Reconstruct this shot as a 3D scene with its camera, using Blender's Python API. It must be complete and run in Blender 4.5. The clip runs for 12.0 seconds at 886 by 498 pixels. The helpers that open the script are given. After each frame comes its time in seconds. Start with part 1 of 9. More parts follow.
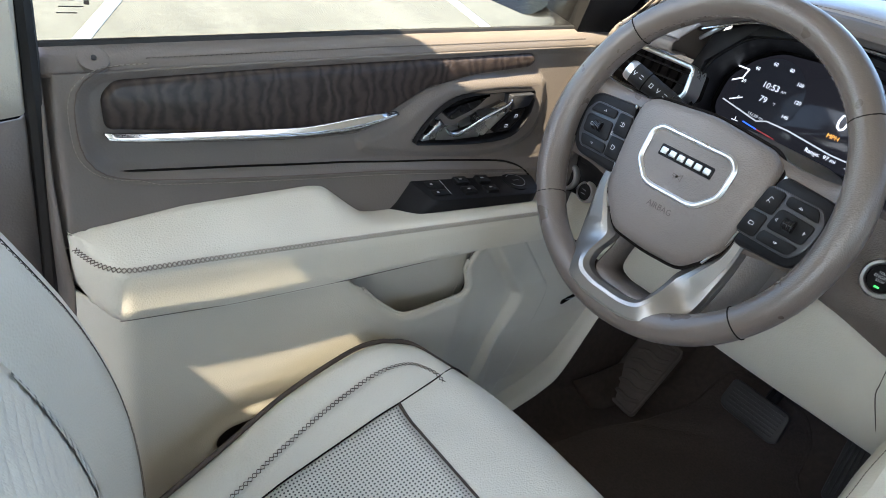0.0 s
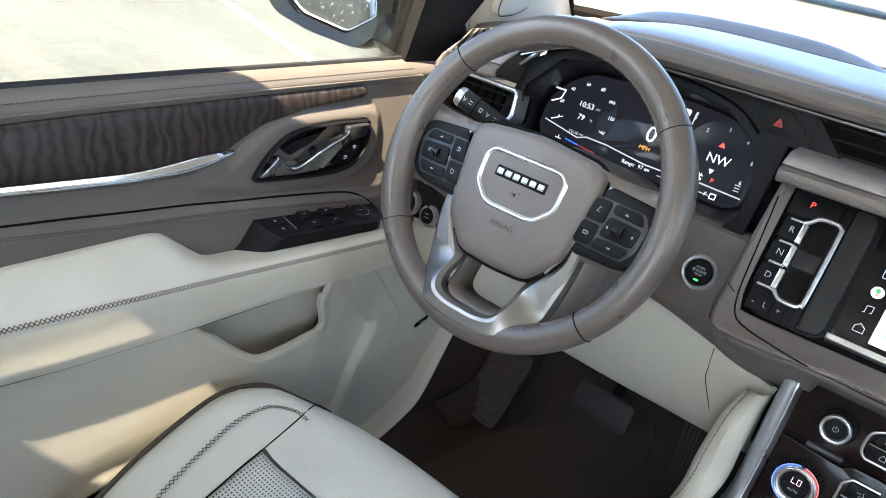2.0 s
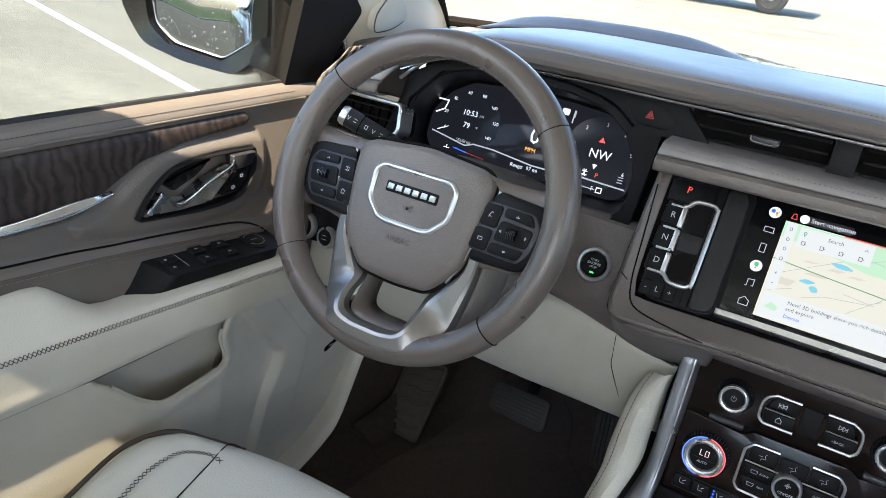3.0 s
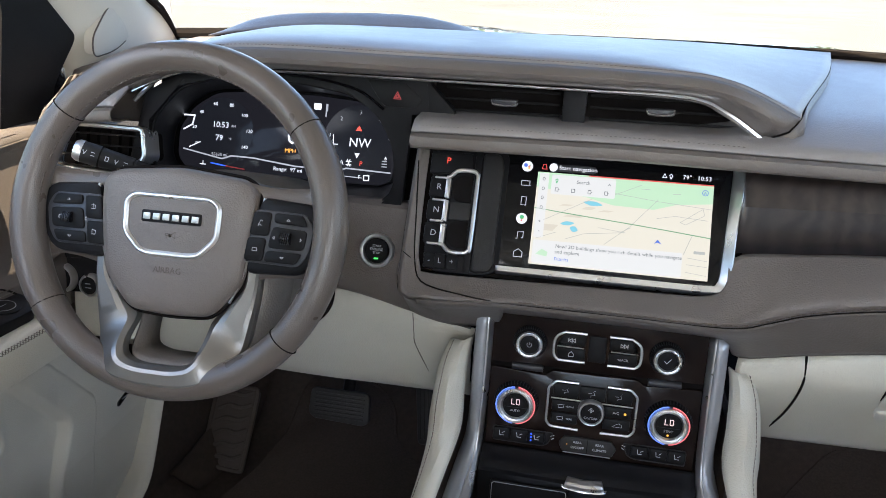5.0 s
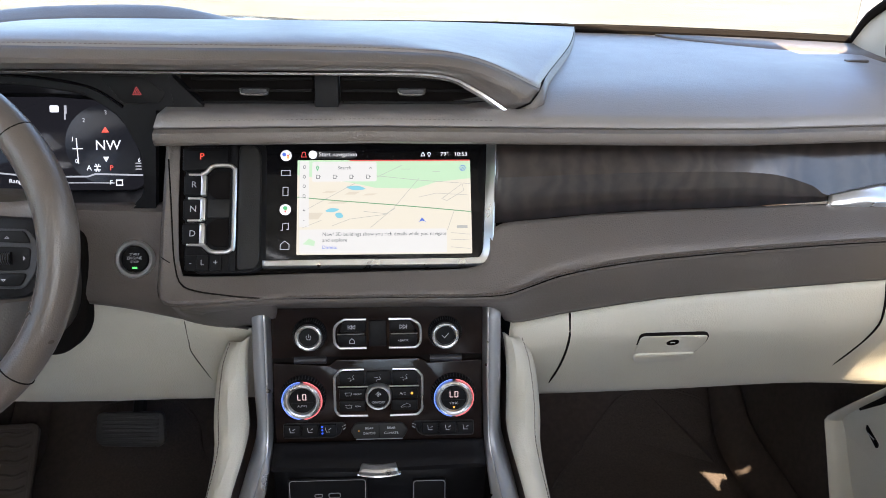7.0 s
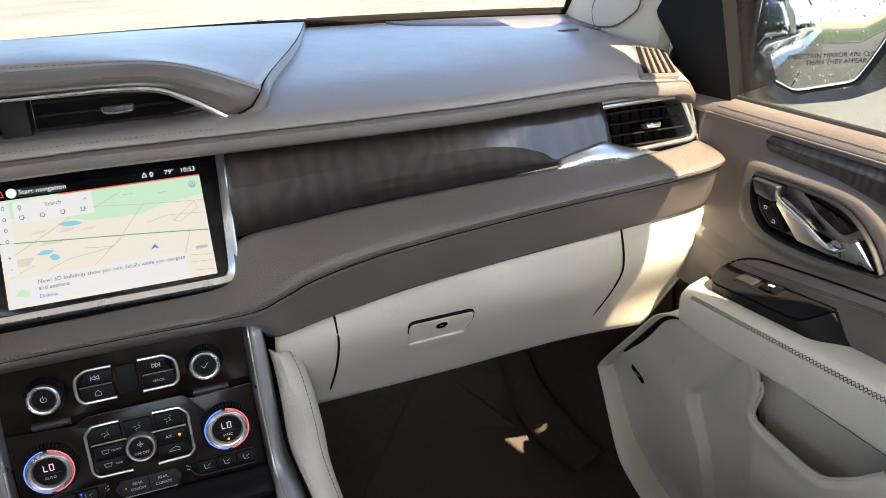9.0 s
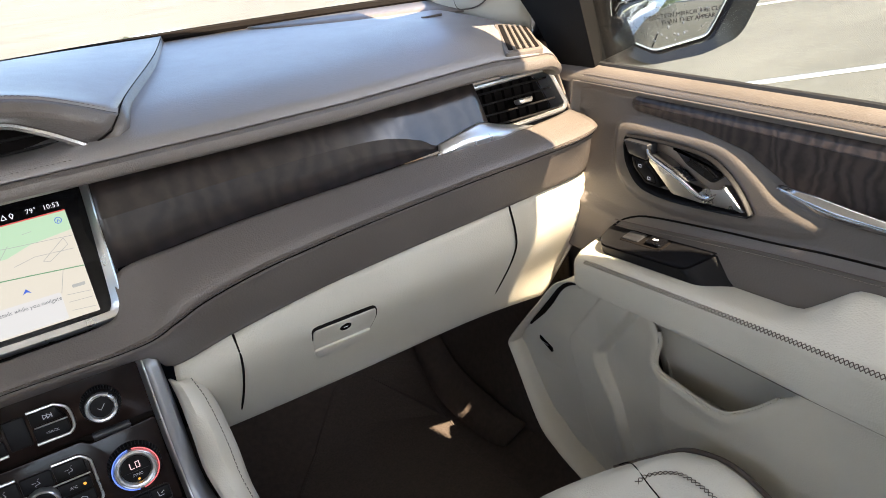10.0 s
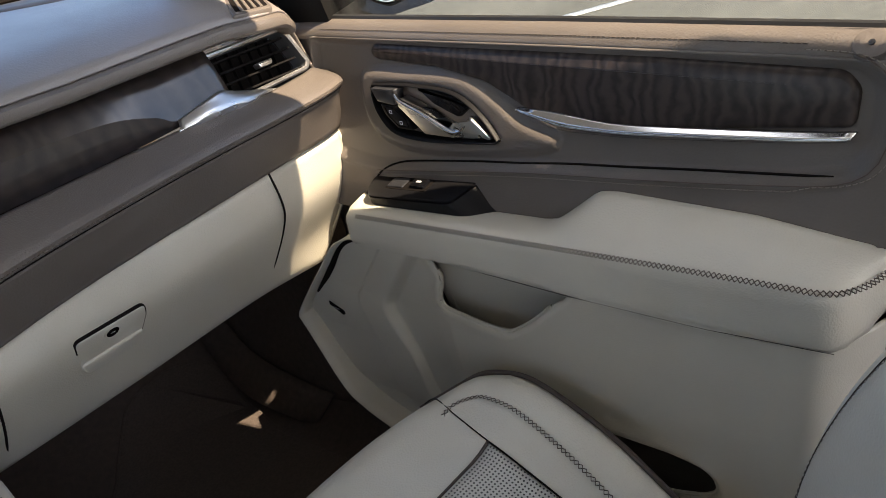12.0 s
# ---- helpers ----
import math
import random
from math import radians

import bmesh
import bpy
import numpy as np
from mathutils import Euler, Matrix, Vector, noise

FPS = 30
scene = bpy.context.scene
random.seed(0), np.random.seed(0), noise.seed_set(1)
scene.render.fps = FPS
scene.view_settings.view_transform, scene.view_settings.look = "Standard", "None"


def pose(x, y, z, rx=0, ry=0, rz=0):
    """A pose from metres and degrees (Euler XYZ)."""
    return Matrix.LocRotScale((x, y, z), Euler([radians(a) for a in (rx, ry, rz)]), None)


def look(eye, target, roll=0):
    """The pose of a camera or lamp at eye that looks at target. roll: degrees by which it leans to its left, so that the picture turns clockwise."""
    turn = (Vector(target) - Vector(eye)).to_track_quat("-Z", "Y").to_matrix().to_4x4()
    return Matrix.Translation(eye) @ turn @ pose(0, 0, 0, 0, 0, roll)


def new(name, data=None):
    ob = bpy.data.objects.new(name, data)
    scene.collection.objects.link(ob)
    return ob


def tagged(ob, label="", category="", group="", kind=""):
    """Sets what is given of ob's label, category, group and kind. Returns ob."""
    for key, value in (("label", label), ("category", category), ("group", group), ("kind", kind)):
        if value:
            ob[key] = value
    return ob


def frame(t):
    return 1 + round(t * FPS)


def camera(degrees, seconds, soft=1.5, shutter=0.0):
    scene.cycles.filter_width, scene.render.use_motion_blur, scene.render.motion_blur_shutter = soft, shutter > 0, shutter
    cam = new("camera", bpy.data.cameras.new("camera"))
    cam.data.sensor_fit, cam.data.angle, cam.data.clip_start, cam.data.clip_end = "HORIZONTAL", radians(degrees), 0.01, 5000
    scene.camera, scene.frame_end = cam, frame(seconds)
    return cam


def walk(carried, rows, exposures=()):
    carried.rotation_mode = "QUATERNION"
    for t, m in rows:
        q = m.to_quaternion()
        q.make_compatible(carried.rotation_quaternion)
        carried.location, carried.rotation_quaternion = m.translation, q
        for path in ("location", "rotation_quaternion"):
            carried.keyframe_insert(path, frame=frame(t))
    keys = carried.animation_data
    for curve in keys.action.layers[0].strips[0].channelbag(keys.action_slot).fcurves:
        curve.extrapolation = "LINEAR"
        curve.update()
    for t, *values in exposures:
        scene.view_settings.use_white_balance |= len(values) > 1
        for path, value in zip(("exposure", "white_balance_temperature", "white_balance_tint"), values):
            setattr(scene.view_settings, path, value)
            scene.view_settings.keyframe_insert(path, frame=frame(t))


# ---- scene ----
cam = camera(61.4, 12.0, soft=0.6)
PATH = [
    (0, (-0.051, -0.832, 1.02), (-1.354, 0.337, 0.053), 11.3),
    (0.5, (-0.052, -0.834, 1.02), (-1.319, 0.394, 0.079), 11.7),
    (1, (-0.052, -0.834, 1.023), (-1.268, 0.468, 0.115), 11.9),
    (1.5, (-0.056, -0.84, 1.024), (-1.193, 0.555, 0.151), 12.0),
    (2, (-0.055, -0.843, 1.022), (-1.109, 0.643, 0.195), 11.5),
    (2.5, (-0.051, -0.841, 1.025), (-1.024, 0.719, 0.236), 10.2),
    (3, (-0.048, -0.837, 1.026), (-0.914, 0.8, 0.27), 8.2),
    (3.5, (-0.041, -0.832, 1.029), (-0.789, 0.869, 0.29), 5.9),
    (5.3, (-0.032, -0.825, 1.023), (-0.337, 1.014, 0.3), 1.1),
    (5.5, (-0.016, -0.82, 1.026), (-0.294, 1.02, 0.292), 0.7),
    (6, (0.008, -0.819, 1.024), (-0.158, 1.033, 0.287), 0.5),
    (6.5, (0.025, -0.816, 1.018), (-0.01, 1.044, 0.283), 0.5),
    (7, (0.031, -0.809, 1.017), (0.142, 1.048, 0.282), 0.7),
    (7.5, (0.044, -0.799, 1.015), (0.315, 1.045, 0.29), 0.9),
    (7.7, (0.042, -0.8, 1.01), (0.389, 1.037, 0.299), 1.1),
    (9.3, (0.107, -0.788, 1.009), (0.783, 0.935, 0.253), -4.7),
    (9.5, (0.104, -0.794, 1.009), (0.829, 0.91, 0.254), -5.9),
    (10, (0.12, -0.794, 1.007), (0.948, 0.845, 0.215), -8.4),
    (10.5, (0.131, -0.794, 0.997), (1.067, 0.764, 0.161), -10.3),
    (11, (0.141, -0.792, 0.985), (1.198, 0.662, 0.108), -11.3),
    (11.5, (0.14, -0.795, 0.976), (1.308, 0.55, 0.067), -11.7),
    (12, (0.133, -0.803, 0.973), (1.363, 0.471, 0.044), -12.0),
]
EXPOSURES = [(0.0, 3.25, 5950, 12), (1.5, 3.36, 5950, 12), (2.2, 3.34, 5950, 12), (2.8, 3.05, 5950, 12), (3.5, 2.85, 5950, 13), (6.0, 2.97, 6200, 16), (7.5, 2.97, 6300, 17), (9.5, 2.82, 6300, 17), (10.2, 2.84, 6300, 17), (10.9, 3.02, 6350, 17), (11.6, 3.1, 6350, 18), (12.0, 2.06, 6300, 18)]
walk(cam, [(t, look(eye, target, roll)) for t, eye, target, roll in PATH], EXPOSURES)


# ---------------------------------------------------------------- light
SUN_WAY = Vector((-0.08, 0.60, -0.80)).normalized()
world = bpy.data.worlds.new("sky")
scene.world = world
world.use_nodes = True
wn = world.node_tree
wn.nodes.clear()
sky = wn.nodes.new("ShaderNodeTexSky")
sky.sky_type = "NISHITA"
sky.sun_disc = False
sky.sun_elevation = math.asin(-SUN_WAY.z)
sky.sun_rotation = math.atan2(-SUN_WAY.x, -SUN_WAY.y)
wbg = wn.nodes.new("ShaderNodeBackground")
wbg.inputs[1].default_value = 0.15
wout = wn.nodes.new("ShaderNodeOutputWorld")
wn.links.new(sky.outputs[0], wbg.inputs[0])
wn.links.new(wbg.outputs[0], wout.inputs[0])
sun_data = bpy.data.lights.new("sun", "SUN")
sun_data.energy, sun_data.angle, sun_data.color = 3.5, radians(0.55), (1.0, 0.83, 0.55)
sun = new("sun", sun_data)
sun.matrix_world = look((0, 0, 6), Vector((0, 0, 6)) + SUN_WAY)
scene.view_settings.exposure = 2.6
GLOW = 0.155  # the displays against the daylight


def fill_lamp(at, aim, wide, high, watts):
    """An unseen area lamp added as fill, at a window or the roof glass."""
    d = bpy.data.lights.new("window_fill", "AREA")
    d.shape, d.size, d.size_y, d.energy, d.color = "RECTANGLE", wide, high, watts, (0.985, 1.0, 0.99)
    new("window_fill", d).matrix_world = look(at, aim)


fill_lamp((0, -1.75, 1.215), (0, -1.2, 0.3), 0.95, 1.05, 1.45)
fill_lamp((0.735, -1.35, 1.02), (-0.3, -0.7, 0.6), 0.75, 0.34, 1.70)
fill_lamp((-0.735, -1.35, 1.02), (0.3, -0.7, 0.6), 0.75, 0.34, 1.05)
fill_lamp((0.73, -0.42, 1.15), (-0.6, -0.42, 0.45), 0.5, 0.13, 0.14)
fill_lamp((-0.73, -0.42, 1.15), (0.6, -0.42, 0.45), 0.5, 0.13, 0.14)


# ---------------------------------------------------------------- materials
def material(name, color, rough=0.5, metal=0.0, coat=0.0, vary=0.12, vary_scale=9.0, bump=0.0, bump_scale=400.0, kind="noise",
             spec=0.5, rough_vary=0.03, emit=None, emit_strength=1.0, sheen=0.0):
    m = bpy.data.materials.new(name)
    m.use_nodes = True
    t = m.node_tree
    b = t.nodes["Principled BSDF"]
    b.inputs["Roughness"].default_value = rough
    b.inputs["Metallic"].default_value = metal
    b.inputs["Coat Weight"].default_value = coat
    b.inputs["Coat Roughness"].default_value = 0.06
    b.inputs["Specular IOR Level"].default_value = spec
    b.inputs["Sheen Weight"].default_value = sheen
    co = t.nodes.new("ShaderNodeTexCoord")
    base = (*color, 1)
    b.inputs["Base Color"].default_value = base
    if vary:
        n1 = t.nodes.new("ShaderNodeTexNoise")
        n1.inputs["Scale"].default_value = vary_scale
        n1.inputs["Detail"].default_value = 6
        t.links.new(co.outputs["Object"], n1.inputs["Vector"])
        ramp = t.nodes.new("ShaderNodeMapRange")
        ramp.inputs[1].default_value, ramp.inputs[2].default_value = 0.3, 0.7
        ramp.inputs[3].default_value, ramp.inputs[4].default_value = 1 - vary, 1 + vary
        t.links.new(n1.outputs[0], ramp.inputs[0])
        mul = t.nodes.new("ShaderNodeVectorMath")
        mul.operation = "SCALE"
        mul.inputs[0].default_value = color
        t.links.new(ramp.outputs[0], mul.inputs["Scale"])
        t.links.new(mul.outputs[0], b.inputs["Base Color"])
        r2 = t.nodes.new("ShaderNodeMapRange")
        r2.inputs[1].default_value, r2.inputs[2].default_value = 0.3, 0.7
        r2.inputs[3].default_value, r2.inputs[4].default_value = max(0.02, rough - rough_vary), min(1, rough + rough_vary)
        n3 = t.nodes.new("ShaderNodeTexNoise")
        n3.inputs["Scale"].default_value = vary_scale * 4
        t.links.new(co.outputs["Object"], n3.inputs["Vector"])
        t.links.new(n3.outputs[0], r2.inputs[0])
        t.links.new(r2.outputs[0], b.inputs["Roughness"])
    if bump:
        if kind == "grain":
            n2 = t.nodes.new("ShaderNodeTexVoronoi")
            n2.feature = "SMOOTH_F1"
            n2.inputs["Smoothness"].default_value = 0.6
            n2.inputs["Scale"].default_value = bump_scale
        else:
            n2 = t.nodes.new("ShaderNodeTexNoise")
            n2.inputs["Scale"].default_value = bump_scale
            n2.inputs["Detail"].default_value = 4
        t.links.new(co.outputs["Object"], n2.inputs["Vector"])
        bp = t.nodes.new("ShaderNodeBump")
        bp.inputs["Strength"].default_value = bump
        bp.inputs["Distance"].default_value = 0.001
        t.links.new(n2.outputs[0], bp.inputs["Height"])
        t.links.new(bp.outputs[0], b.inputs["Normal"])
    if emit:
        b.inputs["Emission Color"].default_value = (*emit, 1)
        b.inputs["Emission Strength"].default_value = emit_strength * GLOW
    return m


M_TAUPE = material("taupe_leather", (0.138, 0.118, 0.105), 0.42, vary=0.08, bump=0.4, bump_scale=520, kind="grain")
# Taupe leather with its base raised to paint in the sky's sheen.
M_TAUPE_SKY = material("taupe_leather_sky_sheen", (0.236, 0.213, 0.205), 0.40, spec=0.68, vary=0.05, bump=0.25, bump_scale=480, kind="grain")
M_BROWN = material("brown_door_vinyl", (0.124, 0.107, 0.095), 0.46, vary=0.08, bump=0.24, bump_scale=420, kind="grain")
M_CREAM = material("cream_leather", (0.56, 0.53, 0.45), 0.45, vary=0.05, bump=0.38, bump_scale=520, kind="grain")
M_SEAT = material("cream_seat_leather", (0.545, 0.53, 0.465), 0.42, vary=0.05, bump=0.4, bump_scale=460, kind="grain")
M_CREAM_PLASTIC = material("cream_plastic", (0.53, 0.50, 0.425), 0.5, vary=0.04, bump=0.25, bump_scale=620, kind="grain")
M_CLOTH = material("cream_woven_cloth", (0.68, 0.64, 0.55), 0.85, vary=0.05, bump=0.4, bump_scale=900)
M_WHEEL = material("taupe_wheel_leather", (0.102, 0.084, 0.073), 0.30, spec=0.55, vary=0.1, bump=0.18, bump_scale=650, kind="grain")
M_PAD = material("taupe_pad_vinyl", (0.14, 0.12, 0.107), 0.48, vary=0.06, bump=0.25, bump_scale=600, kind="grain")
M_BLACK = material("black_satin_plastic", (0.0090, 0.0088, 0.0098), 0.42, spec=0.11, vary=0.15, bump=0.12, bump_scale=700)
M_BLACK_SOFT = material("black_grained_plastic", (0.010, 0.0095, 0.0095), 0.6, spec=0.08, vary=0.15, bump=0.3, bump_scale=600, kind="grain")
M_GLOSS = material("piano_black", (0.005, 0.005, 0.006), 0.10, coat=0.12, spec=0.2, vary=0.1, rough_vary=0.03)
M_BTN = material("charcoal_button", (0.010, 0.0098, 0.0105), 0.42, spec=0.1, vary=0.1, bump=0.08, bump_scale=900)
M_SLATE = material("slate_trim", (0.035, 0.036, 0.041), 0.36, metal=0.3, vary=0.1)
M_CHARCOAL = material("charcoal_soft_plastic", (0.020, 0.019, 0.0185), 0.5, spec=0.25, vary=0.1, bump=0.2, bump_scale=700, kind="grain")
M_CHROME = material("satin_chrome", (0.72, 0.72, 0.72), 0.16, metal=1.0, vary=0.04, rough_vary=0.04)
M_RAIL = material("silver_blue_rail", (0.36, 0.37, 0.39), 0.36, metal=0.55, vary=0.06, bump=0.1, bump_scale=1200)
M_SYMBOL = material("grey_symbol", (0.30, 0.30, 0.31), 0.5, vary=0)
M_RING = material("satin_silver_ring", (0.66, 0.66, 0.66), 0.30, metal=0.92, vary=0.04)
M_BRUSH = material("brushed_aluminium", (0.50, 0.49, 0.475), 0.32, metal=1.0, vary=0.06, bump=0.15, bump_scale=900)
M_LEVER = material("dark_chrome_lever", (0.52, 0.525, 0.535), 0.28, metal=1.0, vary=0.05)
M_SILVER = material("silver_paint", (0.27, 0.258, 0.245), 0.36, metal=0.85, vary=0.05, bump=0.1, bump_scale=1500)
M_CARPET = material("dark_carpet", (0.074, 0.055, 0.045), 0.95, vary=0.16, vary_scale=90, bump=1.0, bump_scale=700)
M_MAT = material("floor_mat_pile", (0.076, 0.058, 0.048), 0.95, vary=0.18, vary_scale=220, bump=1.0, bump_scale=300)
M_RUBBER = material("black_rubber", (0.020, 0.020, 0.021), 0.5, spec=0.3, vary=0.15, bump=0.2, bump_scale=500)
M_PEDAL = material("worn_grey_rubber", (0.033, 0.032, 0.032), 0.55, vary=0.2, bump=0.2, bump_scale=500)
M_REST = material("brown_grey_moulded_plastic", (0.105, 0.086, 0.074), 0.62, vary=0.12, bump=0.3, bump_scale=500, kind="grain")
M_THREAD_DARK = material("dark_thread", (0.085, 0.07, 0.06), 0.8, vary=0.1)
M_THREAD_BROWN = material("brown_thread", (0.095, 0.075, 0.06), 0.8, vary=0.1)
M_THREAD_LIGHT = material("tan_thread", (0.21, 0.185, 0.155), 0.8, vary=0.1)
M_SEAM = material("dark_seam", (0.010, 0.0085, 0.008), 0.9, spec=0.05, vary=0.1)
M_PIPING = material("brown_piping", (0.045, 0.034, 0.028), 0.5, vary=0.1)
M_PAINT = material("black_car_paint", (0.02, 0.021, 0.025), 0.25, metal=0.2, coat=1.0, vary=0.08, rough_vary=0.03)
M_HOOD = material("dark_metallic_paint", (0.03, 0.031, 0.034), 0.12, metal=0.2, coat=1.0, vary=0.05, rough_vary=0.02)
M_SIDE = material("dark_car_paint", (0.03, 0.032, 0.036), 0.25, coat=1.0, vary=0.04, rough_vary=0.03)
M_SHELL = material("black_gloss_shell", (0.006, 0.006, 0.007), 0.16, spec=0.30, vary=0.1, rough_vary=0.05)
M_MIRROR = material("mirror_glass", (0.42, 0.44, 0.46), 0.02, metal=1.0, vary=0)
M_MIRROR_DARK = material("dimming_mirror_glass", (0.24, 0.255, 0.28), 0.02, metal=1.0, vary=0)
M_DROP = material("water_drop", (0.35, 0.36, 0.38), 0.08, metal=0.6, vary=0)
M_MARK = material("white_marking", (0.46, 0.47, 0.50), 0.5, vary=0.03, emit=(0.8, 0.8, 0.8), emit_strength=0.06)
M_LIT = material("lit_white", (0.2, 0.2, 0.2), 0.4, vary=0, emit=(0.86, 0.9, 0.95), emit_strength=1.1)
M_LIT_PINK = material("lit_pink_white", (0.2, 0.15, 0.15), 0.4, vary=0, emit=(1.0, 0.72, 0.68), emit_strength=1.0)
M_LIT_DIM = material("lit_grey", (0.1, 0.1, 0.1), 0.4, vary=0, emit=(0.5, 0.52, 0.56), emit_strength=0.8)
M_LIT_RED = material("lit_red", (0.1, 0.01, 0.01), 0.4, vary=0, emit=(1.0, 0.09, 0.05), emit_strength=1.2)
M_RED = material("red_marking", (0.35, 0.03, 0.03), 0.5, vary=0, emit=(1, 0.1, 0.1), emit_strength=0.12)
M_ARC_BLUE = material("lit_arc_blue", (0.02, 0.03, 0.1), 0.4, vary=0, emit=(0.16, 0.30, 1.0), emit_strength=1.1)
M_ARC_RED = material("lit_arc_red", (0.1, 0.02, 0.02), 0.4, vary=0, emit=(1.0, 0.20, 0.20), emit_strength=1.0)
M_LIT_BLUE = material("lit_blue", (0.01, 0.02, 0.2), 0.4, vary=0, emit=(0.03, 0.12, 1.0), emit_strength=1.6)
M_LIT_AMBER = material("lit_amber", (0.2, 0.08, 0.01), 0.4, vary=0, emit=(1.0, 0.45, 0.05), emit_strength=1.2)
M_LIT_GREEN = material("lit_green", (0.01, 0.2, 0.03), 0.4, vary=0, emit=(0.1, 1.0, 0.15), emit_strength=1.2)
M_SCREEN = material("dark_display_glass", (0.004, 0.004, 0.005), 0.08, spec=0.15, vary=0, emit=(0.012, 0.012, 0.015), emit_strength=1)
M_DIAL = material("cluster_dial_glow", (0.008, 0.008, 0.010), 0.12, spec=0.15, vary=0, emit=(0.010, 0.011, 0.014), emit_strength=1)


def glow(name, color, strength=0.85):
    return material(name, (0.02, 0.02, 0.02), 0.2, vary=0, emit=color, emit_strength=strength)


M_MAP = glow("map_land", (0.88, 0.83, 0.66))
M_MAP_GREEN = glow("map_park", (0.60, 0.86, 0.56))
M_MAP_ROAD = glow("map_road", (0.52, 0.53, 0.48))
M_MAP_HIGHWAY = glow("map_highway", (0.16, 0.40, 0.20))
M_MAP_WATER = glow("map_water", (0.25, 0.66, 0.75))
M_MAP_CARD = glow("map_card", (0.86, 0.86, 0.80))
M_MAP_BLOCK = glow("map_block", (0.76, 0.70, 0.55))
M_INK = glow("screen_ink", (0.13, 0.14, 0.15))
M_INK_BLUE = glow("screen_blue", (0.05, 0.16, 0.75))
M_INK_RED = glow("screen_red", (0.85, 0.09, 0.08))
M_INK_YELLOW = glow("screen_yellow", (0.9, 0.6, 0.05))
M_INK_GREEN = glow("screen_green", (0.08, 0.55, 0.2))
M_WHITE_GLOW = glow("screen_white", (0.9, 0.92, 0.92), 1.0)


def wood_material(along, coat=0.15, figure=1.0):
    m = bpy.data.materials.new("open_pore_ash_wood")
    m.use_nodes = True
    t = m.node_tree
    b = t.nodes["Principled BSDF"]
    co = t.nodes.new("ShaderNodeTexCoord")
    warp = t.nodes.new("ShaderNodeTexNoise")
    warp.inputs["Scale"].default_value = 26
    warp.inputs["Detail"].default_value = 3
    t.links.new(co.outputs["Object"], warp.inputs["Vector"])
    mix = t.nodes.new("ShaderNodeVectorMath")
    mix.operation = "MULTIPLY_ADD"
    mix.inputs[1].default_value = (0.035, 0.035, 0.012)
    t.links.new(warp.outputs[1], mix.inputs[0])
    t.links.new(co.outputs["Object"], mix.inputs[2])
    wave = t.nodes.new("ShaderNodeTexWave")
    wave.wave_type = "BANDS"
    wave.bands_direction = along
    wave.inputs["Scale"].default_value = 21 if figure > 0.5 else 13
    wave.inputs["Distortion"].default_value = 5.5
    wave.inputs["Detail"].default_value = 4
    wave.inputs["Detail Scale"].default_value = 1.2
    t.links.new(mix.outputs[0], wave.inputs["Vector"])
    fine = t.nodes.new("ShaderNodeTexNoise")
    fine.inputs["Scale"].default_value = 90
    fine.inputs["Detail"].default_value = 6
    t.links.new(mix.outputs[0], fine.inputs["Vector"])
    ramp = t.nodes.new("ShaderNodeValToRGB")
    ramp.color_ramp.elements[0].position, ramp.color_ramp.elements[0].color = 0.2, (0.0175, 0.0142, 0.0130, 1)
    ramp.color_ramp.elements[1].position, ramp.color_ramp.elements[1].color = 0.8, (0.026 + 0.036 * figure, 0.0195 + 0.027 * figure, 0.0175 + 0.024 * figure, 1)
    add = t.nodes.new("ShaderNodeMath")
    add.operation = "MULTIPLY_ADD"
    add.inputs[1].default_value = 0.55
    t.links.new(fine.outputs[0], add.inputs[0])
    half = t.nodes.new("ShaderNodeMath")
    half.operation = "MULTIPLY"
    half.inputs[1].default_value = 0.55
    t.links.new(wave.outputs[1], half.inputs[0])
    t.links.new(half.outputs[0], add.inputs[2])
    t.links.new(add.outputs[0], ramp.inputs[0])
    t.links.new(ramp.outputs[0], b.inputs["Base Color"])
    b.inputs["Roughness"].default_value = 0.42 if coat < 0.5 else 0.34
    b.inputs["Specular IOR Level"].default_value = 0.25 if coat < 0.5 else 0.5
    b.inputs["Coat Weight"].default_value, b.inputs["Coat Roughness"].default_value = coat, 0.16
    bp = t.nodes.new("ShaderNodeBump")
    bp.inputs["Strength"].default_value = 0.3
    bp.inputs["Distance"].default_value = 0.0015
    t.links.new(add.outputs[0], bp.inputs["Height"])
    t.links.new(bp.outputs[0], b.inputs["Normal"])
    return m


M_WOOD = wood_material("Y", 0.12, 0.62)
M_WOOD_DASH = wood_material("X", 0.75, 0.32)


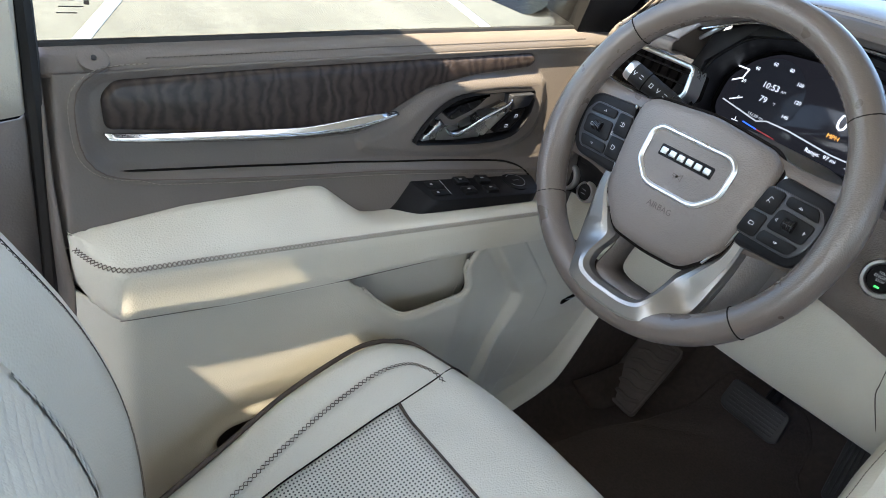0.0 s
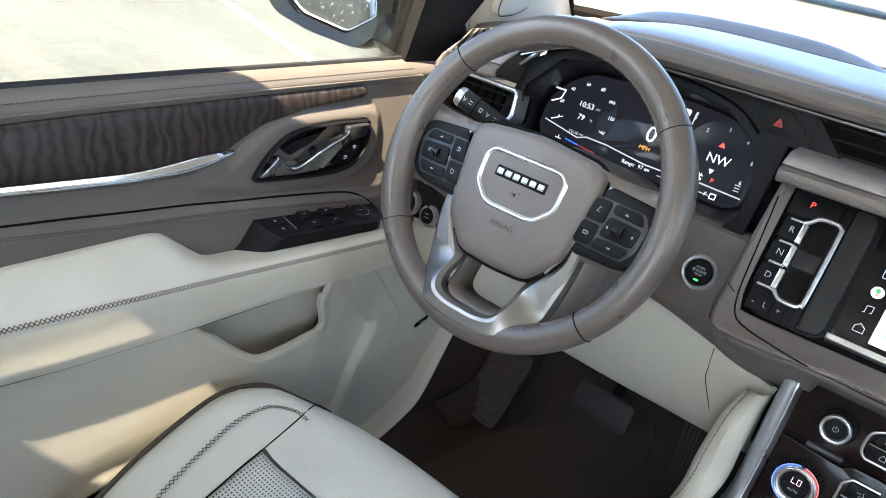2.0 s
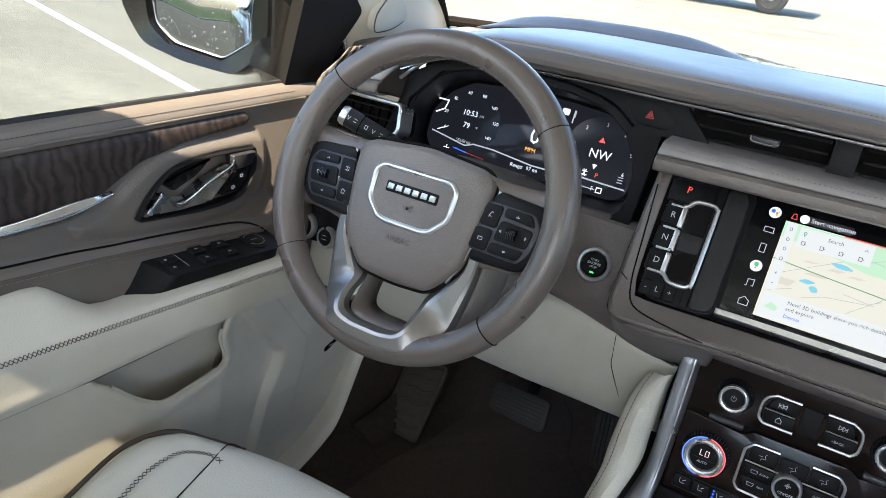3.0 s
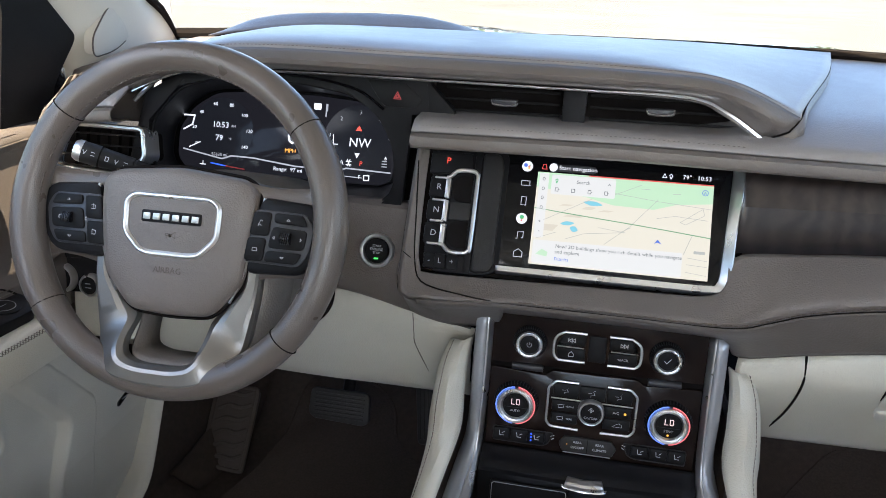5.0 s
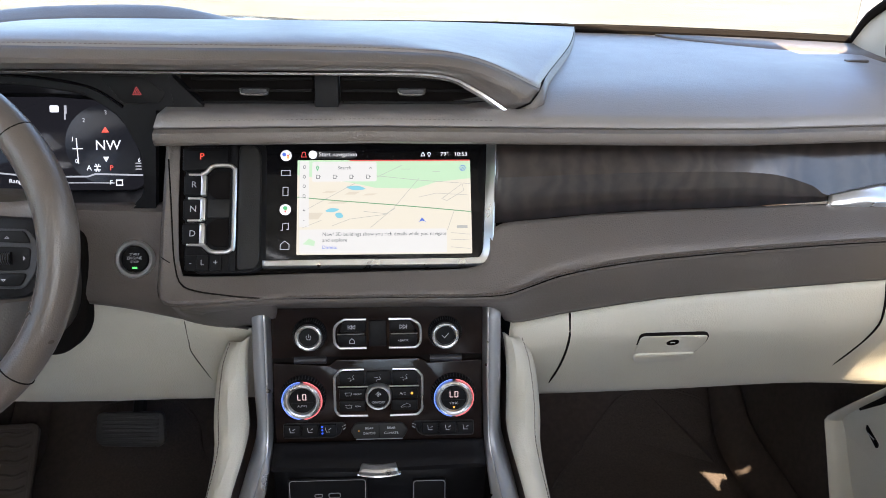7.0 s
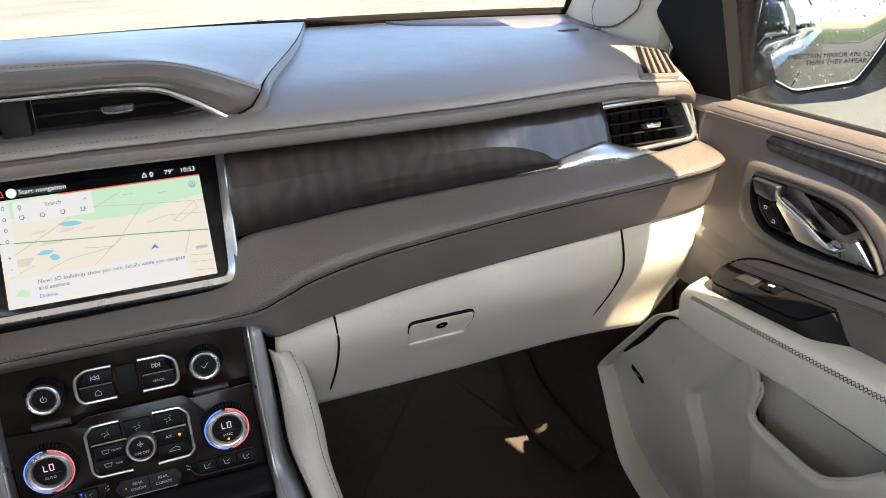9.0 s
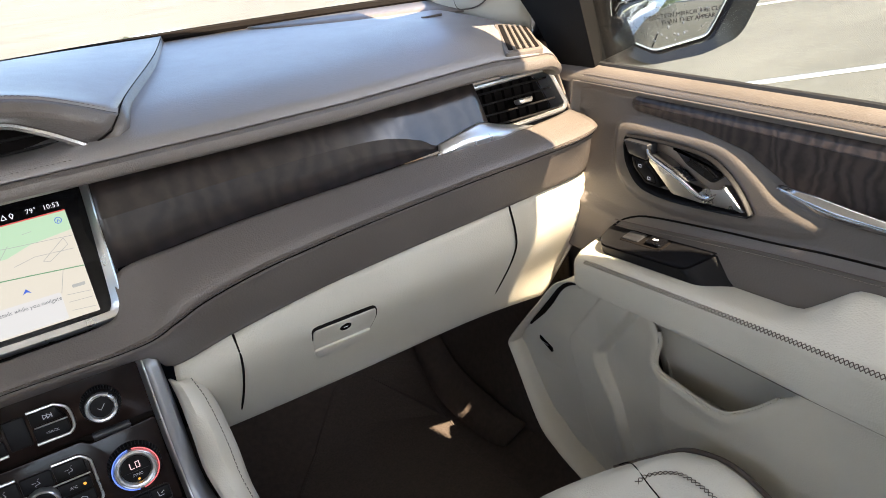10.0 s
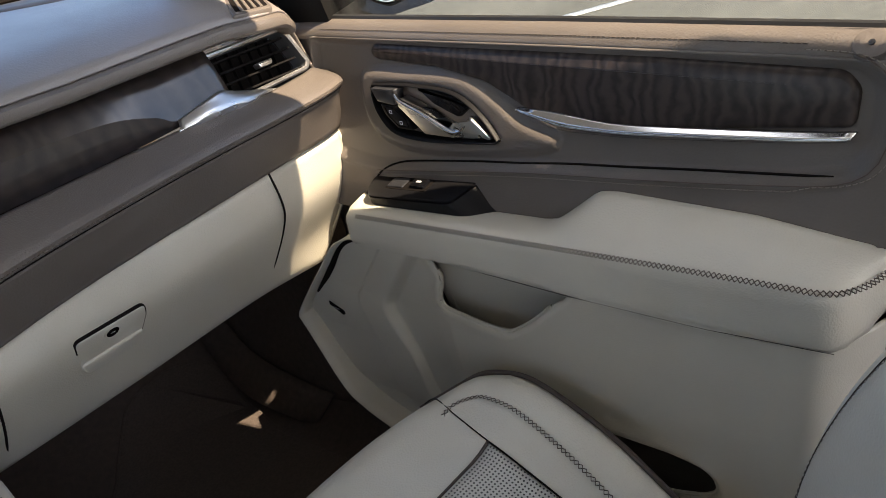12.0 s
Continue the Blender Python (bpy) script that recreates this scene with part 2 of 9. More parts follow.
def perforated(name, color, pitch, hole, ribs=False):
    m = material(name, color, 0.5, vary=0.05, bump=0)
    t = m.node_tree
    b = t.nodes["Principled BSDF"]
    co = t.nodes.new("ShaderNodeTexCoord")
    vo = t.nodes.new("ShaderNodeTexVoronoi")
    vo.inputs["Randomness"].default_value = 0.0
    vo.inputs["Scale"].default_value = 1 / pitch
    flat = t.nodes.new("ShaderNodeVectorMath")
    flat.operation = "MULTIPLY"
    flat.inputs[1].default_value = (1, 1, 0)
    t.links.new(co.outputs["Object"], flat.inputs[0])
    t.links.new(flat.outputs[0], vo.inputs["Vector"])
    cut = t.nodes.new("ShaderNodeMapRange")
    cut.inputs[1].default_value, cut.inputs[2].default_value = hole * 0.7, hole
    cut.inputs[3].default_value, cut.inputs[4].default_value = 0.08, 1.0
    t.links.new(vo.outputs["Distance"], cut.inputs[0])
    mul = t.nodes.new("ShaderNodeVectorMath")
    mul.operation = "SCALE"
    mul.inputs[0].default_value = color
    t.links.new(cut.outputs[0], mul.inputs["Scale"])
    t.links.new(mul.outputs[0], b.inputs["Base Color"])
    bp = t.nodes.new("ShaderNodeBump")
    bp.inputs["Strength"].default_value = 0.6
    bp.inputs["Distance"].default_value = 0.001
    t.links.new(cut.outputs[0], bp.inputs["Height"])
    t.links.new(bp.outputs[0], b.inputs["Normal"])
    return m


M_PERF = perforated("perforated_cream_leather", (0.535, 0.53, 0.48), 0.0043, 0.3)


def glass_material(name, tint, gloss=1.0):
    m = bpy.data.materials.new(name)
    m.use_nodes = True
    t = m.node_tree
    t.nodes.clear()
    out = t.nodes.new("ShaderNodeOutputMaterial")
    tr = t.nodes.new("ShaderNodeBsdfTransparent")
    tr.inputs[0].default_value = (*tint, 1)
    gl = t.nodes.new("ShaderNodeBsdfGlossy")
    gl.inputs["Roughness"].default_value = 0.01
    fr = t.nodes.new("ShaderNodeFresnel")
    fr.inputs[0].default_value = 1.14
    mx = t.nodes.new("ShaderNodeMixShader")
    t.links.new(fr.outputs[0], mx.inputs[0])
    t.links.new(tr.outputs[0], mx.inputs[1])
    t.links.new(gl.outputs[0], mx.inputs[2])
    t.links.new(mx.outputs[0], out.inputs[0])
    return m


M_GLASS = glass_material("clear_windshield_glass", (0.84, 0.85, 0.82))
M_GLASS_SIDE = glass_material("tinted_side_glass", (0.68, 0.70, 0.67))


def pavement_material():
    m = material("worn_concrete_paving", (0.42, 0.38, 0.29), 0.85, vary=0.2, vary_scale=0.8, bump=0.6, bump_scale=60)
    t = m.node_tree
    b = t.nodes["Principled BSDF"]
    co = t.nodes.new("ShaderNodeTexCoord")
    a = t.nodes.new("ShaderNodeTexNoise")
    a.inputs["Scale"].default_value = 0.7
    a.inputs["Detail"].default_value = 10
    a.inputs["Roughness"].default_value = 0.7
    stretch = t.nodes.new("ShaderNodeVectorMath")
    stretch.operation = "MULTIPLY"
    stretch.inputs[1].default_value = (0.5, 1.6, 1)
    t.links.new(co.outputs["Object"], stretch.inputs[0])
    t.links.new(stretch.outputs[0], a.inputs["Vector"])
    f = t.nodes.new("ShaderNodeTexNoise")
    f.inputs["Scale"].default_value = 14
    f.inputs["Detail"].default_value = 8
    t.links.new(co.outputs["Object"], f.inputs["Vector"])
    ramp = t.nodes.new("ShaderNodeValToRGB")
    ramp.color_ramp.elements[0].position, ramp.color_ramp.elements[0].color = 0.33, (0.104, 0.096, 0.074, 1)
    ramp.color_ramp.elements[1].position, ramp.color_ramp.elements[1].color = 0.66, (0.195, 0.181, 0.146, 1)
    add = t.nodes.new("ShaderNodeMath")
    add.operation = "MULTIPLY_ADD"
    add.inputs[1].default_value = 0.35
    t.links.new(f.outputs[0], add.inputs[0])
    sc = t.nodes.new("ShaderNodeMath")
    sc.operation = "MULTIPLY"
    sc.inputs[1].default_value = 0.65
    t.links.new(a.outputs[0], sc.inputs[0])
    t.links.new(sc.outputs[0], add.inputs[2])
    t.links.new(add.outputs[0], ramp.inputs[0])
    t.links.new(ramp.outputs[0], b.inputs["Base Color"])
    return m


M_PAVE = pavement_material()
M_LINE = material("worn_white_road_paint", (0.55, 0.55, 0.53), 0.7, vary=0.14, vary_scale=12, bump=0.3, bump_scale=80)


# ---------------------------------------------------------------- building helpers
def thing(name, at, label, category, group="", kind=""):
    e = new(name)
    e.location = at
    e.empty_display_size = 0.05
    return tagged(e, label, category, group, kind)


def world_of(ob):
    return Matrix.Translation(ob.location) if ob.type == "EMPTY" else Matrix.Identity(4)


def part(name, bm, mat, parent=None, label="", smooth=True, angle=38, thick=0.0):
    """Links a bmesh, in world coordinates, as one mesh object under a thing or a part."""
    bmesh.ops.recalc_face_normals(bm, faces=bm.faces)
    me = bpy.data.meshes.new(name)
    bm.to_mesh(me)
    bm.free()
    me.materials.append(mat)
    if smooth:
        me.polygons.foreach_set("use_smooth", [True] * len(me.polygons))
        me.set_sharp_from_angle(angle=radians(angle))
    ob = new(name, me)
    if thick:
        mod = ob.modifiers.new("thickness", "SOLIDIFY")
        mod.thickness, mod.offset = thick, 0
    if parent is not None:
        ob.parent = parent
        ob.matrix_parent_inverse = world_of(parent).inverted()
    if label:
        ob["label"] = label
    return ob


def cat(pts, n, closed=False):
    """n points evenly spread along a smooth curve through pts."""
    p = [np.array(q, float) for q in pts]
    m = len(p)
    dense = []
    for i in range(m if closed else m - 1):
        a, b = p[i], p[(i + 1) % m]
        if closed:
            z, c = p[i - 1], p[(i + 2) % m]
        else:
            z, c = p[max(i - 1, 0)], p[min(i + 2, m - 1)]
        for k in range(24):
            u = k / 24
            dense.append(0.5 * (2 * a + (b - z) * u + (2 * z - 5 * a + 4 * b - c) * u * u + (3 * a - z - 3 * b + c) * u ** 3))
    dense.append(p[0] if closed else p[-1])
    dense = np.array(dense)
    seg = np.r_[0, np.cumsum(np.linalg.norm(np.diff(dense, axis=0), axis=1))]
    at = np.linspace(0, seg[-1], n + 1)[:n] if closed else np.linspace(0, seg[-1], n)
    return np.stack([np.interp(at, seg, dense[:, k]) for k in range(dense.shape[1])], 1)


def sheet(rows, bm=None, loop_u=False, loop_v=False):
    """A surface from rows of points (all of one length)."""
    bm = bm or bmesh.new()
    vs = [[bm.verts.new(tuple(p)) for p in row] for row in rows]
    nu, nv = len(vs), len(vs[0])
    for i in range(nu if loop_u else nu - 1):
        for j in range(nv if loop_v else nv - 1):
            bm.faces.new((vs[i][j], vs[(i + 1) % nu][j], vs[(i + 1) % nu][(j + 1) % nv], vs[i][(j + 1) % nv]))
    return bm


def between(curves, n, m):
    """A surface through several curves: n points along, m across."""
    long = [cat(c, n) for c in curves]
    return sheet([cat([c[i] for c in long], m) for i in range(n)])


def tube(pts, r, sides=8, closed=False, n=None, bm=None, flat=1.0, caps=True):
    """A round bar along a curve. r: one radius or one for each point."""
    p = cat(pts, n, closed) if n else np.array(pts, float)
    bm = bm or bmesh.new()
    k = len(p)
    rad = np.full(k, r) if np.isscalar(r) else np.interp(np.linspace(0, 1, k), np.linspace(0, 1, len(r)), r)
    rings = []
    ref = None
    for i in range(k):
        d = p[(i + 1) % k] - p[i - 1] if closed else p[min(i + 1, k - 1)] - p[max(i - 1, 0)]
        d = Vector(d).normalized()
        if ref is None:
            ref = d.orthogonal().normalized()
        ref = (ref - d * ref.dot(d)).normalized()
        other = d.cross(ref)
        rings.append([bm.verts.new(Vector(p[i]) + float(rad[i]) * (math.cos(a) * ref + flat * math.sin(a) * other))
                      for a in (2 * math.pi * j / sides for j in range(sides))])
    for i in range(k if closed else k - 1):
        a, b = rings[i], rings[(i + 1) % k]
        for j in range(sides):
            bm.faces.new((a[j], a[(j + 1) % sides], b[(j + 1) % sides], b[j]))
    if caps and not closed:
        bm.faces.new(rings[0])
        bm.faces.new(rings[-1])
    return bm


class Frame:
    """A flat working frame: an origin, a direction to the right and one upwards; its normal faces the cabin."""

    def __init__(self, o, ux, uy):
        self.o, self.ux = Vector(o), Vector(ux).normalized()
        uy = Vector(uy)
        self.uy = (uy - self.ux * uy.dot(self.ux)).normalized()
        self.n = self.ux.cross(self.uy)

    def at(self, x, y, h=0.0):
        return self.o + self.ux * x + self.uy * y + self.n * h

    def moved(self, x, y, h=0.0):
        return Frame(self.at(x, y, h), self.ux, self.uy)


def rrect(w, h, r, x=0.0, y=0.0, n=5):
    out = []
    for cx, cy, a0 in ((w / 2 - r, h / 2 - r, 0), (-w / 2 + r, h / 2 - r, 90), (-w / 2 + r, -h / 2 + r, 180), (w / 2 - r, -h / 2 + r, 270)):
        for k in range(n + 1):
            a = radians(a0 + 90 * k / n)
            out.append((x + cx + r * math.cos(a), y + cy + r * math.sin(a)))
    return out


def fillet(pts, r, n=5):
    """The outline with its corners rounded."""
    out = []
    m = len(pts)
    for i in range(m):
        p, a, b = Vector(pts[i]), Vector(pts[i - 1]), Vector(pts[(i + 1) % m])
        da, db = (a - p), (b - p)
        k = min(r, da.length * 0.45, db.length * 0.45)
        s, e = p + da.normalized() * k, p + db.normalized() * k
        for j in range(n + 1):
            u = j / n
            q = s * (1 - u) ** 2 + p * 2 * u * (1 - u) + e * u * u
            out.append((q.x, q.y))
    return out


def circle(r, n=32, x=0.0, y=0.0):
    return [(x + r * math.cos(2 * math.pi * k / n), y + r * math.sin(2 * math.pi * k / n)) for k in range(n)]


def shrink(outline, d):
    """The outline moved inwards by d."""
    p = np.array(outline, float)
    if np.cross(p, np.roll(p, -1, 0)).sum() < 0:
        p = p[::-1]
    e = np.roll(p, -1, 0) - p
    e /= np.maximum(np.linalg.norm(e, axis=1), 1e-9)[:, None]
    nrm = np.stack([-e[:, 1], e[:, 0]], 1)
    v = nrm + np.roll(nrm, 1, 0)
    v /= np.maximum((v * v).sum(1), 0.25)[:, None] / 2
    return [tuple(q) for q in p + v * d]


def plate(fr, outline, h0, h1, bevel=0.0008, bm=None, dome=0.0):
    """A solid slab over the outline, from h0 to h1 above the frame, with an eased upper edge."""
    bm = bm or bmesh.new()
    p = np.array(outline, float)
    if np.cross(p, np.roll(p, -1, 0)).sum() < 0:
        p = p[::-1]
    outline = [tuple(q) for q in p]
    rings = [[(q, h0) for q in outline]]
    if bevel:
        rings.append([(q, h1 - bevel) for q in outline])
        rings.append([(q, h1 - 0.3 * bevel) for q in shrink(outline, 0.3 * bevel)])
        rings.append([(q, h1) for q in shrink(outline, bevel)])
    else:
        rings.append([(q, h1) for q in outline])
    vs = [[bm.verts.new(fr.at(q[0], q[1], h)) for q, h in ring] for ring in rings]
    k = len(outline)
    for a, b in zip(vs[:-1], vs[1:]):
        for j in range(k):
            bm.faces.new((a[j], a[(j + 1) % k], b[(j + 1) % k], b[j]))
    bm.faces.new(vs[0][::-1])
    if dome:
        c = p.mean(0)
        prev = vs[-1]
        for s in (0.75, 0.4):
            ring = [bm.verts.new(fr.at(c[0] + (q[0] - c[0]) * s, c[1] + (q[1] - c[1]) * s, h1 + dome * (1 - s * s))) for q in shrink(outline, bevel)]
            for j in range(k):
                bm.faces.new((prev[j], prev[(j + 1) % k], ring[(j + 1) % k], ring[j]))
            prev = ring
        bm.faces.new(prev)
    else:
        bm.faces.new(vs[-1])
    return bm


def ring_plate(fr, outer, inner, h0, h1, bevel=0.0008):
    """A flat frame between two outlines of the same number of points."""
    bm = bmesh.new()
    k = len(outer)
    rows = []
    for pts, h in ((outer, h0), (outer, h1 - bevel), (shrink(outer, bevel), h1), (shrink(inner, -bevel), h1), (inner, h1 - bevel), (inner, h0)):
        p = np.array(pts, float)
        if np.cross(p, np.roll(p, -1, 0)).sum() < 0:
            p = p[::-1]
        rows.append([fr.at(q[0], q[1], h) for q in p])
    return sheet(rows, bm, loop_u=True, loop_v=True)


def lathe(fr, profile, n=40, x=0.0, y=0.0):
    """A turned body about the frame's normal: profile of (radius, height)."""
    bm = bmesh.new()
    rows = []
    for r, h in profile:
        rows.append([fr.at(x + r * math.cos(2 * math.pi * k / n), y + r * math.sin(2 * math.pi * k / n), h) for k in range(n)])
    sheet(rows, bm, loop_v=True)
    bm.verts.ensure_lookup_table()
    if profile[-1][0] > 1e-5:
        bm.faces.new(bm.verts[-n:])
    return bm


def box_between(a, b):
    bm = bmesh.new()
    bmesh.ops.create_cube(bm, size=1)
    a, b = Vector(a), Vector(b)
    for v in bm.verts:
        v.co = Vector(((a[i] + b[i]) / 2 + v.co[i] * (b[i] - a[i]) for i in range(3)))
    bmesh.ops.bevel(bm, geom=bm.edges[:], offset=0.003, segments=2, affect="EDGES", profile=0.5)
    return bm


def words(name, text, fr, x, y, h, size, mat, parent, align="CENTER", wide=1.0):
    """Raised lettering in the built-in font, lying in a frame."""
    cu = bpy.data.curves.new(name, "FONT")
    cu.body, cu.size, cu.align_x, cu.align_y = text, size, align, "CENTER"
    cu.extrude = 0.0001
    cu.resolution_u = 2
    tmp = bpy.data.objects.new(name + "_text", cu)
    me = bpy.data.meshes.new_from_object(tmp)
    bpy.data.objects.remove(tmp)
    m = Matrix((fr.ux, fr.uy, fr.n)).transposed().to_4x4()
    m.translation = fr.at(x, y, h)
    me.transform(m @ Matrix.Diagonal((wide, 1, 1, 1)))
    me.materials.clear()
    me.materials.append(mat)
    ob = new(name, me)
    ob.parent = parent
    ob.matrix_parent_inverse = world_of(parent).inverted()
    return ob


def bar(name, fr, x, y, w, h, lift, mat, parent, r=None, label="", thick=0.0004):
    r = min(w, h) * 0.2 if r is None else r
    return part(name, plate(fr, rrect(w, h, r, x, y, 3), lift, lift + thick, 0.0001), mat, parent, label)


def path_marks(name, fr, strokes, width, lift, mat, parent, closed=False):
    """A small drawn symbol: flat strokes in a frame."""
    bm = bmesh.new()
    for s in strokes:
        for a, b in zip(s[:-1], s[1:]):
            a, b = Vector(a), Vector(b)
            d = (b - a)
            if d.length < 1e-7:
                continue
            d.normalize()
            o = Vector((-d.y, d.x)) * width / 2
            a2, b2 = a - d * width * 0.3, b + d * width * 0.3
            q = [a2 - o, b2 - o, b2 + o, a2 + o]
            bm.faces.new([bm.verts.new(fr.at(v.x, v.y, lift)) for v in q])
    return part(name, bm, mat, parent, smooth=False)


def stitches(name, pts, lift, mat, parent, pitch=0.0055, gap=0.0018, r=0.0006, label=""):
    """A row of separate thread stitches along a curve. lift: the way out of the leather."""
    n = max(4, int(curve_length(pts) / pitch))
    p = cat(pts, n + 1)
    bm = bmesh.new()
    lift = Vector(lift).normalized()
    for a, b in zip(p[:-1], p[1:]):
        a, b = Vector(a), Vector(b)
        d = (b - a).normalized()
        a2, b2 = a + d * gap / 2, b - d * gap / 2
        tube([a2 - lift * 0.0004, a2 + (b2 - a2) * 0.25 + lift * r, a2 + (b2 - a2) * 0.75 + lift * r, b2 - lift * 0.0004], r, 4, bm=bm)
    return part(name, bm, mat, parent, label, smooth=False)


def cross_stitches(name, pts, lift, mat, parent, pitch=0.0075, wide=0.007, r=0.00055, label=""):
    """A chain of crossed stitches along a curve."""
    n = max(4, int(curve_length(pts) / pitch))
    p = cat(pts, n + 1)
    bm = bmesh.new()
    lift = Vector(lift).normalized()
    for i, (a, b) in enumerate(zip(p[:-1], p[1:])):
        a, b = Vector(a), Vector(b)
        side = (b - a).cross(lift).normalized() * wide / 2
        for s in (1, -1):
            tube([a + side * s + lift * 0.0002, (a + b) / 2 + lift * (r + 0.0003 * s), b - side * s + lift * 0.0002], r, 4, bm=bm)
    return part(name, bm, mat, parent, label, smooth=False)


def curve_length(pts):
    p = cat(pts, 200)
    return float(np.linalg.norm(np.diff(p, axis=0), axis=1).sum())


def inside(y, z, outline):
    """Signed distance of points to an outline, positive inside."""
    p = np.array(outline, float)
    q = np.roll(p, -1, 0)
    best = np.full(y.shape, 1e9)
    odd = np.zeros(y.shape, bool)
    for (ay, az), (by, bz) in zip(p, q):
        dy, dz = by - ay, bz - az
        u = np.clip(((y - ay) * dy + (z - az) * dz) / (dy * dy + dz * dz + 1e-12), 0, 1)
        best = np.minimum(best, np.hypot(y - ay - u * dy, z - az - u * dz))
        hit = ((az > z) != (bz > z)) & (y < (bz * 0 + (by - ay) * (z - az) / (bz - az + 1e-12) + ay))
        odd ^= hit
    return np.where(odd, best, -best)


def ease(d, w):
    u = np.clip(d / w + 0.5, 0, 1)
    return u * u * (3 - 2 * u)


# ---------------------------------------------------------------- ground and distance
SLOPE = math.tan(radians(3.0))


def ground_z(y):
    return -0.62 + SLOPE * y


def build_ground():
    bm = bmesh.new()
    xs = [-900, -120, -40, -16, -8, -4, 0, 4, 8, 16, 40, 120, 900]
    sheet([[(x, y, ground_z(y)) for x in xs] for y in (-900, -120, -40, -16, -8, -4, 0, 4, 8, 16, 40, 120, 900)], bm)
    tagged(part("ground", bm, M_PAVE), "sunlit worn beige concrete parking lot", "parking lot", kind="structure")
    lines = [((-10.5, 5.36), (-4.0, 3.33)), ((-8.4, 1.95), (-5.0, 0.21)), ((4.0, 3.62), (9.5, 1.06)), ((6.6, 5.67), (12.5, 3.7))]
    for (ax, ay), (bx, by) in lines:
        d = Vector((bx - ax, by - ay)).normalized()
        o = Vector((-d.y, d.x)) * 0.055
        bm = bmesh.new()
        n = 14
        top = []
        for side in (1, -1):
            top.append([(ax + (bx - ax) * k / n + side * o.x, ay + (by - ay) * k / n + side * o.y, ground_z(ay + (by - ay) * k / n + side * o.y) + 0.004) for k in range(n + 1)])
        sheet(top, bm)
        ob = part("parking_line", bm, M_LINE, thick=0.003)
        tagged(ob, "painted white stall line on the concrete", "road marking", group="stall lines", kind="structure")


build_ground()


def build_verge():
    """The mown strip behind the stalls."""
    m = material("mown_grass", (0.075, 0.115, 0.028), 0.9, vary=0.35, vary_scale=3.0, bump=1.0, bump_scale=40)
    rows = [[(x, y, ground_z(y) + 0.05) for x in np.linspace(-90, 90, 25)] for y in (-13.0, -13.2, -20, -40, -80)]
    tagged(part("verge", sheet(rows), m, thick=0.06), "mown green grass verge behind the stalls", "grass", kind="structure")
    k = sheet([[(x, y, ground_z(y) + h) for x in np.linspace(-90, 90, 25)] for y, h in ((-12.85, 0.0), (-12.86, 0.11), (-13.0, 0.12), (-13.1, 0.10))])
    tagged(part("kerb", k, M_LINE, thick=0.01), "pale concrete kerb along the grass", "kerb", kind="structure")


build_verge()


# ---------------------------------------------------------------- car shell
def mx(pts, s):
    return [(s * p[0], p[1], p[2]) for p in pts]


def roof_z(x, y):
    return 1.27 - 0.02 * max(0, (y + 0.2) / 0.42) ** 2 - 0.05 * (abs(x) / 0.7) ** 3


def build_roof():
    def skin(x0, x1, y0, y1, mat, thick):
        return part("ceiling", sheet([[(x, (y - 0.10 * (x / 0.68) ** 2 if y > 0.1 else y), roof_z(x, y)) for x in np.linspace(x0, x1, 11)] for y in np.linspace(y0, y1, 9)]), mat, thick=thick)
    # The headliner pieces leave an invented slit near x -0.615 for the sun.
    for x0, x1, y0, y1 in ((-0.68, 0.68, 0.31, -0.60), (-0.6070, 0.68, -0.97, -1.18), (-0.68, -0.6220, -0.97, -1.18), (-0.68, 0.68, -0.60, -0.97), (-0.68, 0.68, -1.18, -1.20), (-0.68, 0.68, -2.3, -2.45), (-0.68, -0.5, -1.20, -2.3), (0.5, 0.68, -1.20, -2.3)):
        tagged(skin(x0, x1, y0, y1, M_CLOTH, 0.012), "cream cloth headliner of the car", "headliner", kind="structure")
    # Roof opening out of view, added so that more daylight reaches the cabin.
    roof_glass = part("window_5", sheet([[(x, y, roof_z(x, y)) for x in np.linspace(-0.5, 0.5, 9)] for y in np.linspace(-1.20, -2.3, 7)]), M_GLASS, thick=0.004)
    roof_glass.visible_shadow = False
    tagged(roof_glass, "unseen glass roof panel added to let daylight in", "sunroof", kind="structure")
    # Pane in the added, unseen slit that puts sun patches on the driver's door.
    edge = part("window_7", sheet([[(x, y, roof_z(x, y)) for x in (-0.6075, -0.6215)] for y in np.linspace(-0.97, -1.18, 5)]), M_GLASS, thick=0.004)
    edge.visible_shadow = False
    tagged(edge, "unseen slit added in the roof to let sun patches in", "sunroof", kind="structure")
    rear = sheet([[(x, -2.45, z) for x in (-0.83, 0, 0.83)] for z in (0.0, 0.45, 0.85)])
    tagged(part("wall_rear", rear, M_CREAM_PLASTIC, thick=0.03), "cream trim closing the cargo end", "wall", kind="structure")
    back = sheet([[(x, -2.44, z) for x in (-0.75, 0, 0.75)] for z in (0.86, 1.22)])
    back = part("window_6", back, M_GLASS, thick=0.004)
    back.visible_shadow = False
    tagged(back, "clear tailgate window", "car window", kind="structure")


build_roof()


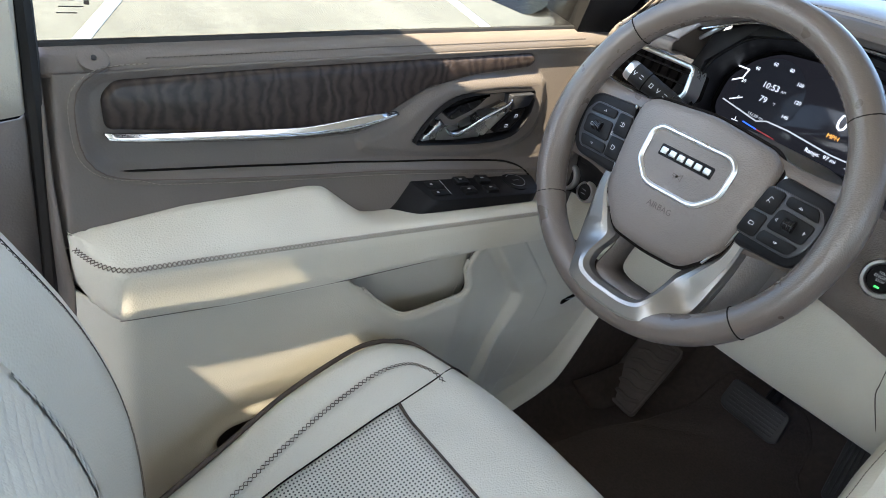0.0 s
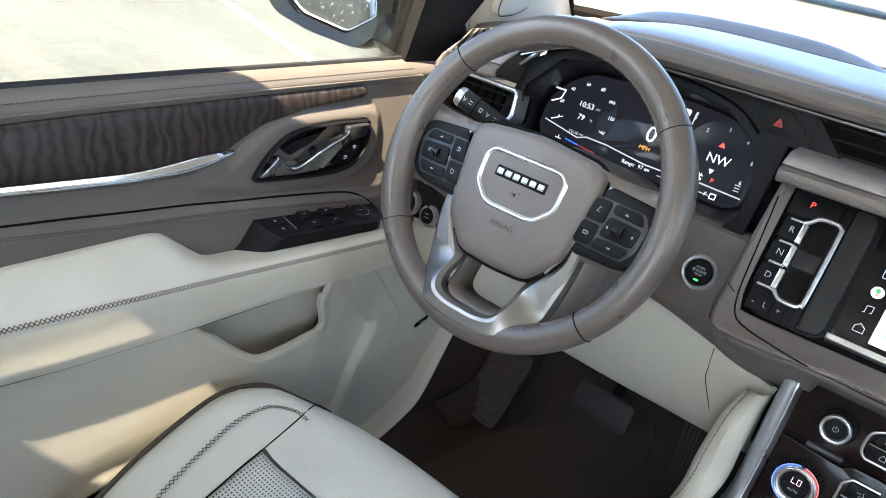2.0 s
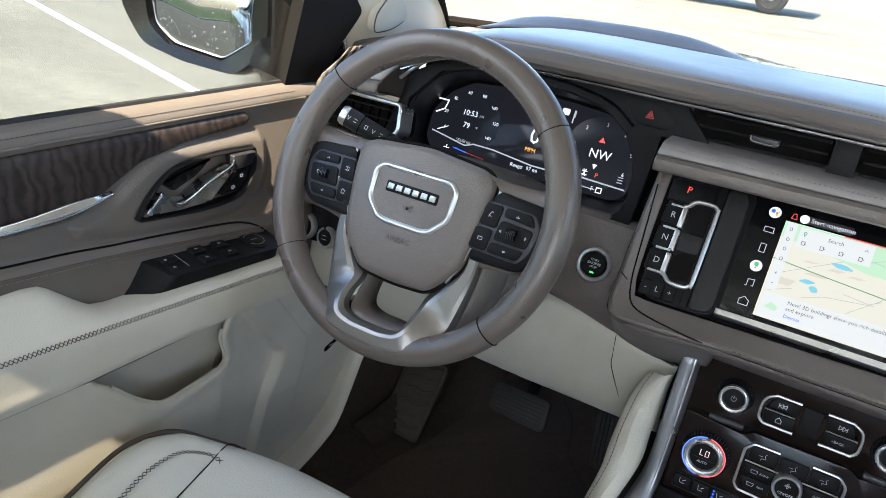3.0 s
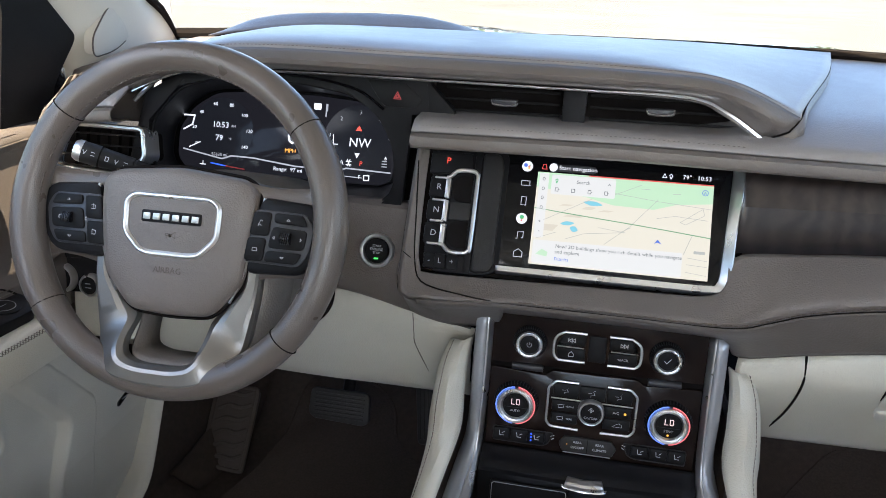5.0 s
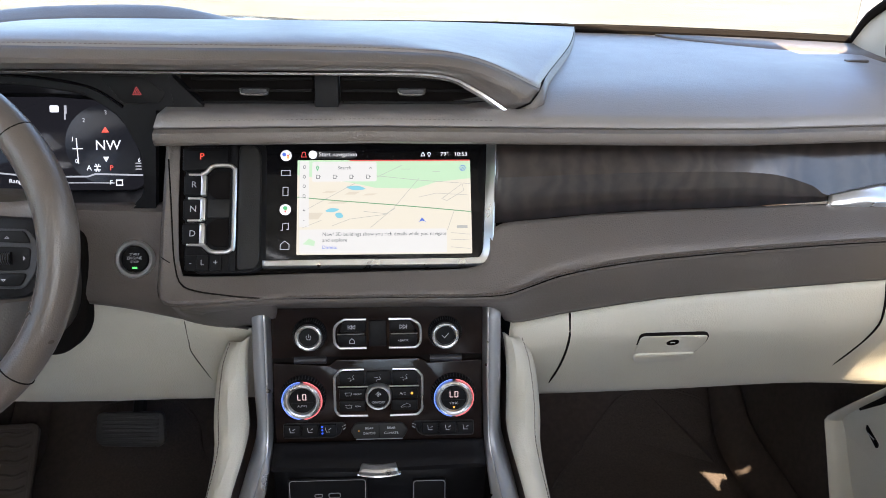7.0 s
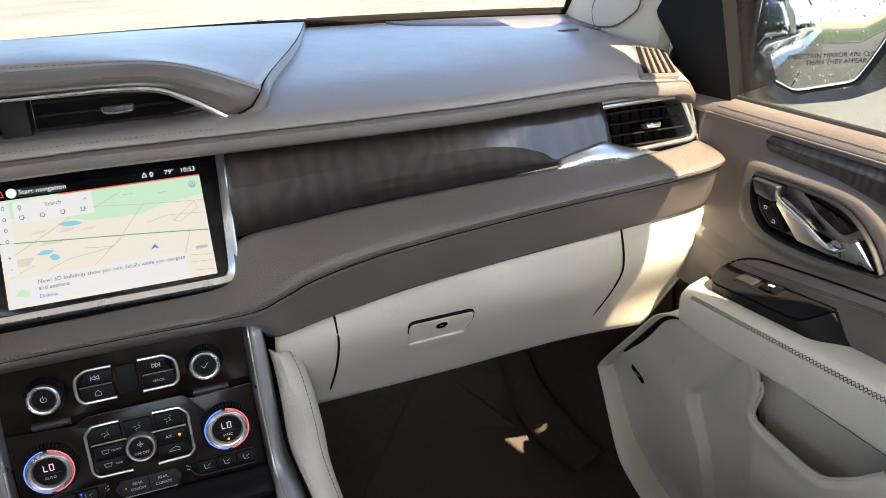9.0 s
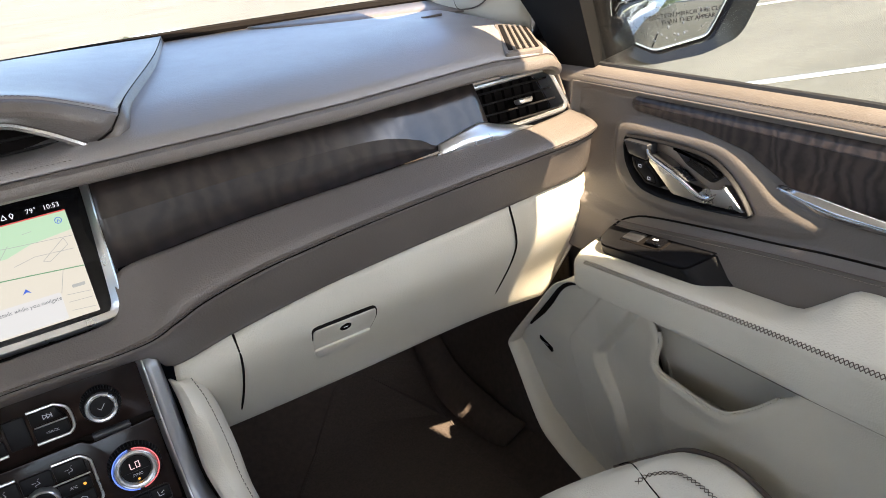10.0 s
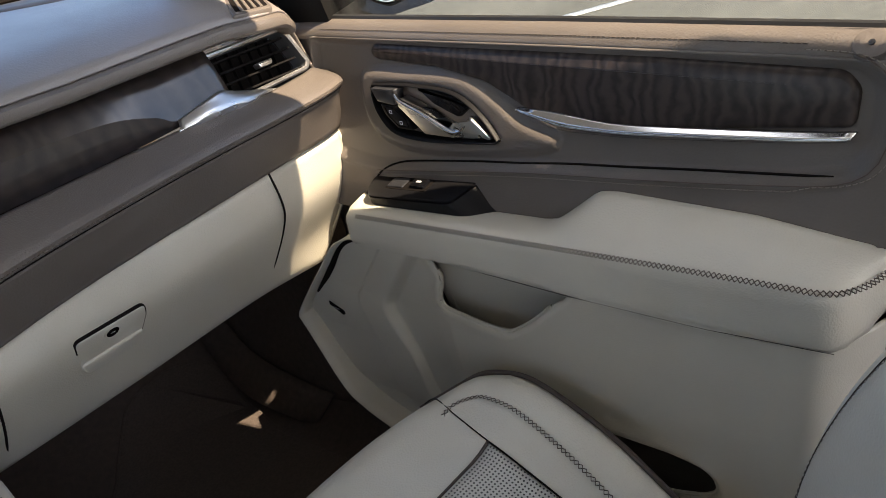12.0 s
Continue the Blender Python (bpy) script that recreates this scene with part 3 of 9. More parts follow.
def build_side(s, which):
    # B pillar: brown below, cream above
    low = between([mx([(0.835, -0.70, 0.0), (0.83, -0.70, 0.45), (0.82, -0.705, 0.72)], s),
                   mx([(0.80, -0.73, 0.0), (0.79, -0.735, 0.45), (0.785, -0.735, 0.72)], s),
                   mx([(0.80, -0.86, 0.0), (0.79, -0.87, 0.45), (0.785, -0.88, 0.72)], s),
                   mx([(0.835, -0.92, 0.0), (0.83, -0.92, 0.45), (0.82, -0.93, 0.72)], s)], 12, 10)
    pil = thing("middle_pillar", (s * 0.81, -0.8, 0.0), "brown lower and cream upper trim of the middle pillar", "pillar trim", kind="structure")
    part("lower_trim", low, M_BROWN, pil, thick=0.004)
    up = between([mx([(0.82, -0.705, 0.724), (0.79, -0.71, 0.95), (0.71, -0.74, 1.22)], s),
                  mx([(0.785, -0.735, 0.724), (0.76, -0.74, 0.95), (0.69, -0.76, 1.22)], s),
                  mx([(0.785, -0.88, 0.724), (0.76, -1.0, 0.95), (0.69, -1.12, 1.22)], s),
                  mx([(0.82, -0.93, 0.724), (0.79, -1.04, 0.95), (0.71, -1.16, 1.22)], s)], 12, 10)
    part("upper_trim", up, M_CREAM_PLASTIC, pil, "cream upper trim", thick=0.004)
    seal = tube(mx([(0.812, -0.702, 0.0), (0.806, -0.702, 0.4), (0.80, -0.704, 0.75), (0.775, -0.715, 0.98), (0.715, -0.73, 1.2)], s), 0.009, 8, n=24)
    part("door_seal", seal, M_RUBBER, pil, "black rubber door seal")
    # rear side wall and rear pillar, out of the view
    wall = between([mx([(0.84, -0.92, 0.0), (0.84, -1.7, 0.0), (0.84, -2.45, 0.0)], s), mx([(0.83, -0.92, 0.79), (0.83, -1.7, 0.79), (0.83, -2.45, 0.79)], s)], 8, 4)
    tagged(part("wall_" + which, wall, M_CREAM_PLASTIC, thick=0.03), "cream trim of the rear side", "wall", kind="structure")
    dp = between([mx([(0.82, -1.75, 0.79), (0.71, -1.78, 1.23)], s), mx([(0.82, -1.92, 0.79), (0.71, -1.9, 1.23)], s)], 6, 4)
    tagged(part("trim", dp, M_CREAM_PLASTIC, thick=0.05), "cream trim of the rear pillar", "pillar trim", kind="structure")
    rg = sheet([mx([(0.825, y, 0.79), (0.80, y, 0.95), (0.715, y, 1.225)], s) for y in (-0.9, -1.4, -1.75)])
    g2 = part("window_" + ("3" if s > 0 else "4"), rg, M_GLASS_SIDE, thick=0.003)
    g2.visible_shadow = False
    tagged(g2, "tinted glass of the rear door", "car window", kind="structure")
    # front pillar: cream trim with an oval tweeter cover
    ap = thing("front_pillar", (s * 0.79, 0.3, 0.86), "cream front pillar trim with an oval speaker cover", "pillar trim", kind="structure")
    inner = mx([(0.805, 0.50, 0.862), (0.79, 0.42, 0.92), (0.775, 0.33, 0.965), (0.74, 0.20, 1.07), (0.68, 0.08, 1.22)], s)
    mid1 = mx([(0.785, 0.42, 0.845), (0.775, 0.36, 0.90), (0.76, 0.275, 0.955), (0.725, 0.15, 1.06), (0.665, 0.03, 1.21)], s)
    mid2 = mx([(0.785, 0.26, 0.838), (0.78, 0.235, 0.89), (0.77, 0.17, 0.955), (0.735, 0.05, 1.06), (0.675, -0.04, 1.2)], s)
    outer = mx([(0.815, 0.175, 0.835), (0.812, 0.162, 0.885), (0.805, 0.098, 0.957), (0.77, -0.005, 1.07), (0.71, -0.09, 1.2)], s)
    part("pillar_trim", between([inner, mid1, mid2, outer], 22, 14), M_CREAM_PLASTIC, ap, thick=0.004)
    fr = Frame((s * 0.772, 0.252, 0.922), (0, -s * 1.0, 0.42), (-s * 0.12, 0.35, 1))
    oval = fillet([(-0.078, -0.018), (-0.02, -0.038), (0.05, -0.034), (0.07, -0.002), (0.048, 0.03), (-0.015, 0.034), (-0.07, 0.01)], 0.035, 6)
    part("speaker_groove", tube([fr.at(x, y, 0.0025) for x, y in shrink(oval, -0.0006)], 0.0012, 6, closed=True), M_THREAD_DARK, ap, "dark shadow gap")
    part("speaker_cover", plate(fr, oval, -0.012, 0.0045, 0.003), material("pillar_speaker_cloth_" + which, (0.50, 0.47, 0.40), 0.8, vary=0.06, bump=0.5, bump_scale=1400), ap, "cream cloth speaker cover")
    # black inner sail panel
    sail = [(0.028, 0.785), (0.108, 0.780), (0.142, 0.853), (0.178, 0.905), (0.10, 0.97), (0.03, 1.05), (-0.02, 1.10), (0.03, 0.95)]
    bm = bmesh.new()
    rows = []
    for h in (0.0, 1.0):
        rows.append([(s * (0.835 - 0.022 * h - 0.22 * max(0, z - 0.8)), y, z) for y, z in fillet(sail, 0.012, 3)])
    vs = [[bm.verts.new(p) for p in r] for r in rows]
    k = len(vs[0])
    for j in range(k):
        bm.faces.new((vs[0][j], vs[0][(j + 1) % k], vs[1][(j + 1) % k], vs[1][j]))
    bm.faces.new(vs[0])
    bm.faces.new(vs[1])
    tagged(part("sail_panel", bm, M_BLACK_SOFT), "matt black triangular panel before the window", "trim panel", kind="structure")
    # header and cant rail over the door
    rail = between([mx([(0.70, -0.08, 1.215), (0.705, -0.4, 1.235), (0.705, -0.9, 1.24), (0.70, -2.4, 1.23)], s),
                    mx([(0.688, -0.06, 1.20), (0.69, -0.4, 1.22), (0.69, -0.9, 1.225), (0.688, -2.4, 1.215)], s)], 20, 4)
    tagged(part("trim", rail, M_CREAM_PLASTIC, thick=0.03), "cream rail over the doors", "roof rail", kind="structure")


build_side(1, "right")
build_side(-1, "left")


def build_windshield():
    rows = []
    for u in np.linspace(0, 1, 9):
        row = []
        for x in np.linspace(-0.8, 0.8, 21):
            w = x * (1 - 0.14 * u)
            row.append((w, 0.56 - 0.10 * (abs(x) / 0.8) ** 2.2 - 0.25 * u + 0.02 * math.sin(math.pi * u), 0.885 - 0.01 * (abs(x) / 0.8) ** 2 + 0.355 * u))
        rows.append(row)
    ob = part("windshield", sheet(rows), M_GLASS, thick=0.004)
    ob.visible_shadow = False
    tagged(ob, "clear curved windshield glass", "windshield", kind="structure")
    edge = tube([(x, 0.552 - 0.10 * (abs(x) / 0.8) ** 2.2, 0.900 - 0.012 * (abs(x) / 0.8) ** 2) for x in np.linspace(-0.8, 0.8, 31)], 0.009, 8)
    tagged(part("windshield_seal", edge, M_SEAM), "black band at the foot of the windshield", "seal", kind="structure")
    for s in (1, -1):
        b = tube(mx([(0.80, 0.468, 0.872), (0.783, 0.40, 0.93), (0.766, 0.31, 0.975), (0.733, 0.19, 1.08), (0.678, 0.07, 1.23)], s), 0.008, 8, n=24)
        tagged(part("windshield_seal", b, M_SEAM), "black band beside the windshield", "seal", kind="structure")


build_windshield()


def build_hood():
    rows = []
    for u in np.linspace(0, 1, 26):
        y = 0.66 + 1.15 * u
        row = []
        for x in np.linspace(-0.92, 0.92, 41):
            a = abs(x)
            z = 0.838 + 0.016 * math.sin(math.pi * min(1, u * 1.15)) - 0.03 * u ** 3 - 0.10 * (a / 0.92) ** 5
            z += 0.016 * math.exp(-((a - 0.46) / 0.14) ** 2) * (0.4 + 0.6 * u)
            z -= 0.05 * max(0, (u - 0.9) / 0.1) ** 2
            z -= 0.025 * max(0, 1 - u / 0.12) ** 2
            row.append((x, y, z))
        rows.append(row)
    hood = thing("hood", (0, 0.66, 0.8), "glossy black hood reflecting trees and sky", "car hood")
    part("bonnet_skin", sheet(rows), M_HOOD, hood, thick=0.004)
    cowl = between([[(-0.85, 0.47, 0.845), (0, 0.58, 0.86), (0.85, 0.47, 0.845)], [(-0.85, 0.60, 0.84), (0, 0.68, 0.85), (0.85, 0.60, 0.84)]], 20, 4)
    tagged(part("cowl", cowl, M_BLACK_SOFT, thick=0.006), "black plastic cowl below the windshield", "cowl", kind="structure")
    for s in (1, -1):
        fen = between([mx([(0.92, 0.3, 0.74), (0.93, 1.0, 0.75), (0.92, 1.8, 0.72)], s), mx([(0.99, 0.3, 0.70), (1.01, 1.0, 0.70), (0.99, 1.8, 0.64)], s),
                       mx([(1.0, 0.3, 0.30), (1.02, 1.0, 0.3), (1.0, 1.8, 0.3)], s), mx([(0.97, 0.3, -0.25), (0.98, 1.0, -0.2), (0.97, 1.8, -0.2)], s)], 14, 10)
        part("fender", fen, M_PAINT, hood, thick=0.004)


build_hood()


def build_body_side(s, which):
    body = thing("body_side", (s * 0.98, -1.0, -0.3), "glossy dark outer body side of the car", "car body")
    skin = between([mx([(0.885, 0.3, 0.745), (0.88, -0.8, 0.75), (0.875, -2.5, 0.76)], s), mx([(0.965, 0.3, 0.68), (0.965, -0.8, 0.685), (0.96, -2.5, 0.70)], s),
                    mx([(1.0, 0.3, 0.3), (1.0, -0.8, 0.3), (0.99, -2.5, 0.3)], s), mx([(0.96, 0.3, -0.3), (0.96, -0.8, -0.3), (0.95, -2.5, -0.25)], s)], 16, 10)
    part("door_skin", skin, M_SIDE, body, thick=0.004)
    part("belt_moulding", tube(mx([(0.872, 0.3, 0.748), (0.868, -0.8, 0.753), (0.865, -2.5, 0.765)], s), 0.007, 6, n=12), M_CHROME, body, "bright belt moulding")
    e = 0.0 if s > 0 else 0.045  # left edge pulled in to let sun onto that dash corner
    # Roof edge out of view, its outline bent to shape sun on dash and doors.
    top = between([mx([(0.684, -0.1, 1.27), (0.686, -0.9, 1.285), (0.684, -2.5, 1.27)], s), mx([(0.728 - e, -0.05, 1.235), (0.739 - e, -0.25, 1.237), (0.745 - e, -0.45, 1.24), (0.757 - e, -0.55, 1.243), (0.805 - e / 2, -0.63, 1.244), (0.825, -0.70, 1.246), (0.84, -0.82, 1.25), (0.85, -1.0, 1.25), (0.80, -2.5, 1.235)], s)], 24, 4)
    part("roof_side", top, M_SIDE, body, thick=0.008)
    low = between([mx([(0.86, 0.5, -0.02), (0.86, -0.8, -0.02), (0.86, -2.5, -0.02)], s), mx([(0.97, 0.5, -0.25), (0.97, -0.8, -0.25), (0.97, -2.5, -0.25)], s)], 10, 4)
    part("sill_panel", low, M_BLACK_SOFT, body, thick=0.02)


build_body_side(1, "right")
build_body_side(-1, "left")


def build_mirror(s, which):
    m = thing("side_mirror", (s * 0.93, 0.16, 0.77), "black door mirror speckled with water drops", "side mirror")
    fr = Frame((0, 0.15, 0), (1, 0, 0), (0, 0.0, 1))
    if s > 0:
        pane = [(0.972, 0.955), (0.958, 0.847), (0.969, 0.805), (1.051, 0.764), (1.177, 0.766), (1.205, 0.796), (1.263, 0.868), (1.258, 0.95)]
        shell = [(0.95, 0.985), (0.925, 0.87), (0.935, 0.79), (1.02, 0.745), (1.154, 0.738), (1.245, 0.752), (1.318, 0.84), (1.322, 0.93), (1.27, 0.985)]
    else:
        pane = [(-1.003, 0.955), (-1.003, 0.911), (-1.005, 0.822), (-1.075, 0.779), (-1.202, 0.786), (-1.251, 0.813), (-1.267, 0.882), (-1.255, 0.95)]
        shell = [(-0.97, 0.985), (-0.955, 0.90), (-0.955, 0.815), (-1.03, 0.756), (-1.163, 0.757), (-1.273, 0.772), (-1.33, 0.834), (-1.345, 0.90), (-1.28, 0.985)]
    out = fillet(shell, 0.025, 5)
    inner = fillet(pane, 0.012, 5)
    cx, cz = s * 1.13, 0.87

    turn = 0.42 if s > 0 else 0.34
    sight = Vector((s * 0.1, -0.81, 1.015))

    def scaled(pts, k):
        return [(cx + (x - cx) * k, cz + (z - cz) * k) for x, z in pts]

    def swung(p, to):
        """A point of the straight housing, carried along the line of sight onto a face turned to the driver."""
        way = p - sight
        o = Vector((cx, p.y, cz))
        return sight + way * ((o - sight).dot(to.n) / way.dot(to.n))
    n = 72
    face = Frame((cx, 0.15, cz), (1, -s * turn, 0), (0, 0, 1))

    def spread(pts):
        a = np.array([math.atan2(z - cz, x - cx) for x, z in pts])
        k = np.argsort(a)
        a, p = a[k], np.array(pts)[k]
        t = np.linspace(-math.pi, math.pi, n + 1)[:-1]
        return [(float(np.interp(u, np.r_[a - 2 * math.pi, a, a + 2 * math.pi], np.tile(p[:, 0], 3))), float(np.interp(u, np.r_[a - 2 * math.pi, a, a + 2 * math.pi], np.tile(p[:, 1], 3)))) for u in t]
    out, rimline = spread(out), spread(inner)
    rows = [[swung(fr.at(x, z, h), face) for x, z in scaled(out, k)] for k, h in ((0.15, -0.14), (0.6, -0.13), (0.9, -0.10), (1.01, -0.05), (1.02, -0.015), (1.0, 0.004), (0.985, 0.010))]
    rows.append([swung(fr.at(x, z, 0.004), face) for x, z in scaled(rimline, 1.06)])
    rows.append([swung(fr.at(x, z, -0.010), face) for x, z in scaled(rimline, 1.0)])
    part("housing", sheet(rows, loop_v=True), M_SHELL, m, "glossy black housing with rain drops")
    fg = Frame((cx, 0.158, cz), (1, -s * turn, 0), (0, 0.05, 1))
    inner = [tuple((swung(Vector((x, 0.158, z)), fg) - fg.o).dot(a) for a in (fg.ux, fg.uy)) for x, z in rimline]
    glass = part("mirror_pane", plate(fg, [(x * 0.995, y * 0.995) for x, y in inner], -0.006, 0.0, 0.001), M_MIRROR if s > 0 else M_MIRROR_DARK, m, "silvered mirror glass")
    part("pane_rim", tube([fg.at(x, y, 0.001) for x, y in inner], 0.0016, 6, closed=True), M_BRUSH, m)
    rnd = random.Random(5 + s)
    bm = bmesh.new()
    for k in range(320):
        x, y = rnd.uniform(-0.17, 0.15), rnd.uniform(-0.11, 0.08)
        if inside(np.array([x]), np.array([y]), inner)[0] < 0.006:
            continue
        r = rnd.uniform(0.0006, 0.0022)
        rows = [[fg.at(x + r * c * math.cos(a), y + r * c * 1.2 * math.sin(a), h * r) for a in np.linspace(0, 2 * math.pi, 7)[:-1]] for c, h in ((1, 0.0), (0.7, 0.4), (0.15, 0.6))]
        sheet(rows, bm, loop_v=True)
    tagged(part("rain_drops", bm, M_DROP, glass, "small clear rain drops"), kind="stuff")
    if s > 0:
        words("warning_text", "OBJECTS IN MIRROR ARE CLOSER\nTHAN THEY APPEAR", fg, 0.0, -0.062, 0.0003, 0.0105, M_BTN, glass)
    arm = between([[(s * 0.86, 0.10, 0.80), (s * 0.93, 0.12, 0.81), (s * 0.985, 0.15, 0.83)], [(s * 0.86, 0.20, 0.80), (s * 0.93, 0.23, 0.81), (s * 0.985, 0.26, 0.83)],
                   [(s * 0.86, 0.20, 0.77), (s * 0.93, 0.23, 0.765), (s * 1.0, 0.26, 0.775)], [(s * 0.86, 0.10, 0.77), (s * 0.93, 0.12, 0.765), (s * 1.0, 0.15, 0.775)],
                   [(s * 0.86, 0.10, 0.80), (s * 0.93, 0.12, 0.81), (s * 0.985, 0.15, 0.83)]], 10, 17)
    part("mirror_arm", arm, M_SHELL, m, "glossy black arm on the door")
    tri = between([[(s * 0.87, 0.06, 0.79), (s * 0.86, 0.05, 0.9), (s * 0.83, 0.0, 1.06)], [(s * 0.875, 0.3, 0.79), (s * 0.865, 0.2, 0.9), (s * 0.835, 0.02, 1.07)]], 8, 6)
    part("outer_sail", tri, M_SHELL, m, thick=0.01)


build_mirror(1, "right")
build_mirror(-1, "left")

# ---------------------------------------------------------------- dashboard
dash = thing("dashboard", (0, 0.3, 0.45), "taupe leather dashboard with wood trim and cream lower panels", "dashboard")


def pad_profile(x):
    """Section of the passenger-side top pad at x, from the windshield to the underside of its front roll."""
    a = abs(x)
    k = min(1, max(0, (x - 0.10) / 0.12)) if x > 0 else (1 if a > 0.6 else 0)
    zs = np.interp(a, [0.0, 0.3, 0.45, 0.66, 0.74, 0.80], [0.833, 0.8295, 0.829, 0.835, 0.829, 0.822])
    yf = np.interp(a, [0.0, 0.6, 0.72, 0.80], [0.05, 0.05, 0.042, 0.06])
    yb = 0.545 - 0.10 * (a / 0.8) ** 2.2
    zb = 0.893 - 0.012 * (a / 0.8) ** 2
    high = [(yb, zb), (0.40 * yb / 0.54, zb - 0.006), (0.22, zs + 0.041), (0.13, zs + 0.030), (0.085, zs + 0.016), (0.062 - 0.05 + yf, zs + 0.0045)]
    low = [(0.5, 0.842), (0.40, 0.842), (0.22, 0.842), (0.13, 0.842), (0.09, 0.8405), (0.062, zs + 0.008)]
    top = [(p[0] * k + q[0] * (1 - k), p[1] * k + q[1] * (1 - k)) for p, q in zip(high, low)]
    return top, (yf, zs)


def build_top_pads():
    for x0, x1, n in ((-0.250, 0.772, 90), (-0.772, -0.652, 16)):
        rows, rolls = [], []
        for x in np.linspace(x0, x1, n):
            top, (yf, zs) = pad_profile(x)
            end = max(0, (abs(x) - 0.747) / 0.025) ** 2 * 0.012
            rows.append([(x, y + end * 0.5, z - end) for y, z in cat(top + [(yf, zs - 0.001)], 22)])
            rolls.append([(x, y + end * 0.5, z - end) for y, z in cat([(yf + 0.003, zs - 0.003), (yf - 0.006, zs - 0.006), (yf - 0.008, zs - 0.014), (yf - 0.001, zs - 0.021), (yf + 0.03, zs - 0.024)], 12)])
        part("top_pad", sheet(rows), M_TAUPE_SKY, dash, "soft taupe upper pad", thick=0.003)
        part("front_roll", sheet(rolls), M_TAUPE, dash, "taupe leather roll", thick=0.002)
        seam = [(x, pad_profile(x)[1][0] + 0.0015, pad_profile(x)[1][1] - 0.001) for x in np.linspace(x0 + 0.012, x1 - 0.022, 40)]
        part("pad_seam", tube(seam, 0.0013, 6), M_SEAM, dash)
    part("corner_backing", between([[(-0.80, 0.16, 0.79), (-0.668, 0.16, 0.79)], [(-0.80, 0.16, 0.85), (-0.655, 0.16, 0.865)], [(-0.80, 0.30, 0.868), (-0.645, 0.30, 0.885)]], 8, 6), M_TAUPE, dash, thick=0.003)
    stitches("pad_stitching", [(x, pad_profile(x)[1][0] + 0.008, pad_profile(x)[1][1] + 0.0042) for x in np.linspace(-0.24, 0.14, 20)], (0, -0.3, 1), M_THREAD_DARK, dash, r=0.0005)
    # defroster strip at the foot of the windshield, passenger side
    strip = [[(x, 0.53 - 0.10 * (x / 0.8) ** 2.2, 0.8965 - 0.012 * (x / 0.8) ** 2) for x in np.linspace(0.47, 0.80, 14)],
             [(x, 0.53 - 0.10 * (x / 0.8) ** 2.2 - 0.14 * ((x - 0.47) / 0.33) ** 0.6, 0.8955 - 0.012 * (x / 0.8) ** 2 - 0.012 * ((x - 0.47) / 0.33) ** 0.6) for x in np.linspace(0.47, 0.80, 14)]]
    part("defroster_strip", sheet(strip), M_TAUPE, dash, thick=0.003)
    fr = Frame((0.70, 0.275, 0.8785), (1, 0, 0.0), (0, 1, 0.1))
    part("sensor_slot", plate(fr, rrect(0.035, 0.008, 0.002), -0.002, 0.0015), M_TAUPE, dash)
    part("slot_gap", plate(fr, rrect(0.028, 0.0010, 0.0004, 0, -0.0045), -0.002, 0.0017), M_THREAD_DARK, dash)


build_top_pads()


def build_corner_grille(s):
    g = thing("defogger_grille", (s * 0.75, 0.13, 0.85), "tan slotted side-window vent in the dash corner", "air vent", group="defogger grilles")
    fr = Frame((s * 0.722, 0.088, 0.8470), (1, 0, -0.05 * s), (0, 1, 0.30))
    near = ((-0.034, -0.036), (0.014, -0.040))
    far = ((0.006, 0.050), (0.040, 0.030))

    def spot(u, v):
        a = [near[0][k] * (1 - u) + near[1][k] * u for k in (0, 1)]
        b = [far[0][k] * (1 - u) + far[1][k] * u for k in (0, 1)]
        return s * (a[0] * (1 - v) + b[0] * v), a[1] * (1 - v) + b[1] * v
    rim = fillet([spot(-0.12, -0.10), spot(1.12, -0.10), spot(1.12, 1.08), spot(-0.12, 1.08)], 0.006, 4)
    part("grille_rim", plate(fr, rim, -0.012, 0.0035, 0.003), M_TAUPE, g)
    part("grille_opening", plate(fr, fillet([spot(0, 0), spot(1, 0), spot(1, 1), spot(0, 1)], 0.003, 3), -0.006, 0.0040, 0), M_SEAM, g, "dark opening")
    for k in range(4):
        u = 0.2 + 0.2 * k
        part("grille_rib", plate(fr, [spot(u - 0.05, -0.02), spot(u + 0.05, -0.02), spot(u + 0.05, 1.02), spot(u - 0.05, 1.02)], -0.004, 0.0055, 0.001), M_TAUPE, g)


build_corner_grille(1)
build_corner_grille(-1)

# raised hood over the instruments and the middle vents
H_BACK = [(-0.66, 0.49, 0.895), (-0.5, 0.52, 0.907), (-0.2, 0.54, 0.907), (0.1, 0.545, 0.906), (0.335, 0.525, 0.901)]
H_MID = [(-0.66, 0.33, 0.893), (-0.5, 0.34, 0.921), (-0.2, 0.34, 0.922), (0.08, 0.34, 0.917), (0.285, 0.33, 0.893)]
H_FRONT = [(-0.655, 0.15, 0.872), (-0.5, 0.13, 0.924), (-0.2, 0.13, 0.926), (0.04, 0.13, 0.92), (0.22, 0.15, 0.878)]
H_STITCH = [(-0.65, 0.09, 0.862), (-0.52, 0.065, 0.912), (-0.24, 0.06, 0.916), (0.017, 0.06, 0.913), (0.114, 0.062, 0.904), (0.198, 0.085, 0.867)]
H_BULGE = [(-0.648, 0.078, 0.857), (-0.525, 0.052, 0.898), (-0.24, 0.048, 0.903), (0.017, 0.048, 0.902), (0.108, 0.052, 0.893), (0.183, 0.075, 0.855)]
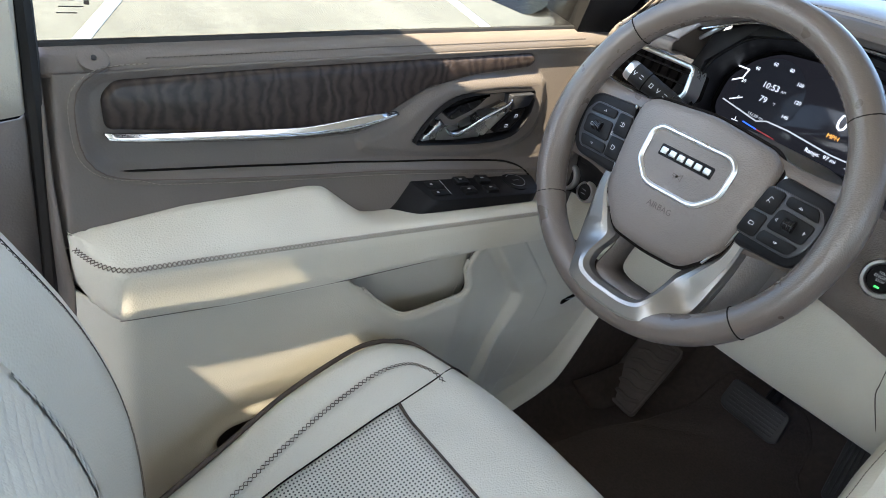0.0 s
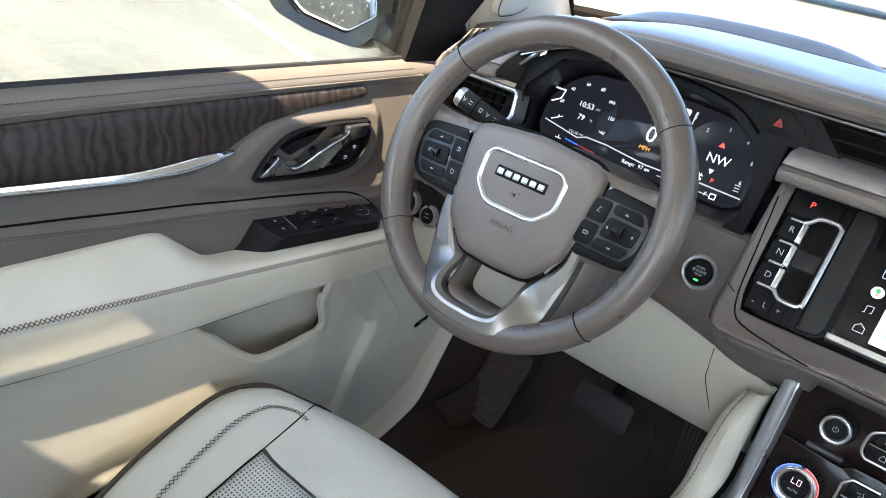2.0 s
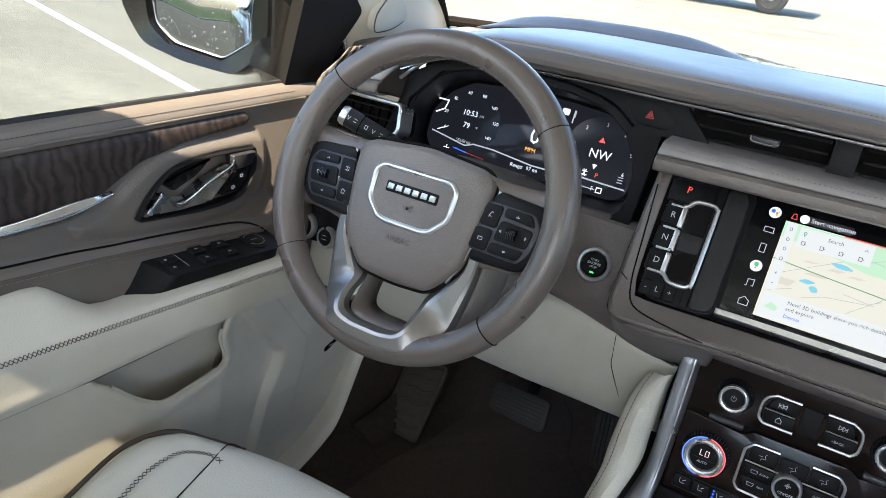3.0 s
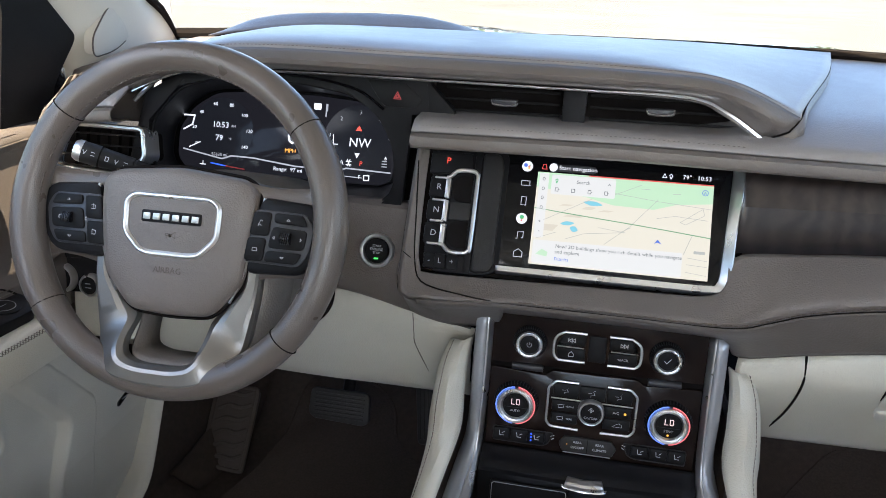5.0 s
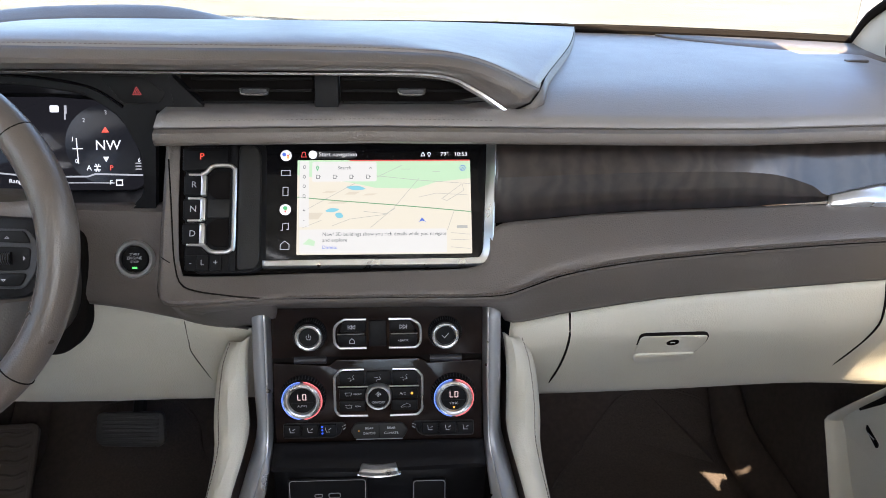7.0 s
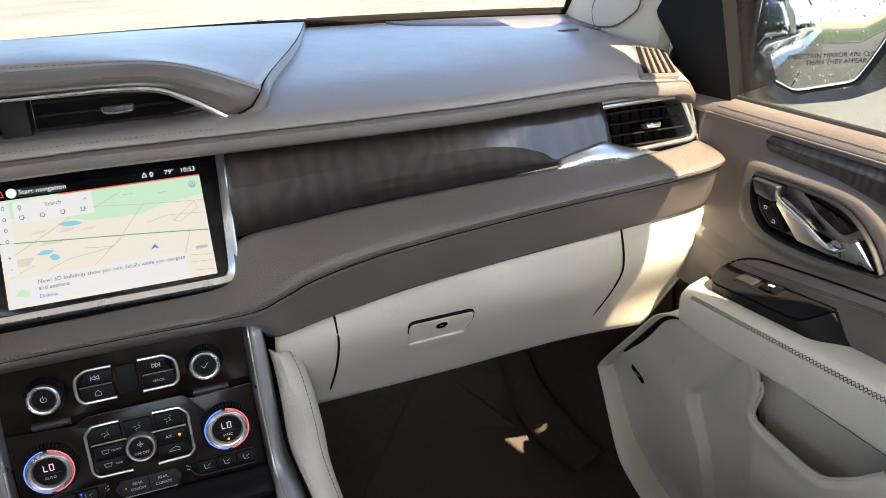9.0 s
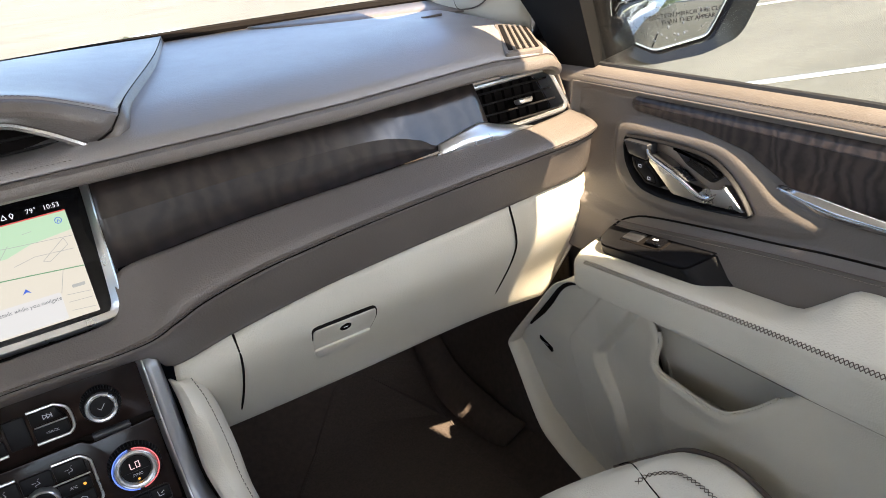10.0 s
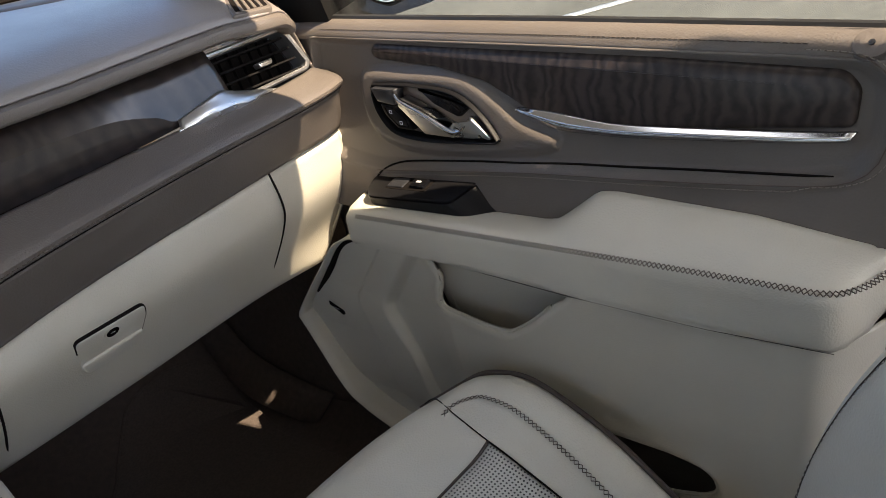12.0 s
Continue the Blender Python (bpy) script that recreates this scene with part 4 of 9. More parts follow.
H_CHROME = [(-0.645, 0.088, 0.852), (-0.56, 0.086, 0.884), (-0.44, 0.086, 0.890), (-0.24, 0.086, 0.890), (-0.05, 0.086, 0.889), (0.071, 0.086, 0.887), (0.116, 0.087, 0.872), (0.162, 0.09, 0.842)]
part("instrument_hood", between([H_BACK, H_MID, H_FRONT, [(x, y + 0.006, z + 0.003) for x, y, z in H_STITCH], [(x, y + 0.0006, z + 0.0002) for x, y, z in H_STITCH]], 70, 26), M_TAUPE_SKY, dash, "taupe leather hood over the instruments", thick=0.003)
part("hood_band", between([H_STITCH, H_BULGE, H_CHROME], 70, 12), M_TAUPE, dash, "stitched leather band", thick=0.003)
part("hood_seam", tube(H_STITCH, 0.0012, 6, n=80), M_SEAM, dash)
stitches("hood_stitching", [(x, y + 0.006, z + 0.0035) for x, y, z in H_STITCH], (0, -0.4, 1), M_THREAD_DARK, dash, r=0.0004)
part("hood_end_seam", tube([H_BACK[-1], H_MID[-1], H_FRONT[-1], H_STITCH[-1], (0.185, 0.076, 0.852), (0.165, 0.087, 0.842)], 0.0011, 6, n=40), M_SEAM, dash)
skirt = cat([H_BACK[-1], H_MID[-1], H_FRONT[-1], H_STITCH[-1], H_CHROME[-1]], 30)
part("hood_skirt", sheet([[p, (p[0] + 0.004, p[1], p[2] - 0.03)] for p in skirt]), M_TAUPE, dash, thick=0.002)
bridge = between([[(-0.72, 0.44, 0.888), (-0.62, 0.40, 0.905), (-0.5, 0.40, 0.916), (-0.32, 0.40, 0.917), (-0.22, 0.44, 0.913)],
                  [(-0.70, 0.46, 0.893), (-0.62, 0.455, 0.922), (-0.5, 0.455, 0.934), (-0.34, 0.455, 0.935), (-0.24, 0.47, 0.915)],
                  [(-0.70, 0.50, 0.885), (-0.62, 0.52, 0.90), (-0.5, 0.53, 0.905), (-0.34, 0.53, 0.905), (-0.24, 0.53, 0.90)]], 30, 12)
part("projector_bulge", bridge, M_TAUPE, dash, "low taupe bulge behind the hood", thick=0.003)
chrome = cat(H_CHROME, 90)
part("chrome_arch", tube(np.array(chrome) + np.array((0, -0.005, -0.0035)), [0.0019] * 9 + [0.0030, 0.0038, 0.0042], 8), M_CHROME, dash, "bright metal line under the hood")


# black fascia with the middle vents
def build_fascia():
    fr = Frame((0, 0.108, 0.862), (1, 0, 0), (0, 0.18, 1))
    hole = [(-0.60, -0.145), (-0.30, -0.145), (-0.283, -0.125), (-0.283, -0.075), (-0.305, -0.03), (-0.345, -0.003), (-0.42, 0.008), (-0.53, 0.008), (-0.59, -0.006), (-0.635, -0.055), (-0.635, -0.12)]
    # the fascia is built round the instrument opening from a left band, a right band and a bridge
    left = [(-0.68, -0.16), (-0.60, -0.16), (-0.60, -0.145), (-0.635, -0.12), (-0.635, -0.055), (-0.59, -0.006), (-0.565, 0.026), (-0.64, -0.018)]
    right = [(-0.60, -0.16), (-0.272, -0.16), (-0.262, -0.024), (-0.24, -0.024), (-0.24, 0.029), (-0.44, 0.031), (-0.565, 0.026), (-0.59, -0.006), (-0.53, 0.008), (-0.42, 0.008), (-0.345, -0.003), (-0.305, -0.03), (-0.283, -0.075), (-0.283, -0.125), (-0.30, -0.145), (-0.60, -0.145)]
    part("fascia", plate(fr, left, -0.012, 0.0, 0.0015), M_BLACK, dash, "black instrument surround", angle=30)
    part("fascia", plate(fr, right, -0.012, 0.0, 0.0), M_BLACK, dash, "black instrument surround", angle=30)
    part("fascia_edge", tube([fr.at(-0.655, -0.03, 0.003), fr.at(-0.62, 0.0, 0.004), fr.at(-0.575, 0.028, 0.004)], 0.0028, 8, n=16), M_RING, dash, "silver edge of the instrument surround")
    vents = [[(-0.24, 0.029), (-0.24, -0.0), (-0.205, -0.024), (-0.072, -0.024), (-0.072, 0.029)], [(-0.044, 0.029), (-0.044, -0.024), (0.158, -0.024), (0.112, 0.012), (0.07, 0.028)]]
    part("vent_divider", plate(fr, [(-0.072, -0.026), (-0.044, -0.026), (-0.044, 0.029), (-0.072, 0.029)], -0.03, 0.001, 0.001), M_BLACK, dash)
    part("fascia_wedge", plate(fr, [(-0.24, -0.024), (-0.20, -0.024), (-0.245, 0.02)], -0.03, 0.0005, 0.0005), M_BLACK, dash)
    for v in vents:
        x0, x1 = min(p[0] for p in v), max(p[0] for p in v)
        vent = thing("center_air_vent", fr.at((x0 + x1) / 2, 0, -0.02), "black slatted centre air vent with a chrome tab", "air vent", group="centre air vents")
        part("vent_well", plate(fr, v, -0.05, -0.035, 0), M_SEAM, vent)
        for y in (-0.014, 0.0, 0.014):
            a = x0 + (0.02 if x0 < -0.1 and y > 0 else 0.005) + (0.025 if x0 < -0.1 and y < -0.01 else 0)
            b = x1 - (0.004 if x0 < -0.1 else (0.012 if y < -0.01 else 0.035 if y < 0.005 else 0.065))
            part("slat", plate(fr.moved(0, y, -0.014), [(a, -0.0016), (b, -0.0016), (b, 0.0016), (a, 0.0016)], -0.018, 0.006, 0.0006), M_BLACK_SOFT, vent)
        c = (x0 + x1) / 2 + (0.012 if x0 < -0.1 else -0.012)
        part("tab", plate(fr, fillet([(c - 0.017, 0.003), (c - 0.014, -0.006), (c + 0.014, -0.006), (c + 0.017, 0.003)], 0.003), -0.01, 0.004, 0.002), M_SLATE, vent)
        part("tab_edge", tube([fr.at(c - 0.016, 0.002, 0.004), fr.at(c - 0.013, -0.0045, 0.006), fr.at(c + 0.013, -0.0045, 0.006), fr.at(c + 0.016, 0.002, 0.004)], 0.0014, 6, n=14), M_CHROME, vent, "chrome edge")
    hz = thing("hazard_button", fr.at(-0.29, 0.0, 0), "black hazard warning button with a red triangle", "button")
    part("button_cap", plate(fr, fillet([(-0.325, 0.018), (-0.275, 0.016), (-0.248, -0.004), (-0.258, -0.016), (-0.30, -0.016)], 0.006), 0.0, 0.0015, 0.0008), M_BTN, hz)
    path_marks("triangle", fr, [[(-0.2875, -0.0055), (-0.2775, -0.0055), (-0.2825, 0.0035), (-0.2875, -0.0055)], [(-0.2848, -0.0036), (-0.2802, -0.0036), (-0.2825, 0.0004), (-0.2848, -0.0036)]], 0.0010, 0.0018, M_RED, hz)
    return fr, hole


FASCIA, CLUSTER_HOLE = build_fascia()


# instrument cluster, set deep in the fascia
def build_cluster():
    cl = thing("instrument_cluster", (-0.48, 0.22, 0.70), "digital instrument cluster with dark display in a black recess", "instrument cluster")
    fr = Frame((-0.487, 0.214, 0.752), (1, 0, 0), (0, 0.33, 1))
    disp = [(-0.165, -0.036), (-0.15, -0.044), (0.155, -0.044), (0.172, -0.03), (0.174, 0.022), (0.15, 0.058), (0.115, 0.077), (0.05, 0.082), (-0.05, 0.082), (-0.115, 0.077), (-0.15, 0.055), (-0.174, 0.02), (-0.174, -0.022)]
    mouth = [FASCIA.at(x, y, -0.006) for x, y in fillet(CLUSTER_HOLE, 0.02, 5)]
    back = [fr.at(x, y, 0) for x, y in fillet([(x * 1.06, y * 1.08) for x, y in disp], 0.02, 5)]
    n = 80
    def ringed(p):
        p = np.array(p)
        c = p.mean(0)
        a = np.arctan2(p[:, 2] - c[2], p[:, 0] - c[0])
        k = np.argsort(a)
        p, a = p[k], a[k]
        t = np.linspace(-math.pi, math.pi, n + 1)[:-1]
        return np.stack([np.interp(t, np.r_[a - 2 * math.pi, a, a + 2 * math.pi], np.r_[p[:, i], p[:, i], p[:, i]]) for i in range(3)], 1)
    a, b = ringed(mouth), ringed(back)
    rows = [a * (1 - u) + b * u for u in (0, 0.05, 0.5, 0.95, 1.0)]
    part("recess_wall", sheet(rows, loop_v=True), M_BLACK, cl, "black tapered recess", thick=0.003)
    part("recess_back", plate(fr, [(-0.215, -0.08), (0.215, -0.08), (0.215, 0.11), (-0.215, 0.11)], -0.02, -0.004, 0.001), M_BLACK, cl)
    lip = [FASCIA.at(x, y, 0.001) for x, y in ((-0.55, 0.012), (-0.53, 0.016), (-0.42, 0.016), (-0.34, 0.004), (-0.30, -0.02))]
    part("brow_line", tube(lip, 0.002, 6, n=24), M_GLOSS, cl)
    part("display", plate(fr, fillet(disp, 0.012, 5), -0.004, 0.002, 0.001), M_SCREEN, cl, "dark display glass")
    h = 0.0024
    part("speed_dial", plate(fr, circle(0.052, 40, -0.104, 0.018), 0.002, 0.0022, 0), M_DIAL, cl, "dimly glowing speed dial")
    for k, t in enumerate(("0", "20", "40", "60", "80", "100", "120", "140")):
        a = radians(208 - k * 34)
        words("speed_number", t, fr, -0.104 + 0.0455 * math.cos(a), 0.018 + 0.043 * math.sin(a), h, 0.0074, M_LIT, cl)
    words("clock", "10:53", fr, -0.106, 0.028, h, 0.0125, M_LIT, cl)
    words("clock_suffix", "AM", fr, -0.085, 0.027, h, 0.0055, M_LIT_DIM, cl)
    words("temperature", "79", fr, -0.107, 0.008, h, 0.0125, M_LIT, cl)
    words("degree", "\u00b0F", fr, -0.089, 0.007, h, 0.006, M_LIT_DIM, cl)
    words("odometer", "55638 mi", fr, -0.105, -0.0175, h, 0.007, M_LIT_DIM, cl)
    path_marks("needle", fr, [[(-0.156, -0.009), (-0.138, 0.0)]], 0.0016, h, M_LIT, cl)
    path_marks("gear_hook", fr, [[(-0.168, 0.040), (-0.150, 0.040), (-0.153, 0.026), (-0.167, 0.018)]], 0.0024, h, M_LIT, cl)
    path_marks("ground_line", fr, [[(-0.165, -0.012), (-0.10, -0.0235), (-0.085, -0.018), (-0.05, -0.0185), (0.02, -0.026), (0.09, -0.026), (0.10, -0.0225), (0.168, -0.0245)]], 0.0022, h, M_LIT_DIM, cl)
    path_marks("coolant_cold", fr, [[(-0.118, -0.031), (-0.094, -0.034)]], 0.0018, h, M_LIT_BLUE, cl)
    path_marks("coolant_hot", fr, [[(-0.094, -0.034), (-0.062, -0.037)]], 0.0018, h, M_RED, cl)
    path_marks("coolant_tick", fr, [[(-0.131, -0.029), (-0.131, -0.034), (-0.136, -0.034), (-0.126, -0.034)]], 0.0012, h, M_LIT, cl)
    words("speed", "0", fr, 0.012, 0.018, h, 0.036, M_LIT, cl)
    words("speed_unit", "MPH", fr, 0.010, -0.0035, h, 0.009, M_LIT_AMBER, cl)
    words("range", "Range:  97 mi", fr, 0.008, -0.032, h, 0.0085, M_LIT, cl)
    part("tachometer_dial", plate(fr, circle(0.054, 40, 0.115, 0.018), 0.002, 0.0022, 0), M_DIAL, cl, "dimly glowing rev dial")
    for k, t in enumerate(("0", "1", "2", "3", "4", "5", "6")):
        a = radians(208 - k * 39)
        words("rev_number", t, fr, 0.117 + 0.047 * math.cos(a), 0.016 + 0.045 * math.sin(a), h, 0.008, M_LIT_DIM if 1 < k < 5 else M_LIT, cl)
    words("heading", "NW", fr, 0.118, 0.016, h, 0.019, M_LIT, cl)
    part("north_mark", plate(fr, [(0.110, 0.034), (0.120, 0.034), (0.115, 0.042)], 0.002, h, 0), M_LIT_RED, cl)
    part("heading_mark", plate(fr, [(0.111, 0.001), (0.119, 0.001), (0.115, -0.0065)], 0.002, h, 0), M_LIT, cl)
    words("gear_letter", "P", fr, 0.122, -0.0145, h, 0.010, M_LIT_RED, cl)
    words("lane_symbol", "A", fr, 0.092, -0.0145, h, 0.0105, M_LIT, cl)
    path_marks("tow_symbol", fr, [[(0.099, -0.017), (0.107, -0.017)], [(0.099, -0.012), (0.107, -0.012)], [(0.101, -0.019), (0.105, -0.009)], [(0.105, -0.019), (0.101, -0.009)]], 0.0014, h, M_LIT, cl)
    bar("view_symbol", fr, 0.048, 0.066, 0.012, 0.0095, 0.002, M_LIT, cl, thick=0.0004)
    path_marks("door_symbol", fr, [[(0.062, 0.07), (0.062, 0.052)], [(0.0635, 0.07), (0.0635, 0.06)]], 0.002, h, M_LIT_DIM, cl)
    path_marks("rev_needle", fr, [[(0.071, 0.012), (0.084, 0.012)], [(0.076, 0.026), (0.078, -0.008)]], 0.0013, h, M_LIT, cl)
    path_marks("fuel_line", fr, [[(0.045, -0.0345), (0.10, -0.0345), (0.125, -0.035)]], 0.0014, h, M_LIT_DIM, cl)
    words("fuel_letter", "F", fr, 0.121, -0.0345, h, 0.0085, M_LIT, cl)
    path_marks("fuel_symbol", fr, [[(0.128, -0.038), (0.136, -0.038), (0.136, -0.031), (0.128, -0.031), (0.128, -0.038)]], 0.0016, h, M_LIT, cl)
    for k in range(3):
        bar("rev_unit", fr, 0.158, -0.008 - 0.004 * k, 0.008, 0.0015, 0.002, M_LIT_DIM, cl)


build_cluster()


# wood strip before the passenger
def build_dash_wood():
    top = [(0.1465, 0.070, 0.806), (0.35, 0.072, 0.807), (0.53, 0.072, 0.808), (0.635, 0.074, 0.814)]
    mid = [(0.1435, 0.044, 0.770), (0.35, 0.044, 0.776), (0.47, 0.044, 0.774), (0.53, 0.043, 0.760), (0.56, 0.042, 0.746), (0.64, 0.046, 0.752)]
    low = [(0.1430, 0.041, 0.714), (0.293, 0.043, 0.727), (0.45, 0.043, 0.733), (0.555, 0.043, 0.739), (0.64, 0.05, 0.748)]
    up, ridge, foot = cat(top, 60), cat(mid, 60), cat(low, 60)
    part("wood_trim", sheet([[u, u * 0.6 + r * 0.4 + np.array((0, -0.002, 0)), r, r * 0.6 + f * 0.4, f] for u, r, f in zip(up, ridge, foot)]), M_WOOD_DASH, dash, "dark figured open-pore wood trim", thick=0.003, angle=22)
    bm = between([[(0.556, 0.040, 0.747), (0.60, 0.040, 0.757), (0.625, 0.044, 0.760), (0.65, 0.052, 0.750)], [(0.550, 0.031, 0.738), (0.60, 0.026, 0.744), (0.65, 0.03, 0.740), (0.70, 0.048, 0.737)], [(0.547, 0.036, 0.733), (0.60, 0.032, 0.733), (0.66, 0.036, 0.730), (0.72, 0.052, 0.732)]], 20, 10)
    part("silver_blade", bm, M_RING, dash, "bright metal blade under the outer vent", thick=0.002)


build_dash_wood()


def build_outer_vent(s):
    v = thing("outer_air_vent", (s * 0.72, 0.085, 0.73), "chrome-framed black slatted outer air vent", "air vent", group="outer air vents")
    fr = Frame((s * 0.722, 0.076, 0.763), (1, 0, 0), (0, 0.28, 1))
    out = [(-0.088, 0.038), (0.046, 0.040), (0.056, 0.028), (0.071, -0.018), (0.062, -0.029), (-0.058, -0.034), (-0.094, -0.006)]
    out = fillet([(s * x, y) for x, y in out], 0.010, 5)
    inn = shrink(out, 0.006)
    part("vent_frame", ring_plate(fr, out, shrink(out, 0.0065), -0.03, 0.006, 0.002), M_RING, v, "bright chrome frame")
    part("vent_well", plate(fr, inn, -0.05, -0.035, 0), M_SEAM, v)
    for k in range(4):
        y = -0.022 + 0.0155 * k
        x0, x1 = (-0.078 + 0.022 * max(0, 1 - k)), (0.058 - 0.0035 * k)
        part("slat", plate(fr.moved(0, y, -0.006), [(s * x0, -0.0013), (s * x1, -0.0013), (s * x1, 0.0013), (s * x0, 0.0013)], -0.02, 0.004, 0.0006), M_BLACK_SOFT, v)
    for k in range(7):
        x = -0.062 + 0.017 * k
        part("vane", plate(fr.moved(s * x, 0, -0.03), [(-0.0008, -0.028), (0.0008, -0.028), (0.0008, 0.032), (-0.0008, 0.032)], -0.012, 0.002, 0), M_SEAM, v)
    part("tab", plate(fr, fillet([(s * -0.013, 0.0045), (s * 0.012, 0.0045), (s * 0.010, -0.003), (s * -0.011, -0.003)], 0.0028), -0.008, 0.007, 0.0025), M_RING, v, "chrome tab")


build_outer_vent(1)
build_outer_vent(-1)


# lower bolster that wraps round the selector and screen and runs to the passenger door
B_T = [(-0.236, 0.098, 0.800), (-0.2355, 0.065, 0.745), (-0.233, 0.03, 0.690), (-0.228, 0.014, 0.668), (-0.215, 0.008, 0.661), (-0.10, 0.010, 0.662), (0.03, 0.011, 0.664), (0.115, 0.012, 0.667),
       (0.1385, 0.018, 0.682), (0.1450, 0.034, 0.712), (0.22, 0.038, 0.720), (0.293, 0.038, 0.726), (0.42, 0.038, 0.731), (0.55, 0.036, 0.736), (0.66, 0.036, 0.734), (0.74, 0.042, 0.737), (0.785, 0.056, 0.738)]
B_M = [(-0.243, 0.094, 0.800), (-0.2435, 0.058, 0.742), (-0.243, 0.018, 0.682), (-0.241, -0.006, 0.655), (-0.22, -0.012, 0.649), (-0.10, -0.012, 0.654), (0.03, -0.012, 0.656), (0.13, -0.012, 0.658),
       (0.165, -0.008, 0.672), (0.19, -0.006, 0.690), (0.24, -0.004, 0.702), (0.31, -0.003, 0.711), (0.43, -0.002, 0.717), (0.55, -0.003, 0.724), (0.66, -0.006, 0.727), (0.74, -0.002, 0.730), (0.784, 0.012, 0.732)]
B_E = [(-0.251, 0.096, 0.800), (-0.253, 0.062, 0.738), (-0.253, 0.022, 0.676), (-0.249, -0.008, 0.644), (-0.225, -0.018, 0.638), (-0.10, -0.020, 0.646), (0.03, -0.020, 0.646), (0.14, -0.020, 0.646),
       (0.18, -0.020, 0.657), (0.215, -0.020, 0.670), (0.27, -0.020, 0.682), (0.33, -0.020, 0.690), (0.43, -0.020, 0.699), (0.55, -0.020, 0.707), (0.66, -0.020, 0.712), (0.735, -0.018, 0.716), (0.774, -0.006, 0.718)]
B_F = [(-0.172, 0.052, 0.573), (-0.152, 0.038, 0.602), (-0.135, 0.031, 0.6090), (-0.10, 0.03, 0.6095), (0.03, 0.03, 0.6095), (0.132, 0.03, 0.6085), (0.152, 0.033, 0.603), (0.170, 0.036, 0.582), (0.24, 0.022, 0.602), (0.344, 0.014, 0.622), (0.45, 0.012, 0.633), (0.562, 0.012, 0.641), (0.66, 0.012, 0.648), (0.74, 0.014, 0.653), (0.776, 0.022, 0.655)]
part("bolster", between([B_T, B_M, [((a[0] + b[0]) / 2, min(a[1], b[1]) - 0.0035, (a[2] + b[2]) / 2) for a, b in zip(B_M, B_E)], B_E], 110, 16), M_TAUPE, dash, "padded taupe leather bolster", thick=0.003)
e_low = B_E[4:]
part("lower_band", between([[(x, y + 0.0005, z - 0.0008) for x, y, z in e_low], [(a[0], a[1] + 0.006, a[2] - 0.010) for a in e_low], [(a[0] * 0.55 + b[0] * 0.45, a[1] * 0.55 + b[1] * 0.45 - 0.001, a[2] * 0.55 + b[2] * 0.45) for a, b in zip(cat(e_low, 12), cat(B_F, 12))], B_F], 90, 12), M_BROWN, dash, "taupe band under the stitched seam", thick=0.003)
part("bolster_seam", tube([(-0.2469, 0.0797, 0.7847), (-0.2424, 0.0537, 0.7381), (-0.2395, 0.0356, 0.7078), (-0.2368, 0.0206, 0.6841), (-0.2333, 0.0104, 0.6698), (-0.2281, 0.0002, 0.6596), (-0.2186, -0.0070, 0.6540), (-0.2004, -0.0129, 0.6512), (-0.1792, -0.0178, 0.6501), (-0.1446, -0.0242, 0.6488)] + [(x, y - 0.0020, z) for x, y, z in B_E[5:]], 0.0010, 6, n=140), M_SEAM, dash)
part("strip_gap", tube([(x, y - 0.0005, z) for x, y, z in B_E[:5]], 0.0016, 6, n=50), M_SEAM, dash)
part("strip_joint", tube([(-0.2500, 0.0165, 0.6835), (-0.2450, 0.0122, 0.6820), (-0.2395, 0.0120, 0.6780)], 0.0006, 6, n=8), M_SEAM, dash)
stitches("bolster_stitching", [(x, y - 0.0050, z + 0.0045) for x, y, z in e_low[1:]], (0, -1, 0.4), M_THREAD_BROWN, dash, r=0.0007)
cap = [[(0.779, 0.004, 0.727), (0.80, 0.06, 0.735), (0.81, 0.20, 0.745)], [(0.776, 0.008, 0.685), (0.80, 0.08, 0.675), (0.805, 0.22, 0.68)], [(0.777, 0.022, 0.655), (0.80, 0.1, 0.65), (0.80, 0.24, 0.64)]]
part("bolster_end", between(cap, 12, 8), M_TAUPE, dash, thick=0.003)
part("upper_end", between([[(0.775, 0.075, 0.818), (0.805, 0.2, 0.835)], [(0.793, 0.08, 0.77), (0.812, 0.2, 0.78)], [(0.792, 0.058, 0.732), (0.812, 0.2, 0.74)]], 8, 8), M_TAUPE, dash, thick=0.003)

# panel with the start button
part("start_panel", between([[(-0.66, 0.100, 0.7225), (-0.45, 0.100, 0.7225), (-0.25, 0.100, 0.7225)], [(-0.66, 0.0835, 0.7215), (-0.45, 0.0835, 0.7215), (-0.25, 0.0835, 0.7215)],
                             [(-0.66, 0.0775, 0.713), (-0.45, 0.0775, 0.713), (-0.25, 0.0765, 0.713)], [(-0.66, 0.076, 0.665), (-0.45, 0.075, 0.66), (-0.252, 0.0705, 0.66)],
                             [(-0.66, 0.066, 0.615), (-0.45, 0.064, 0.612), (-0.254, 0.045, 0.626)], [(-0.66, 0.075, 0.60), (-0.40, 0.072, 0.606), (-0.348, 0.068, 0.602), (-0.245, 0.058, 0.582), (-0.165, 0.05, 0.570)]], 40, 20), M_TAUPE, dash, "taupe panel under the instruments", thick=0.003)
